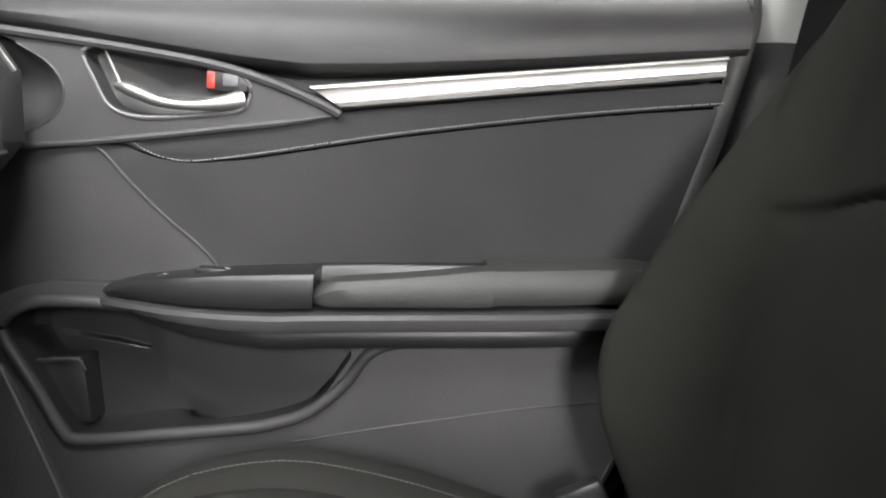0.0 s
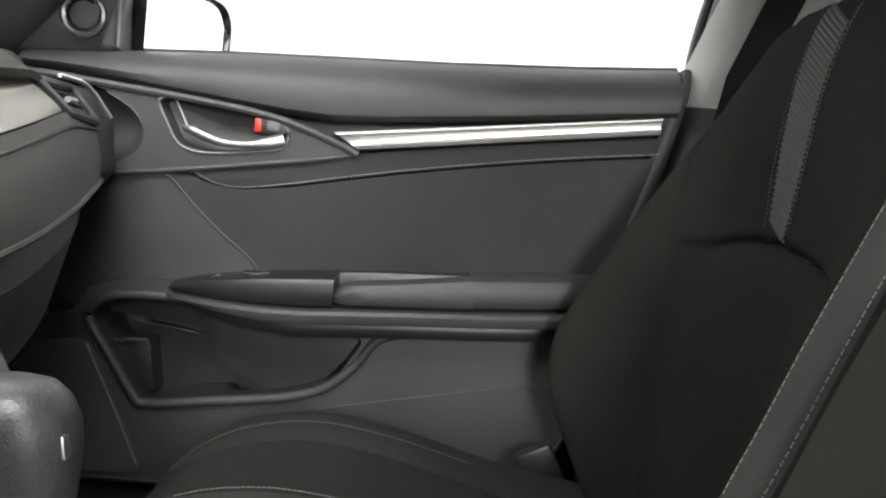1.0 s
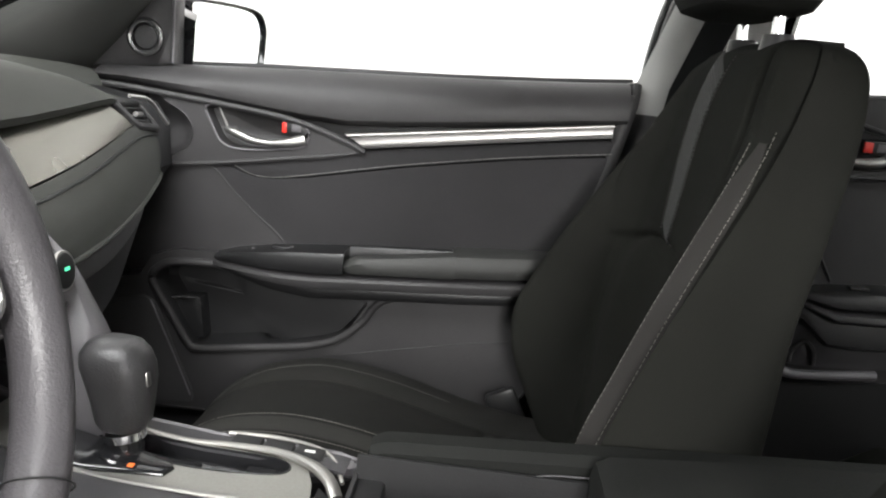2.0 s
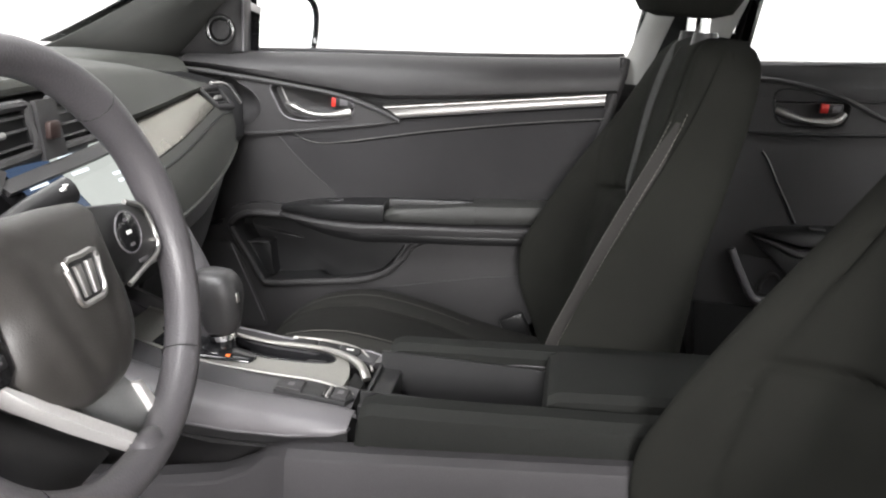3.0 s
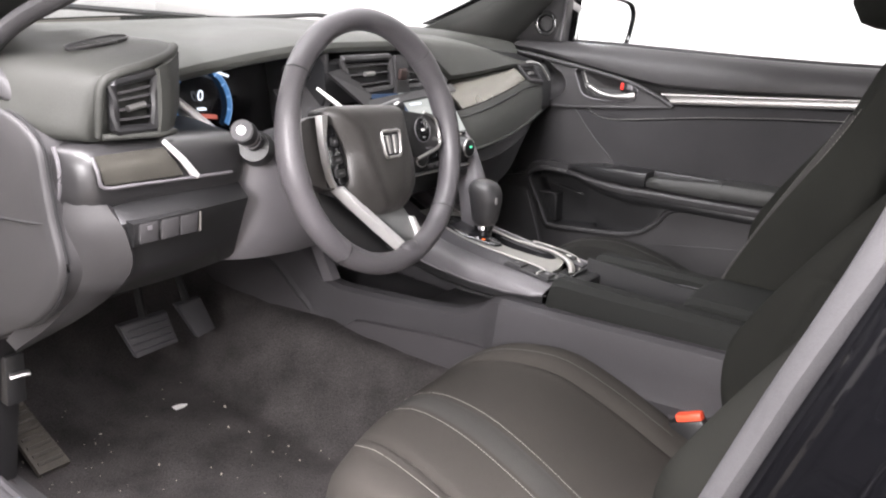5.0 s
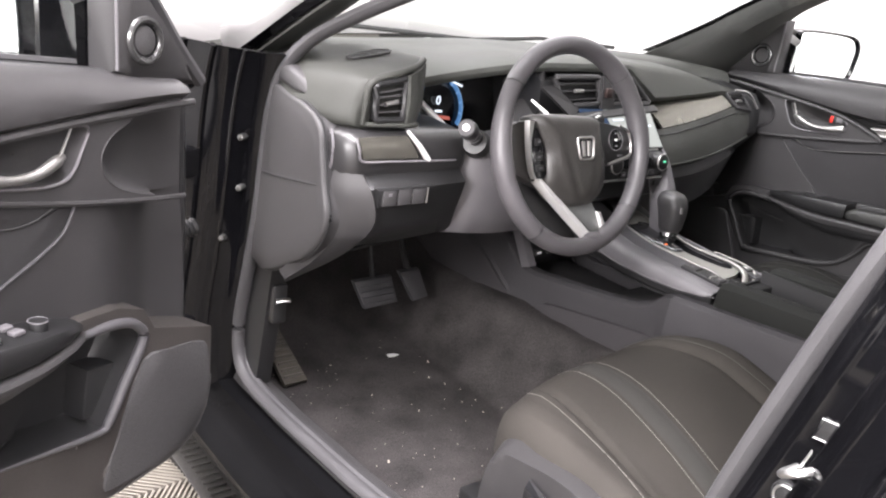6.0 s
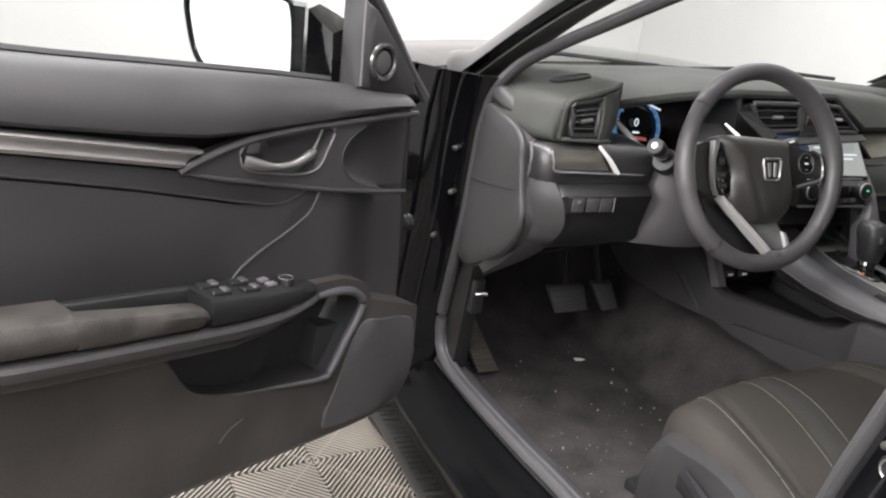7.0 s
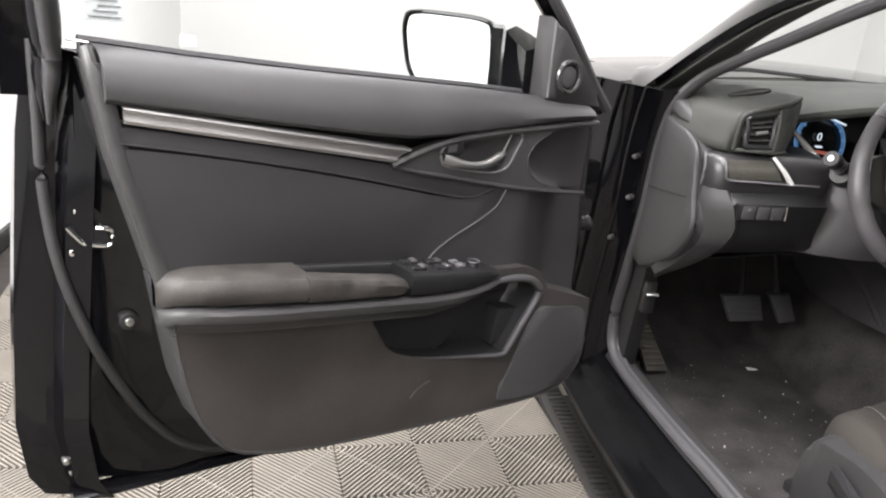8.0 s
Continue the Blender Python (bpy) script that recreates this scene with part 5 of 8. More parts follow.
    for s2 in (-1, 1):
        path = [P(front(mid_u(z) + s2 * (half_u(z) + 0.003), z) - 0.0008, mid_u(z) + s2 * (half_u(z) + 0.003), z) for z in [0.818 + 0.012 * k for k in range(20)]]
        part("stitching", stitches(path, 0.0022, 0.0022, 0.0006), DIMTHREAD, st)
    if not flare:
        # raised welt along the bolster's inner corner, sewn down on both edges
        rows = []
        for z in [0.56 + 0.012 * k for k in range(34)]:
            hw = lerp(smooth[1], z)
            slim = min(1.0, max(0.12, (0.975 - z) / 0.07))
            rows.append([P(front(-a * hw, z) - up * slim, -a * hw, z) for a, up in ((0.87 + (b - 0.87) * slim, h) for b, h in ((0.800, -0.001), (0.808, 0.0012), (0.83, 0.0016), (0.87, 0.0016), (0.905, 0.0014), (0.918, -0.001)))])
        part("bolster_welt", sheet(rows, -0.001), WELT, st, "brown-grey sewn welt on the bolster")
        for a, top in ((0.812, 0.955), (0.910, 0.968)):
            zs2 = [0.58 + (top - 0.58) * k / 20 for k in range(21)]
            path = curve([P(front(-a * lerp(smooth[1], z), z) - 0.0022, -a * lerp(smooth[1], z), z) for z in zs2], 3)
            part("stitching", stitches(path, 0.0022, 0.0022, 0.0005), MIDTHREAD, st, "pale stitching")
    for sd in (-1, 1) if flare else (1,):
        # two sewn lines along the bolster's corner
        for tabx in ([(0.58, 0.312), (0.674, 0.330), (0.726, 0.350), (0.773, 0.368), (0.816, 0.387), (0.857, 0.405), (0.93, 0.445), (0.977, 0.466)], [(0.58, 0.334), (0.679, 0.352), (0.736, 0.374), (0.782, 0.392), (0.816, 0.413), (0.86, 0.436), (0.903, 0.457), (0.957, 0.478), (1.005, 0.488)]):
            path = []
            z0, z1 = tabx[0][0], tabx[-1][0]
            for k in range(31):
                z = z0 + (z1 - z0) * k / 30
                hw, xb = (lerp(smooth[q], z) for q in (1, 2))
                x = lerp(tabx, z)
                a = lerp([(0.001, 0.88), (0.014, 0.95), (0.036, 0.99), (0.08, 1.0)], x - xb)
                path.append(P(x - 0.0006, sd * (a * hw + 0.0016), z))
            path = curve(path[::3], 5)
            part("stitching", stitches(path, 0.0024, 0.0020, 0.0005), MIDTHREAD, st, "pale stitching")
    # cushion: rings from front to back
    back = P
    P = lambda x, u, z: V(x + dx + slide + (round_front * (max(0.0, u) / 0.24) ** 2 * lerp([(-0.2, 1.0), (0.25, 0.0)], x)), yc + sgn * u, z + dz + rise * lerp([(-0.2, 1.0), (0.02, 1.0), (0.36, -0.5)], x) * lerp([(-0.15, 1.0), (0.2, -0.5)], u))
    ctab = [(-0.185, 0.33, 0.42, 0.15), (-0.178, 0.30, 0.450, 0.185), (-0.155, 0.29, 0.474, 0.212), (-0.12, 0.285, 0.495, 0.230), (-0.07, 0.285, 0.508, 0.246), (0.0, 0.285, 0.512, 0.258), (0.10, 0.285, 0.498, 0.258), (0.22, 0.285, 0.468, 0.256), (0.34, 0.285, 0.450, 0.250), (0.42, 0.29, 0.445, 0.24)]
    csm = {k: [(p.x, p.y) for p in curve([(r[0], r[k], 0) for r in ctab], 6)] for k in (1, 2, 3)}

    def off(x):
        """Sewn lines run outwards to the rear on a worn, twisted cover."""
        return flare * (-0.08 + 0.8 * min(x, 0.25))

    def on_top(x, u, lift=0.0):
        """A point on the cushion's top: x along, u across from -1 to 1."""
        zt, hw = lerp(csm[2], x), lerp(csm[3], x)
        bol = lerp([(-0.18, 0.002), (-0.10, 0.012), (0.0, 0.018), (0.5, 0.020)], x)
        a = abs(u)
        z = zt + lerp(top_line, a) * bol / 0.016
        z += lerp(edge_line, a)
        d = (a - 0.66 - (off(x) if u > 0 else 0.0)) * hw / 0.006
        z -= 0.0065 * math.exp(-d * d) * min(1.0, max(0.0, (x + 0.18) / 0.05))
        if a < 0.68:
            d = (x - 0.22 - 0.05 * a) / 0.006
            z -= 0.007 * math.exp(-d * d)
            z += 0.004 * (1 - (a / 0.66) ** 2) if a < 0.66 else 0.0
        return P(x, u * hw, z + lift)

    top_line = [(p.x, p.y) for p in curve([(0.0, 0.0, 0), (0.4, 0.0, 0), (0.60, 0.001, 0), (0.74, 0.012, 0), (0.85, 0.016, 0), (0.93, 0.010, 0), (1.0, 0.0, 0)], 6)]
    edge_line = [(p.x, p.y) for p in curve([(0.0, 0.0, 0), (0.8, 0.0, 0), (0.90, -0.002, 0), (0.95, -0.010, 0), (0.985, -0.026, 0), (1.0, -0.048, 0)], 6)]
    rings = []
    nx = 84
    for i in range(nx + 1):
        x = -0.185 + 0.605 * (i / nx) ** 1.15
        zb, zt, hw = (lerp(csm[k], x) for k in (1, 2, 3))
        us = [math.sin(math.pi / 2 * k / 44) * 0.45 + 0.55 * k / 44 for k in range(45)]
        half = [on_top(x, u) for u in us]
        low = [P(x, u * hw, zz) for u, zz in ((0.99, zb * 0.6 + zt * 0.4 - 0.02), (0.965, zb + 0.012), (0.93, zb), (0.5, zb), (0.0, zb))]
        neg = [on_top(x, -u) for u in us]
        lown = [P(x, -u * hw, zz) for u, zz in ((0.99, zb * 0.6 + zt * 0.4 - 0.02), (0.965, zb + 0.012), (0.93, zb), (0.5, zb))]
        rings.append(half + low + lown[::-1] + neg[:0:-1])
    # driver's cushion takes the lit cloth colour, the passenger's the shaded one
    part("cushion", loft(rings), SEATFAB if flare else SHADEFAB, st, "worn grey brown cloth seat cushion in the lit tone" if flare else "charcoal cloth seat cushion in the shaded tone", 60)
    xs = [-0.172 + 0.013 * k for k in range(30)]
    rows = [[on_top(x, u + band + off(x), 0.0016 if abs(u) < 0.1 else -0.001) for u in (-0.106, -0.1, -0.05, 0.0, 0.05, 0.1, 0.106)] for x in xs]
    part("mesh_band", sheet(rows, 0.002), BAND2, st, "ribbed darker mesh band")
    for u in (-0.115, 0.115):
        part("stitching", stitches([on_top(x, u + band + off(x), 0.0006) for x in xs[::2]], 0.004, 0.0013, 0.0006), MIDTHREAD, st)
    for sd in (-1, 1):
        for u in ((0.76,) if flare and sd > 0 else (0.76, 0.91)):
            path = [on_top(max(x, -0.168), sd * u + (off(x) if sd > 0 else 0.0), 0.0008) for x in xs[::2]]
            part("stitching", stitches(path, 0.004, 0.0014, 0.0006), MIDTHREAD if u > 0.8 or (flare and sd > 0) else DIMTHREAD, st, "pale stitching")
    # plastic side cover with lever, base and rails
    f = lambda a, b, d: P(a, d, b)
    for sd in (-1, 1):
        g = lambda a, b, d: P(a, sd * d, b)
        cov = curve([(-0.10, 0.38, 0), (-0.05, 0.424, 0), (0.0, 0.415, 0), (0.12, 0.385, 0), (0.30, 0.375, 0), (0.46, 0.40, 0), (0.52, 0.40, 0), (0.50, 0.33, 0), (0.2, 0.29, 0), (-0.04, 0.29, 0), (-0.095, 0.32, 0)], 3, True)
        if flare and sd > 0:
            cov = curve([(-0.150, 0.36, 0), (-0.147, 0.42, 0), (-0.130, 0.466, 0), (-0.10, 0.485, 0), (-0.05, 0.494, 0), (0.03, 0.504, 0), (0.12, 0.492, 0), (0.28, 0.445, 0), (0.46, 0.42, 0), (0.52, 0.40, 0), (0.50, 0.33, 0), (0.2, 0.29, 0), (-0.08, 0.29, 0), (-0.135, 0.31, 0)], 3, True)
        part("side_cover", ext([(p.x, p.y) for p in cov], g, 0.278, 0.235, 0.012, 3), PLASTIC if flare and sd > 0 else DARKPL, st, "black plastic side cover")
        if sd > 0:
            part("height_lever", loft([[P(x, 0.283 + w, z + h) for w, h in ((0.0, -0.016), (0.016, -0.012), (0.018, 0.0), (0.016, 0.012), (0.0, 0.016))] for x, z in (((-0.03, 0.466), (-0.02, 0.464), (0.04, 0.452), (0.14, 0.430), (0.22, 0.41)) if flare else ((0.0, 0.395), (0.08, 0.372), (0.20, 0.352), (0.26, 0.348)))]), GLOSSBL, st, "glossy black height lever")
        part("rail", rbox(P(0.12, sd * 0.19, 0.285), (0.62, 0.045, 0.035), 0.006), DARKPL, st)
    # head rest on two posts
    P = back
    rings = []
    for z, hw, x0, x1 in ((1.085, 0.085, 0.445, 0.515), (1.092, 0.108, 0.42, 0.540), (1.12, 0.128, 0.402, 0.556), (1.17, 0.138, 0.393, 0.562), (1.22, 0.134, 0.396, 0.560), (1.26, 0.118, 0.415, 0.550), (1.275, 0.09, 0.44, 0.53)):
        n = 28
        rings.append([P((x0 + x1) / 2 - (x1 - x0) / 2 * math.copysign(abs(math.cos(t)) ** 0.6, math.cos(t)), hw * math.copysign(abs(math.sin(t)) ** 0.6, math.sin(t)), z) for t in [2 * math.pi * k / n for k in range(n)]])
    hr = part("head_rest", loft(rings), SEATSIDE, st, "charcoal cloth head rest")
    for u in (-0.065, 0.065):
        part("post", sweep([P(0.505, u, 1.03), P(0.500, u, 1.13)], 0.0065, 10), CHROME, hr, "chrome post")
        part("collar", sweep([P(0.506, u, 1.045), P(0.505, u, 1.066)], [0.020, 0.016], 14), DARKPL, hr, "black plastic collar")
    return st


BAND = mat("mesh_band_cloth", (0.042, 0.043, 0.042), 0.7, grain=1.0, scale=700, vary=0.25, spec=0.3)
WELT = mat("welt_cloth", (0.0225, 0.0208, 0.0192), 0.85, grain=0.9, scale=1300, vary=0.14, spec=0.3)
BAND2 = mat("cushion_band_cloth", (0.040, 0.039, 0.036), 0.85, grain=1.0, scale=900, vary=0.15, spec=0.2)
MIDTHREAD = mat("dull_pale_thread", (0.17, 0.163, 0.147), 0.85, vary=0.1)
DIMTHREAD = mat("grey_thread", (0.06, 0.06, 0.055), 0.8, vary=0.1)
seat("passenger_seat", 0.0, 0.36, 1, "charcoal cloth front passenger seat with pale stitching")
seat("driver_seat", 0.155, -0.36, -1, "grey cloth driver seat with pale stitching and head rest", 0.0, 0.045, 0.022, 0.03, 0.90, 0.20, 0.2, 0.07, 1.0)

# belt buckle beside the driver's cushion
bk = thing("belt_buckle", (0.40, -0.10, 0.42), "seat belt buckle with a bright orange-red button", "belt buckle")
tilt = pose(0, 0, 0, 0, -27, 0)
part("casing", rbox((0.418, -0.140, 0.480), (0.056, 0.024, 0.085), 0.006, tilt), DARKPL, bk, "black casing")
part("button", rbox((0.4025, -0.140, 0.5225), (0.040, 0.017, 0.015), 0.004, tilt), ORANGE, bk, "orange-red release button")
part("stalk", rbox((0.43, -0.142, 0.40), (0.03, 0.012, 0.10), 0.004, tilt), DARKPL, bk)
b2 = thing("belt_buckle", (0.28, 0.10, 0.42), "black seat belt buckle beside the passenger cushion", "belt buckle")
part("casing", rbox((0.28, 0.60, 0.475), (0.05, 0.02, 0.06), 0.006, tilt), DARKPL, b2)

# rear bench
bench = thing("rear_seat", (1.1, 0, 0.3), "dark cloth rear bench seat", "car seat")
rings = []
for x, z in ((0.80, 0.38), (0.82, 0.44), (0.88, 0.475), (1.1, 0.47), (1.32, 0.44)):
    rings.append([V(x, y, zz) for y, zz in ((-0.66, 0.30), (-0.66, z - 0.03), (-0.62, z), (-0.2, z - 0.01), (0.2, z - 0.01), (0.62, z), (0.66, z - 0.03), (0.66, 0.30))])
part("cushion", loft(rings), SEATSIDE, bench)
rings = []
for z, x in ((0.44, 1.22), (0.6, 1.27), (0.8, 1.34), (0.95, 1.41), (1.0, 1.46)):
    rings.append([V(a, y, z) for y, a in ((-0.64, x + 0.14), (-0.66, x + 0.04), (-0.60, x), (0.0, x - 0.01), (0.60, x), (0.66, x + 0.04), (0.64, x + 0.14))])
part("back_rest", loft(rings), SEATSIDE, bench)

# closed rear door on the driver's side, outside
rd = thing("rear_door", (0.8, -0.85, 0.35), "closed glossy black rear door beside the driver doorway", "car door")
rows = []
for z, dw in ((0.31, 0.0), (0.36, 0.02), (0.45, 0.035), (0.60, 0.045), (0.75, 0.045), (0.88, 0.035), (0.98, 0.01), (1.03, -0.005)):
    e = lerp([(0.3, 0.57), (0.7, 0.66), (0.86, 0.70), (1.03, 0.735)], z)
    rows.append([V(x, -w, z) for x, w in ((e + 0.004, 0.825), (e, 0.845 + dw * 0.8), (e + 0.01, 0.855 + dw), (1.0, 0.855 + dw), (1.3, 0.85 + dw), (1.5, 0.84 + dw))])
part("outer_shell", sheet(rows, 0.002), PAINT, rd)
part("inner_panel", rbox((1.05, -0.765, 0.66), (0.72, 0.05, 0.68), 0.02), PLASTIC, rd)
part("window_rail", sweep([V(0.735, -0.80, 1.02), V(0.76, -0.74, 1.2), V(0.80, -0.69, 1.29), V(1.2, -0.68, 1.30)], 0.025, 8), PAINT, rd)


# ---- dashboard ----
dash = thing("dashboard", (-0.5, 0, 0.6), "dark grey dashboard with satin trim, vents and gauges", "dashboard")
LIP = [(-0.735, -0.29, 0.895), (-0.70, -0.285, 0.905), (-0.60, -0.28, 0.925), (-0.54, -0.275, 0.932), (-0.48, -0.270, 0.944), (-0.40, -0.262, 0.958), (-0.32, -0.255, 0.969), (-0.24, -0.258, 0.973), (-0.10, -0.265, 0.974), (0.0, -0.270, 0.974)]
FLAP = [(0.03, -0.272, 0.960, -0.282, 0.973), (0.06, -0.271, 0.942, -0.288, 0.971), (0.10, -0.268, 0.918, -0.298, 0.968), (0.131, -0.266, 0.899, -0.305, 0.966), (0.20, -0.273, 0.900, -0.318, 0.961), (0.30, -0.284, 0.904, -0.328, 0.952), (0.40, -0.298, 0.908, -0.332, 0.939), (0.45, -0.306, 0.909, -0.334, 0.928), (0.50, -0.322, 0.905, -0.342, 0.918), (0.58, -0.345, 0.90, -0.36, 0.908), (0.64, -0.375, 0.90, -0.385, 0.906), (0.70, -0.43, 0.90, -0.44, 0.908)]
rings = []
for y, x, z, xc, zc in [(y, x, z - 0.016, x - 0.010, z) for y, x, z in LIP] + FLAP:
    edge = 0.03 * (abs(y) / 0.72) ** 3
    fall = min(1.0, max(0.0, (y - 0.15) / 0.2))
    rings.append([V(px, y, pz) for px, pz in ((-0.76, 0.90 - edge), (-0.76, 0.945 - edge), (-0.66, 0.957 - edge * 0.8 - 0.02 * fall), (-0.54, (max(zc, 0.955) + 0.004) * (1 - fall) + min(zc + 0.014, 0.953) * fall), (xc - 0.08, (zc * 0.75 + 0.25 * max(zc, 0.955) + 0.004) * (1 - fall) + (zc + 0.009) * fall), (xc - 0.02, zc + 0.002), (xc - 0.004, zc - 0.001), (xc * 0.8 + x * 0.2 + 0.003, zc * 0.8 + z * 0.2), (xc * 0.3 + x * 0.7 + 0.003, zc * 0.3 + z * 0.7), (x, z + 0.004), (x - 0.002, z - 0.003), (x - 0.012, z - 0.007), (-0.43, z - 0.02), (-0.60, 0.86))])
part("top_pad", loft(rings), SOFT, dash, "soft grey-green dash top")
ledge = []
for y, xc, zc, xt, zt in ((0.10, -0.56, 0.9585, -0.60, 0.960), (0.22, -0.53, 0.955, -0.575, 0.961), (0.34, -0.505, 0.949, -0.565, 0.959), (0.44, -0.492, 0.942, -0.55, 0.957), (0.52, -0.480, 0.935, -0.536, 0.955), (0.60, -0.460, 0.927, -0.52, 0.952), (0.655, -0.444, 0.921, -0.488, 0.947), (0.685, -0.436, 0.918, -0.470, 0.943)):
    ledge.append([V(px, y, pz) for px, pz in ((xc - 0.01, zc - 0.03), (xc + 0.002, zc - 0.006), (xc, zc), (xc * 0.75 + xt * 0.25, zc * 0.4 + zt * 0.6), (xc * 0.4 + xt * 0.6, zt - 0.002), (xt, zt), (xt - 0.10, zt + 0.001), (xt - 0.14, zt - 0.02), (xt - 0.10, zc - 0.05))])
part("dash_ledge", loft(ledge), SOFT, dash, "soft ledge along the dash towards the door")
# inner carcass behind all the trim
rings = []
for y in (-0.715, -0.55, -0.2, 0.2, 0.55, 0.70):
    rings.append([V(x, y, z) for x, z in ((-0.78, 0.90), (-0.43, 0.89), (-0.42, 0.80), (-0.40, 0.70), (-0.46, 0.62), (-0.60, 0.55), (-0.80, 0.52), (-0.92, 0.6))])
part("carcass", loft(rings), DARKPL, dash)

# passenger side: bright band, padded lower face, glove box
band = span([[V(-0.300, 0.095, 0.912), V(-0.305, 0.22, 0.907), V(-0.315, 0.35, 0.907), V(-0.328, 0.455, 0.908)],
             [V(-0.272, 0.115, 0.882), V(-0.285, 0.24, 0.884), V(-0.300, 0.37, 0.890), V(-0.315, 0.475, 0.898)],
             [V(-0.248, 0.138, 0.853), V(-0.266, 0.26, 0.860), V(-0.287, 0.385, 0.871), V(-0.306, 0.495, 0.884)],
             [V(-0.240, 0.148, 0.840), V(-0.258, 0.27, 0.848), V(-0.281, 0.395, 0.860), V(-0.301, 0.505, 0.874)]])
part("bright_band", sheet(band, 0.006), BRONZE, dash, "brushed satin grey dash band")
low = span([[V(-0.238, 0.110, 0.838), V(-0.239, 0.150, 0.838), V(-0.257, 0.27, 0.846), V(-0.280, 0.395, 0.858), V(-0.300, 0.505, 0.872), V(-0.318, 0.60, 0.872)],
            [V(-0.226, 0.110, 0.828), V(-0.228, 0.155, 0.828), V(-0.247, 0.28, 0.836), V(-0.271, 0.40, 0.847), V(-0.292, 0.51, 0.857), V(-0.312, 0.615, 0.853)],
            [V(-0.205, 0.110, 0.795), V(-0.207, 0.165, 0.797), V(-0.228, 0.29, 0.803), V(-0.255, 0.41, 0.813), V(-0.28, 0.525, 0.824), V(-0.308, 0.622, 0.822)],
            [V(-0.197, 0.110, 0.765), V(-0.199, 0.172, 0.766), V(-0.222, 0.30, 0.768), V(-0.250, 0.43, 0.777), V(-0.280, 0.545, 0.789), V(-0.310, 0.628, 0.790)],
            [V(-0.215, 0.110, 0.752), V(-0.217, 0.175, 0.753), V(-0.240, 0.31, 0.755), V(-0.268, 0.44, 0.763), V(-0.30, 0.555, 0.775), V(-0.33, 0.63, 0.776)]])
part("padded_face", sheet(low, 0.006), SOFT, dash, "padded lower dash face")
part("face_seam", sweep([p + V(0.001, 0, 0) for p in low[1]], 0.0016, 6), DARKPL, dash)
part("face_ridge", sweep([p + V(0.001, 0, 0) for p in low[3]], 0.003, 6), SOFT, dash)
glove = span([[V(-0.235, 0.11, 0.755), V(-0.25, 0.26, 0.755), V(-0.28, 0.40, 0.762), V(-0.32, 0.53, 0.772), V(-0.37, 0.64, 0.775)],
              [V(-0.222, 0.11, 0.720), V(-0.235, 0.28, 0.722), V(-0.262, 0.41, 0.728), V(-0.30, 0.54, 0.738), V(-0.345, 0.65, 0.745)],
              [V(-0.25, 0.11, 0.62), V(-0.265, 0.28, 0.625), V(-0.29, 0.41, 0.632), V(-0.33, 0.54, 0.642), V(-0.38, 0.655, 0.655)],
              [V(-0.40, 0.11, 0.53), V(-0.41, 0.28, 0.54), V(-0.43, 0.40, 0.55), V(-0.46, 0.52, 0.56), V(-0.50, 0.655, 0.58)]])
part("glove_box", sheet(glove, 0.006), PLASTIC, dash, "grey glove box lid")
# end cap by the passenger door
part("end_cap", loft([[V(x, y, z) for x, z in ((-0.62, 0.93), (-0.42, 0.915), (-0.335, 0.90), (-0.312, 0.87), (-0.308, 0.80), (-0.34, 0.76), (-0.42, 0.66), (-0.60, 0.56))] for y in (0.60, 0.64, 0.665)]), DARKPL, dash)


def vent(name, corners, slats, parent, mat_frame=PLASTIC, bars=1):
    """An air outlet in the quad corners (tl, tr, br, bl): frame, black back for the duct's shade, slats and a knob."""
    tl, tr, br, bl = [V(*c) for c in corners]
    n = (tr - tl).cross(bl - tl).normalized()
    if n.x < 0:
        n = -n
    vt = part(name, sheet([[tl - n * 0.03, tr - n * 0.03], [bl - n * 0.03, br - n * 0.03]], 0.002), SHADEBLK, parent, "air outlet, the duct's shade painted black")
    loop = [tl, tr, br, bl]
    part("vent_frame", sweep([p.lerp(q, t) for p, q in zip(loop, loop[1:] + loop[:1]) for t in (0.04, 0.35, 0.65, 0.96)], 0.006, 8, True), mat_frame, vt)
    bm = bmesh.new()
    for p, q in zip(loop, loop[1:] + loop[:1]):
        bm.faces.new([bm.verts.new(v) for v in (p, q, q - n * 0.03, p - n * 0.03)])
    part("vent_wall", bm, DARKPL, vt)
    for k in range(slats):
        t = (k + 1) / (slats + 1)
        a, b = tl.lerp(bl, t), tr.lerp(br, t)
        part("slat", sheet([[a + n * 0.0, b + n * 0.0], [a - n * 0.018 - V(0, 0, 0.004), b - n * 0.018 - V(0, 0, 0.004)]], 0.003), PLASTIC, vt)
    c = tl.lerp(br, 0.5)
    part("vent_tab", sweep([c - (tr - tl).normalized() * 0.012 + n * 0.004, c + (tr - tl).normalized() * 0.012 + n * 0.004], 0.004, 8), SILVER, vt)
    for k in range(bars):
        t = (k + 1) / (bars + 1)
        part("upright", sheet([[tl.lerp(tr, t) - n * 0.02, tl.lerp(tr, t + 0.02) - n * 0.02], [bl.lerp(br, t) - n * 0.02, bl.lerp(br, t + 0.02) - n * 0.02]], 0.002), DARKPL, vt)
    return vt


# near-black for depths: shade put into vent backs, slots, gaps and pedal arms
SHADEBLK = mat("deep_shade_black", (0.006, 0.006, 0.006), 0.8, vary=0.1)
vent("end_vent", ((-0.325, 0.495, 0.905), (-0.335, 0.59, 0.900), (-0.312, 0.615, 0.862), (-0.303, 0.525, 0.872)), 3, dash, PLASTIC)
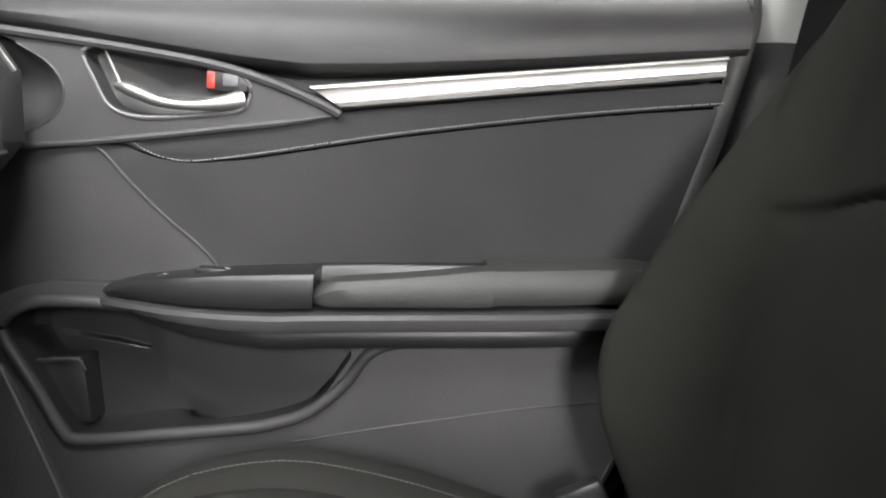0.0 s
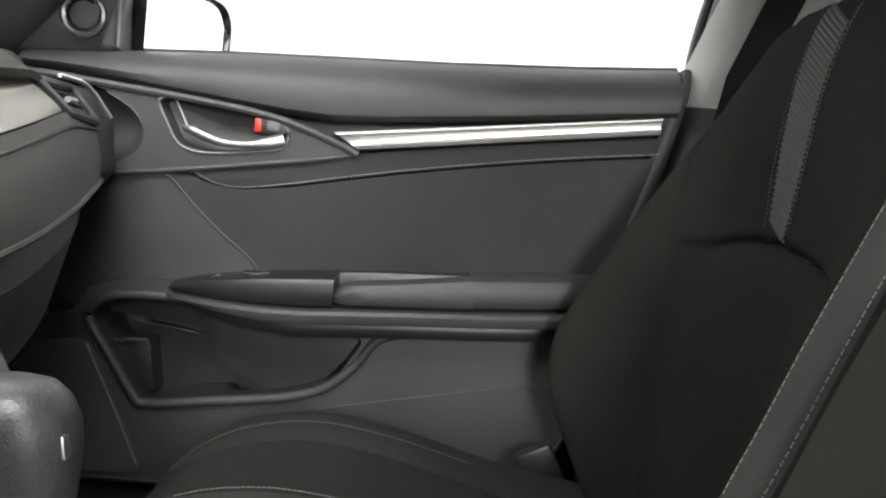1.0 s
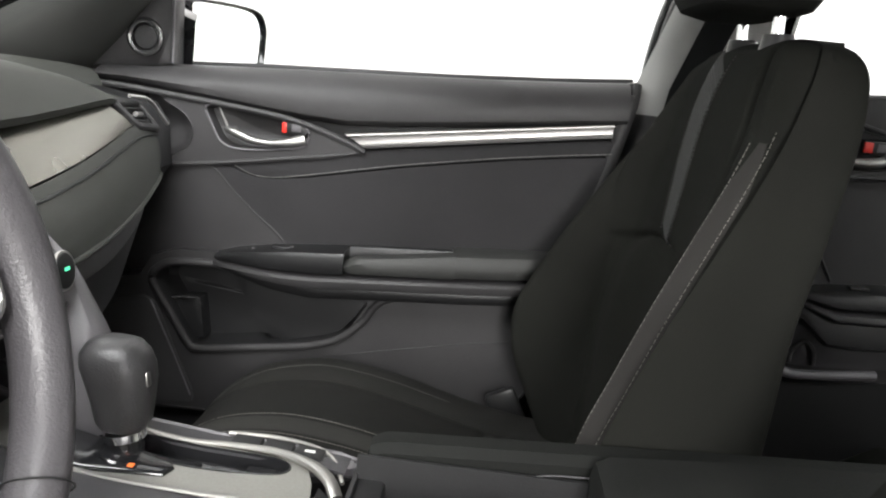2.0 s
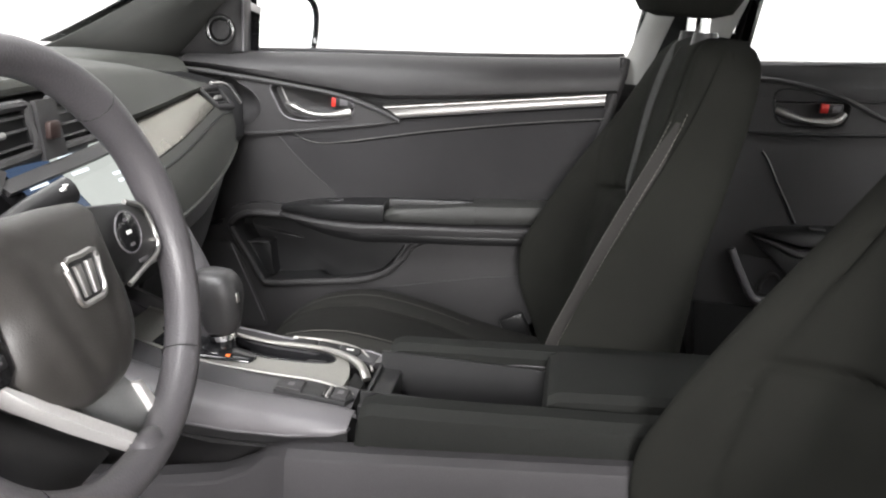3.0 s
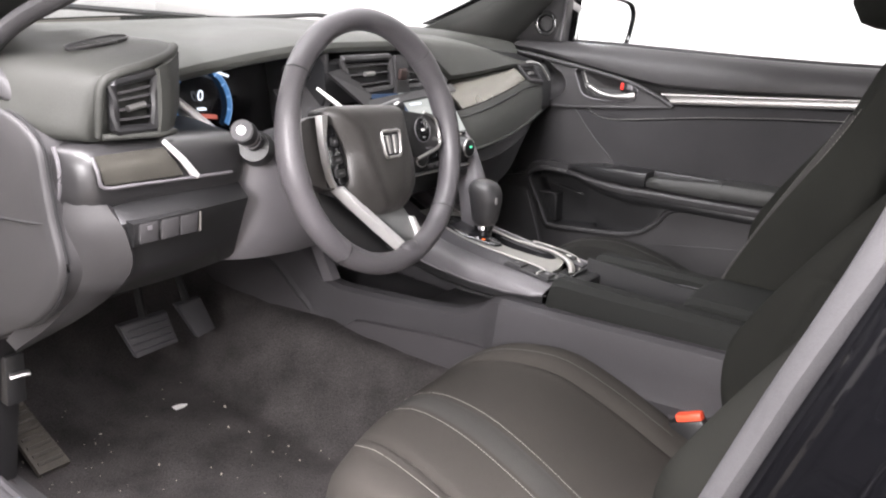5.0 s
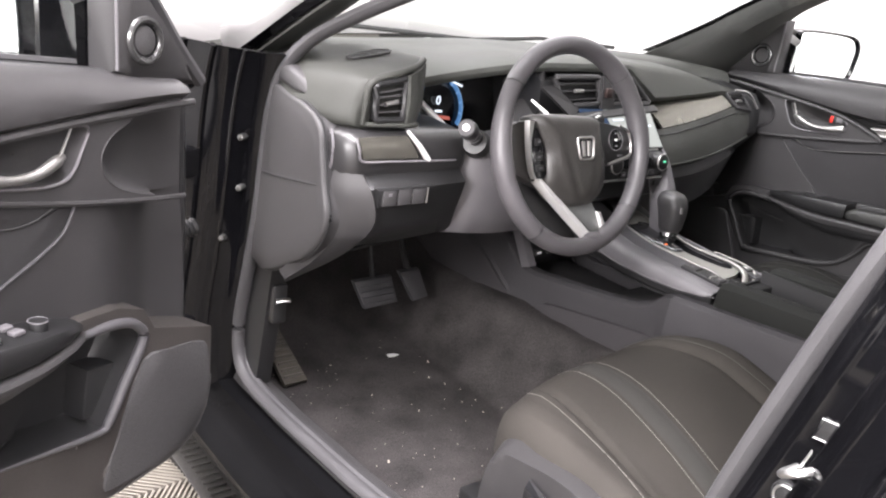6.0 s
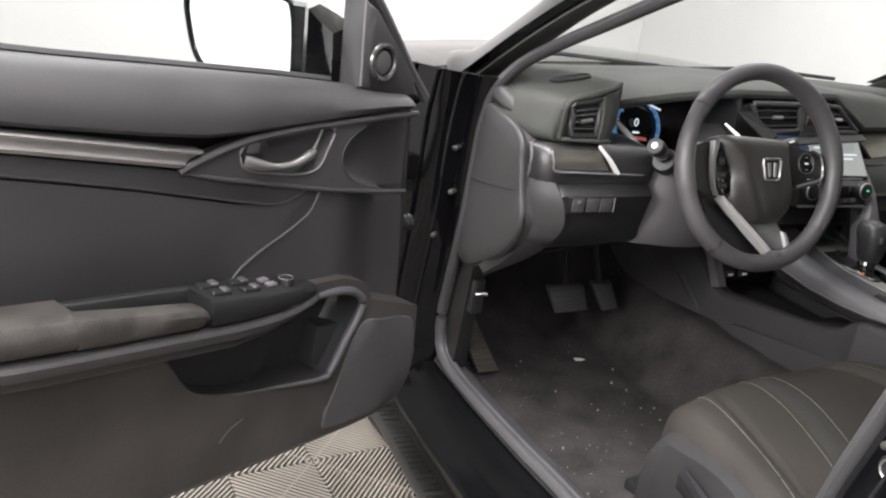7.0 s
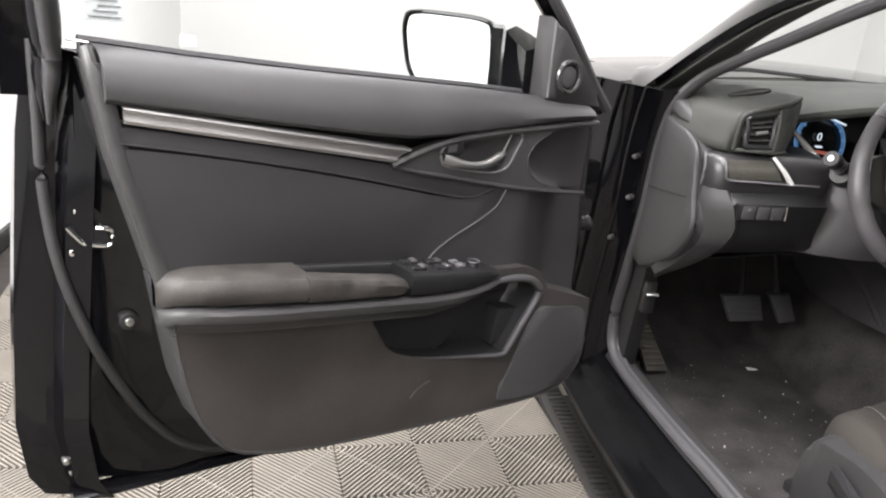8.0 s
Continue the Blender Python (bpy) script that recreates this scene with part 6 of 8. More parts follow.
part("end_vent_chrome", sweep(curve([V(-0.322, 0.54, 0.913), V(-0.318, 0.60, 0.905), V(-0.302, 0.632, 0.868)], 4), 0.003, 6), SILVER, dash)

# middle: two outlets under the brow, screen, climate panel
part("centre_surround", loft([[V(x, y, z) for x, z in ((-0.42, 0.95), (-0.285, 0.95), (-0.262, 0.935), (-0.255, 0.885), (-0.262, 0.868), (-0.42, 0.86))] for y in (-0.245, -0.235, -0.10, 0.0, 0.03)]), DARKPL, dash)
vent("centre_vent", ((-0.255, -0.215, 0.944), (-0.255, -0.085, 0.946), (-0.246, -0.08, 0.893), (-0.246, -0.185, 0.887)), 3, dash)
vent("centre_vent", ((-0.256, -0.045, 0.946), (-0.262, 0.030, 0.944), (-0.252, 0.095, 0.893), (-0.247, -0.04, 0.891)), 3, dash)
part("hazard_plate", sheet([[V(-0.246, -0.08, 0.950), V(-0.246, -0.045, 0.950)], [V(-0.236, -0.082, 0.885), V(-0.236, -0.042, 0.887)]], 0.006), PLASTIC, dash)
part("hazard_button", rbox((-0.234, -0.070, 0.918), (0.008, 0.020, 0.020), 0.003), DARKRED, dash, "dark red hazard button")
part("vent_blade", sheet([[V(-0.243, -0.255, 0.925), V(-0.243, -0.225, 0.93)], [V(-0.225, -0.175, 0.868), V(-0.235, -0.150, 0.885)]], 0.006), PLASTIC, dash)
part("vent_shelf", sheet([[V(-0.236, -0.165, 0.876), V(-0.24, 0.0, 0.886), V(-0.25, 0.11, 0.890)], [V(-0.225, -0.16, 0.866), V(-0.225, 0.0, 0.876), V(-0.235, 0.11, 0.881)]], 0.006), PLASTIC, dash)
part("silver_slash", sweep([V(-0.212, -0.312, 0.908), V(-0.190, -0.298, 0.892), V(-0.165, -0.282, 0.872)], [0.004, 0.006, 0.0065], 8, flat=0.6), BLADE, dash, "satin silver slash")
stk = part("stack_housing", loft([[V(x, y, z) for x, z in ((-0.42, 0.87), (-0.285, 0.87), (-0.232, 0.80), (-0.205, 0.70), (-0.24, 0.68), (-0.42, 0.66))] for y in (-0.145, -0.13, 0.0, 0.10, 0.115)]), DARKPL, dash, "dark centre housing")
SBL, SBR, STL, STR = V(-0.186, -0.128, 0.810), V(-0.183, 0.080, 0.808), V(-0.268, -0.135, 0.886), V(-0.285, 0.125, 0.888)
SN = (SBR - SBL).cross(STL - SBL).normalized()


def scr(u, v, n):
    """A point of the laid-back screen: u across, v up, n out of it."""
    return SBL.lerp(SBR, u).lerp(STL.lerp(STR, u), v) + SN * n


part("screen_glass", ext([(0, 0), (1, 0), (1, 1), (0, 1)], scr, 0.004, -0.016, 0.002), GLOSSBL, stk, "glossy touch screen")
part("screen_picture", ext([(0.34, 0.03), (0.985, 0.03), (0.985, 0.97), (0.34, 0.97)], scr, 0.0048, 0.0040, 0), SCREEN, stk, "lit screen picture, pale with the glare on its glass")
part("screen_side", ext([(0.015, 0.03), (0.33, 0.03), (0.33, 0.97), (0.015, 0.97)], scr, 0.0048, 0.0040, 0), SCREEND, stk, "dark blue lit screen field")
for u0, u1, v in ((0.40, 0.62, 0.80), (0.40, 0.75, 0.70), (0.40, 0.55, 0.60), (0.70, 0.92, 0.45), (0.70, 0.85, 0.36), (0.06, 0.26, 0.75), (0.06, 0.20, 0.60)):
    part("screen_line", ext([(u0, v), (u1, v), (u1, v + 0.035), (u0, v + 0.035)], scr, 0.0054, 0.0049, 0), WHITEG, stk)
part("climate_panel", loft([[V(x, y, z) for x, z in ((-0.24, 0.800), (-0.186, 0.8065), (-0.172, 0.803), (-0.163, 0.795), (-0.158, 0.765), (-0.162, 0.752), (-0.24, 0.748))] for y in (-0.128, -0.12, 0.0, 0.062, 0.068)]), DARKPL, stk, "dark climate panel")
fcl = lambda a, b, d: V(-0.1605 + (0.78 - b) * 0.14 + d, a, b)
part("climate_line", ext([(-0.126, 0.753), (0.066, 0.753), (0.066, 0.7565), (-0.126, 0.7565)], fcl, 0.004, -0.01, 0.001), SILVER, stk, "silver line")
part("climate_edge", sweep([V(-0.184, y, 0.8075) for y in (-0.126, 0.066)], 0.002, 6), SILVER, stk)
for y in (-0.105, 0.045):
    dl = part("climate_dial", disc(fcl, y, 0.789, 0.016, -0.006, 0.0165, 28, 0.003), DARKPL, stk, "black climate dial")
    part("dial_ring", ring(fcl, y, 0.789, 0.013, 0.0165, 0.0018), SILVER, dl)
    if y > 0:
        part("dial_lamp", rbox(fcl(y + 0.001, 0.791, 0.0165), (0.001, 0.007, 0.003), 0), GREENG, dl, "small green lit mark")
for k in range(5):
    part("climate_button", rbox(fcl(-0.075 + 0.024 * k, 0.767, 0.004), (0.006, 0.018, 0.010), 0.002), PLASTIC, stk)
    part("button_mark", rbox(fcl(-0.075 + 0.024 * k, 0.767, 0.0074), (0.001, 0.008, 0.003), 0), GREYPL, stk)
part("climate_display", ext([(-0.075, 0.777), (0.020, 0.777), (0.020, 0.797), (-0.075, 0.797)], fcl, 0.003, -0.01, 0.001), GLOSSBL, stk)
part("lower_button", rbox((-0.155, 0.045, 0.742), (0.008, 0.018, 0.012), 0.003), DARKPL, stk)
# light grey wing down to the console
wing = [(-0.292, 0.132, 0.880, 0.004), (-0.235, 0.112, 0.838, 0.006), (-0.184, 0.094, 0.803, 0.010), (-0.160, 0.086, 0.786, 0.016), (-0.140, 0.084, 0.755, 0.026), (-0.120, 0.082, 0.720, 0.036), (-0.108, 0.082, 0.685, 0.040), (-0.10, 0.082, 0.645, 0.040)]
rows = []
for x, y, z, w in wing:
    rows.append([V(x - 0.06, y + 0.016, z - 0.03), V(x - 0.012, y + 0.008, z - 0.008), V(x - 0.003, y + 0.003, z - 0.001), V(x, y - w * 0.3, z + 0.001), V(x - 0.002, y - w * 0.8, z), V(x - 0.007, y - w, z - 0.004), V(x - 0.04, y - w - 0.002, z - 0.02)])
part("side_wing", sheet([curve(c, 3) for c in zip(*rows)], 0.004), GREYPL, dash, "light grey wing beside the centre stack")

# driver side: gauges under the brow
fg = lambda a, b, d: V(-0.388 + d - (b - 0.87) * 0.25, a, b)
gp = part("gauge_panel", ext([(-0.56, 0.79), (-0.24, 0.79), (-0.24, 0.955), (-0.40, 0.945), (-0.50, 0.93), (-0.56, 0.91)], fg, 0.0, -0.05, 0), GLOSSBL, dash, "black gauge panel")
C = (-0.394, 0.862)
arc = lambda r, a0, a1, n=30: [fg(C[0] + r * math.cos(radians(a0 + (a1 - a0) * k / n)), C[1] + r * math.sin(radians(a0 + (a1 - a0) * k / n)), 0.006) for k in range(n + 1)]
part("gauge_arc", sheet([arc(0.058, -40, 200), arc(0.051, -40, 200)], 0.002), BLUE, gp, "blue lit arc")
part("gauge_edge", sheet([arc(0.0595, -40, 200), arc(0.0588, -40, 200)], 0.002), TICKG, gp)
for k in range(9):
    a = radians(-15 + 22 * k)
    part("gauge_tick", sheet([[fg(C[0] + r * math.cos(a + s), C[1] + r * math.sin(a + s), 0.009) for s in (-0.02, 0.02)] for r in (0.049, 0.055)], 0.001), TICKG, gp)
part("gauge_red_text", ext([(-0.400, 0.838), (-0.368, 0.835), (-0.368, 0.841), (-0.400, 0.844)], fg, 0.007, 0.0, 0), REDG, gp, "red lit line")
part("gauge_unit", ext([(-0.400, 0.850), (-0.387, 0.850), (-0.387, 0.853), (-0.400, 0.853)], fg, 0.007, 0.0, 0), WHITEG, gp)
txt = bpy.data.curves.new("speed_digit", "FONT")
txt.body, txt.size, txt.align_x, txt.align_y, txt.extrude = "0", 0.024, "CENTER", "CENTER", 0.0005
dg = new("speed_digit", txt)
txt.materials.append(WHITEG)
dg.parent = gp
dg.matrix_basis = Matrix.Translation(fg(-0.396, 0.872, 0.008)) @ Matrix(((0, 0, 1, 0), (1, 0, 0, 0), (0, 1, 0, 0), (0, 0, 0, 1)))
dg["label"] = "lit digit 0"
part("gauge_lamp", sweep([fg(-0.395, 0.915, 0.02), fg(-0.375, 0.912, 0.02), fg(-0.345, 0.902, 0.02)], 0.0022, 6), WHITEG, gp)
part("gauge_slash", sweep([V(-0.330, -0.495, 0.892), V(-0.265, -0.451, 0.835)], [0.0055, 0.0075], 8), BLADE, dash, "satin silver slash")
part("binnacle_floor", sheet([[V(-0.40, y, 0.80) for y in (-0.56, -0.24)], [V(-0.24, y, 0.812) for y in (-0.56, -0.24)], [V(-0.20, y, 0.795) for y in (-0.56, -0.24)]], 0.006), PLASTIC, dash)
part("binnacle_side", sheet([[V(-0.40, -0.245, 0.80), V(-0.25, -0.235, 0.80)], [V(-0.40, -0.245, 0.955), V(-0.262, -0.243, 0.955)]], 0.006), PLASTIC, dash)
part("binnacle_shelf", sheet([[V(-0.32, -0.30, 0.885), V(-0.30, -0.235, 0.89)], [V(-0.25, -0.31, 0.83), V(-0.23, -0.235, 0.84)]], 0.004), PLASTIC, dash)

# driver's left outlet box
def smooth_loft(rings, nr=4, nl=4, cap=True):
    """A skin over a few closed rings, rounded along and across."""
    rows = [curve(r, nr, True) for r in rings]
    cols = [curve([r[k] for r in rows], nl) for k in range(len(rows[0]))]
    return loft([[c[i] for c in cols] for i in range(len(cols[0]))], cap=cap)


box = [[V(x, y, z) for y, z in ((-0.745, 0.87), (-0.742, 0.905), (-0.722, 0.938), (-0.68, 0.953), (-0.62, 0.960), (-0.56, 0.966), (-0.515, 0.960), (-0.530, 0.91), (-0.545, 0.866), (-0.66, 0.858))] for x in (-0.44, -0.36)]
box += [[V(-0.29, y, z) for y, z in ((-0.740, 0.868), (-0.737, 0.907), (-0.718, 0.940), (-0.68, 0.957), (-0.62, 0.965), (-0.56, 0.971), (-0.525, 0.963), (-0.545, 0.91), (-0.555, 0.868), (-0.66, 0.862))],
        [V(-0.235, y, z) for y, z in ((-0.728, 0.868), (-0.725, 0.905), (-0.708, 0.937), (-0.676, 0.953), (-0.62, 0.963), (-0.57, 0.970), (-0.555, 0.960), (-0.570, 0.91), (-0.580, 0.870), (-0.67, 0.864))],
        [V(-0.200, y, z) for y, z in ((-0.702, 0.870), (-0.700, 0.904), (-0.692, 0.932), (-0.670, 0.946), (-0.63, 0.955), (-0.598, 0.960), (-0.590, 0.950), (-0.594, 0.91), (-0.598, 0.874), (-0.67, 0.867))]]
part("left_vent_box", smooth_loft(box), SOFT, dash, "soft grey outlet housing", 70)
vent("left_vent", ((-0.190, -0.675, 0.935), (-0.192, -0.617, 0.945), (-0.186, -0.620, 0.880), (-0.186, -0.674, 0.880)), 4, dash, DARKPL, 0)
frame_l = [V(-0.196, -0.690, 0.872), V(-0.193, -0.690, 0.905), V(-0.192, -0.686, 0.934), V(-0.192, -0.665, 0.946), V(-0.195, -0.63, 0.953), V(-0.212, -0.585, 0.961), V(-0.25, -0.545, 0.967)]
part("vent_brow", sweep(curve(frame_l, 5), [0.004 + 0.0022 * min(1.0, k / 12) for k in range(31)], 10), SOFT, dash)
part("vent_cheek", sheet([curve(r, 4) for r in ([V(-0.190, -0.617, 0.950), V(-0.204, -0.590, 0.957), V(-0.245, -0.548, 0.963)], [V(-0.184, -0.618, 0.925), V(-0.195, -0.594, 0.928), V(-0.228, -0.560, 0.930)], [V(-0.182, -0.619, 0.90), V(-0.190, -0.600, 0.90), V(-0.212, -0.572, 0.90)], [V(-0.184, -0.620, 0.876), V(-0.188, -0.606, 0.876), V(-0.202, -0.588, 0.876)])], 0.006), SOFT, dash)
part("vent_lower_edge", sweep(curve([V(-0.190, -0.688, 0.873), V(-0.183, -0.65, 0.873), V(-0.182, -0.61, 0.872), V(-0.195, -0.585, 0.871)], 4), 0.004, 8), SOFT, dash)
part("vent_wheel", rbox((-0.189, -0.601, 0.925), (0.008, 0.007, 0.022), 0.002), DARKPL, dash)
slot = [(q.x, q.y) for q in curve([(-0.296, -0.668, 0), (-0.276, -0.664, 0), (-0.282, -0.612, 0), (-0.300, -0.578, 0), (-0.318, -0.588, 0), (-0.312, -0.63, 0)], 3, True)]
on_box = lambda a, b, d: V(a, b, d + 0.13 * (b + 0.62))
# flat black patch paints the shade of the slot
part("demist_slot", ext(slot, on_box, 0.9680, 0.955, 0.001), SHADEBLK, dash, "demister slot, its shade a black patch")
part("demist_rim", sweep([on_box(a, b, 0.9685) for a, b in slot], 0.0016, 6, True), PLASTIC, dash, "thin rim round the demister slot")
for t in (0.25, 0.5, 0.75):
    part("demist_fin", sweep([on_box(-0.305 + 0.010 * (1 - t), -0.585 - 0.078 * t, 0.9675), on_box(-0.279 + 0.002 * t, -0.590 - 0.070 * t, 0.9675)], 0.0014, 6), PLASTIC, dash)
# rounded end and dark band under the outlet
rings = []
for y, k in ((-0.739, 0.25), (-0.737, 0.55), (-0.731, 0.80), (-0.721, 0.94), (-0.704, 1.0), (-0.66, 1.0), (-0.60, 1.0), (-0.52, 1.0), (-0.495, 0.96), (-0.488, 0.8)):
    c = V(-0.235, y, 0.822)
    bow = 0.05 * max(0.0, (-0.70 - y) / 0.07) ** 2
    rings.append([c + V(-bow, 0, 0) + (V(x, y, z) - c) * k for x, z in ((-0.34, 0.86), (-0.22, 0.864), (-0.185, 0.860), (-0.170, 0.845), (-0.166, 0.822), (-0.169, 0.799), (-0.182, 0.786), (-0.22, 0.780), (-0.34, 0.784))])
PODPL = mat("pod_black", (0.021, 0.0205, 0.021), 0.36, grain=0.2, scale=900, vary=0.1)
part("left_pod", smooth_loft(rings, 2, 3), PODPL, dash, "dark pod under the outlet", 70)
part("pod_band", sheet([curve([V(-0.1705, -0.712, 0.8575), V(-0.168, -0.66, 0.859), V(-0.168, -0.622, 0.859)], 4), curve([V(-0.1625, -0.710, 0.842), V(-0.160, -0.66, 0.842), V(-0.160, -0.61, 0.841)], 4), curve([V(-0.1625, -0.705, 0.824), V(-0.160, -0.66, 0.824), V(-0.160, -0.598, 0.823)], 4)], 0.004), BRONZE, dash, "brushed dark pod band")
part("pod_slash", sweep([V(-0.170, -0.620, 0.866), V(-0.162, -0.598, 0.842), V(-0.163, -0.577, 0.818)], [0.003, 0.0045, 0.0055], 8), BLADE, dash, "satin silver slash")
# pod rim and nose seam in pale grey: their highlights painted on
part("pod_edge", sweep(curve([V(-0.168, -0.716, 0.857), V(-0.161, -0.714, 0.840), V(-0.160, -0.707, 0.822), V(-0.160, -0.66, 0.820), V(-0.160, -0.595, 0.818), V(-0.161, -0.52, 0.816)], 4), 0.0022, 6), GREYPL, dash, "rim of the pod band, its highlight in the pale colour")
part("pod_end_seam", sweep(curve([V(-0.214, -0.735, 0.862), V(-0.203, -0.736, 0.842), V(-0.203, -0.736, 0.815), V(-0.214, -0.733, 0.788)], 4), 0.0026, 6), GREYPL, dash)
# side cap, knee panel with three switches, lower cover
cap = curve([(-0.40, 0.895, 0), (-0.33, 0.893, 0), (-0.265, 0.884, 0), (-0.225, 0.862, 0), (-0.212, 0.82, 0), (-0.20, 0.775, 0), (-0.185, 0.72, 0), (-0.215, 0.665, 0), (-0.28, 0.615, 0), (-0.40, 0.56, 0), (-0.46, 0.62, 0), (-0.45, 0.80, 0)], 5, True)
cm = V(-0.33, 0.73, 0)
part("side_cap", loft([[V(q.x, -w, q.y) for q in (cm.lerp(p, k) for p in cap)] for k, w in ((1.0, 0.690), (1.0, 0.742), (0.996, 0.7465), (0.985, 0.7495), (0.965, 0.7510), (0.8, 0.7525), (0.5, 0.7535), (0.02, 0.7535))]), PLASTIC, dash, "grey dash side cap", 50)
part("cap_groove", sweep([V(q.x, -0.7415, q.y) for q in (cm.lerp(p, 1.006) for p in cap)], 0.0024, 6, True), DARKPL, dash, "dark joint round the side cap")
part("cap_seam", sweep(curve([V(-0.43, -0.7518, 0.742), V(-0.374, -0.7530, 0.747), V(-0.30, -0.7530, 0.758), V(-0.245, -0.7523, 0.767), V(-0.214, -0.7498, 0.773), V(-0.202, -0.745, 0.776)], 4), 0.0020, 6), DARKPL, dash)
uc = curve([(-0.44, 0.88, 0), (-0.44, 0.92, 0), (-0.40, 0.942, 0), (-0.34, 0.935, 0), (-0.30, 0.92, 0), (-0.28, 0.902, 0), (-0.29, 0.896, 0), (-0.34, 0.898, 0), (-0.40, 0.902, 0)], 4, True)
cm = V(-0.36, 0.915, 0)
part("upper_cap", loft([[V(q.x, -w, q.y) for q in (cm.lerp(p, k) for p in uc)] for k, w in ((1.0, 0.690), (1.0, 0.722), (0.95, 0.733), (0.8, 0.741), (0.5, 0.746), (0.02, 0.747))]), PLASTIC, dash, "", 70)
knee = span([[V(-0.20, -0.722, 0.80), V(-0.180, -0.70, 0.80), V(-0.175, -0.62, 0.80), V(-0.175, -0.50, 0.80)],
             [V(-0.19, -0.722, 0.765), V(-0.150, -0.69, 0.778), V(-0.142, -0.61, 0.780), V(-0.150, -0.50, 0.780)],
             [V(-0.235, -0.722, 0.69), V(-0.165, -0.675, 0.715), V(-0.158, -0.60, 0.715), V(-0.17, -0.50, 0.715)],
             [V(-0.29, -0.725, 0.625), V(-0.225, -0.66, 0.655), V(-0.20, -0.58, 0.668), V(-0.20, -0.48, 0.675)],
             [V(-0.34, -0.725, 0.600), V(-0.30, -0.66, 0.630), V(-0.28, -0.58, 0.645), V(-0.28, -0.48, 0.655)]])
part("knee_panel", sheet(knee, 0.006), DARKPL, dash, "dark knee panel")
ke = [curve(c, 4) for c in ([V(-0.20, -0.734, 0.80), V(-0.205, -0.738, 0.76), V(-0.235, -0.742, 0.70), V(-0.28, -0.748, 0.63), V(-0.32, -0.752, 0.585)],
                            [V(-0.178, -0.722, 0.80), V(-0.172, -0.722, 0.76), V(-0.190, -0.722, 0.70), V(-0.245, -0.73, 0.63), V(-0.305, -0.748, 0.575)],
                            [V(-0.165, -0.702, 0.80), V(-0.146, -0.690, 0.765), V(-0.158, -0.678, 0.71), V(-0.225, -0.695, 0.64), V(-0.315, -0.742, 0.565)],
                            [V(-0.175, -0.690, 0.80), V(-0.155, -0.680, 0.76), V(-0.170, -0.668, 0.705), V(-0.235, -0.685, 0.635), V(-0.325, -0.735, 0.56)])]
part("knee_edge", sheet(ke, 0.005), PLASTIC, dash, "grey knee panel edge")
fk = lambda a, b, d: V(-0.150 + d + (b - 0.765) * 0.2, a, b)
part("switch_bank", ext([(-0.682, 0.748), (-0.588, 0.752), (-0.592, 0.783), (-0.687, 0.781)], fk, 0.010, -0.01, 0.003), DARKPL, dash, "row of three dash switches")
for y in (-0.665, -0.635, -0.607):
    part("dash_switch", rbox(fk(y, 0.766, 0.011), (0.005, 0.026, 0.026), 0.002), PLASTIC, dash)
part("switch_mark", rbox(fk(-0.666, 0.773, 0.0142), (0.001, 0.006, 0.005), 0), GREYPL, dash)
part("switch_edge", sweep([fk(-0.592, 0.780, 0.012), fk(-0.588, 0.753, 0.012)], 0.0018, 6), SILVER, dash)
# column panel in a paler grey: light from above put into its colour
colp = span([[V(-0.21, -0.50, 0.835), V(-0.165, -0.45, 0.840), V(-0.150, -0.37, 0.842), V(-0.165, -0.29, 0.835), V(-0.20, -0.235, 0.82)],
             [V(-0.20, -0.50, 0.79), V(-0.155, -0.45, 0.785), V(-0.14, -0.37, 0.78), V(-0.155, -0.28, 0.78), V(-0.19, -0.20, 0.78)],
             [V(-0.185, -0.50, 0.72), V(-0.16, -0.45, 0.715), V(-0.15, -0.36, 0.71), V(-0.165, -0.26, 0.71), V(-0.20, -0.17, 0.71)],
             [V(-0.205, -0.50, 0.672), V(-0.19, -0.45, 0.668), V(-0.185, -0.36, 0.662), V(-0.20, -0.26, 0.66), V(-0.23, -0.15, 0.66)],
             [V(-0.28, -0.50, 0.650), V(-0.27, -0.45, 0.645), V(-0.27, -0.36, 0.642), V(-0.28, -0.26, 0.64), V(-0.30, -0.15, 0.64)]])
part("column_panel", sheet(colp, 0.006), GREYPL, dash, "grey panel below the column, light from above in its colour")
part("under_cover", sheet([[V(-0.29, -0.70, 0.615), V(-0.27, -0.5, 0.645), V(-0.27, -0.14, 0.638)], [V(-0.55, -0.70, 0.56), V(-0.55, -0.5, 0.57), V(-0.55, -0.14, 0.57)]], 0.004), DARKPL, dash)
part("kick_panel", ext([(-0.48, 0.30), (-0.42, 0.30), (-0.40, 0.58), (-0.42, 0.62), (-0.95, 0.64), (-0.95, 0.34), (-0.6, 0.28)], xz(1), 0.70, 0.735, 0.006), DARKPL, dash)
# kick panel and its bonnet lever
part("kick_panel", ext([(-0.48, 0.30), (-0.42, 0.30), (-0.375, 0.58), (-0.42, 0.62), (-0.80, 0.60), (-0.80, 0.34), (-0.6, 0.28)], xz(-1), 0.70, 0.735, 0.006), DARKPL, dash)
part("bonnet_bracket", rbox((-0.40, -0.715, 0.49), (0.05, 0.03, 0.08), 0.006), DARKPL, dash)
part("bonnet_lever", sweep([V(-0.372, -0.725, 0.50), V(-0.366, -0.712, 0.503), V(-0.364, -0.702, 0.502)], 0.007, 8, flat=0.5), SILVER, dash, "pale bonnet lever")


# ---- steering wheel and column ----
WC = V(-0.042, -0.362, 0.862)
LEANW = radians(17.5)
WUP, WN = V(-math.sin(LEANW), 0, math.cos(LEANW)), V(math.cos(LEANW), 0, math.sin(LEANW))


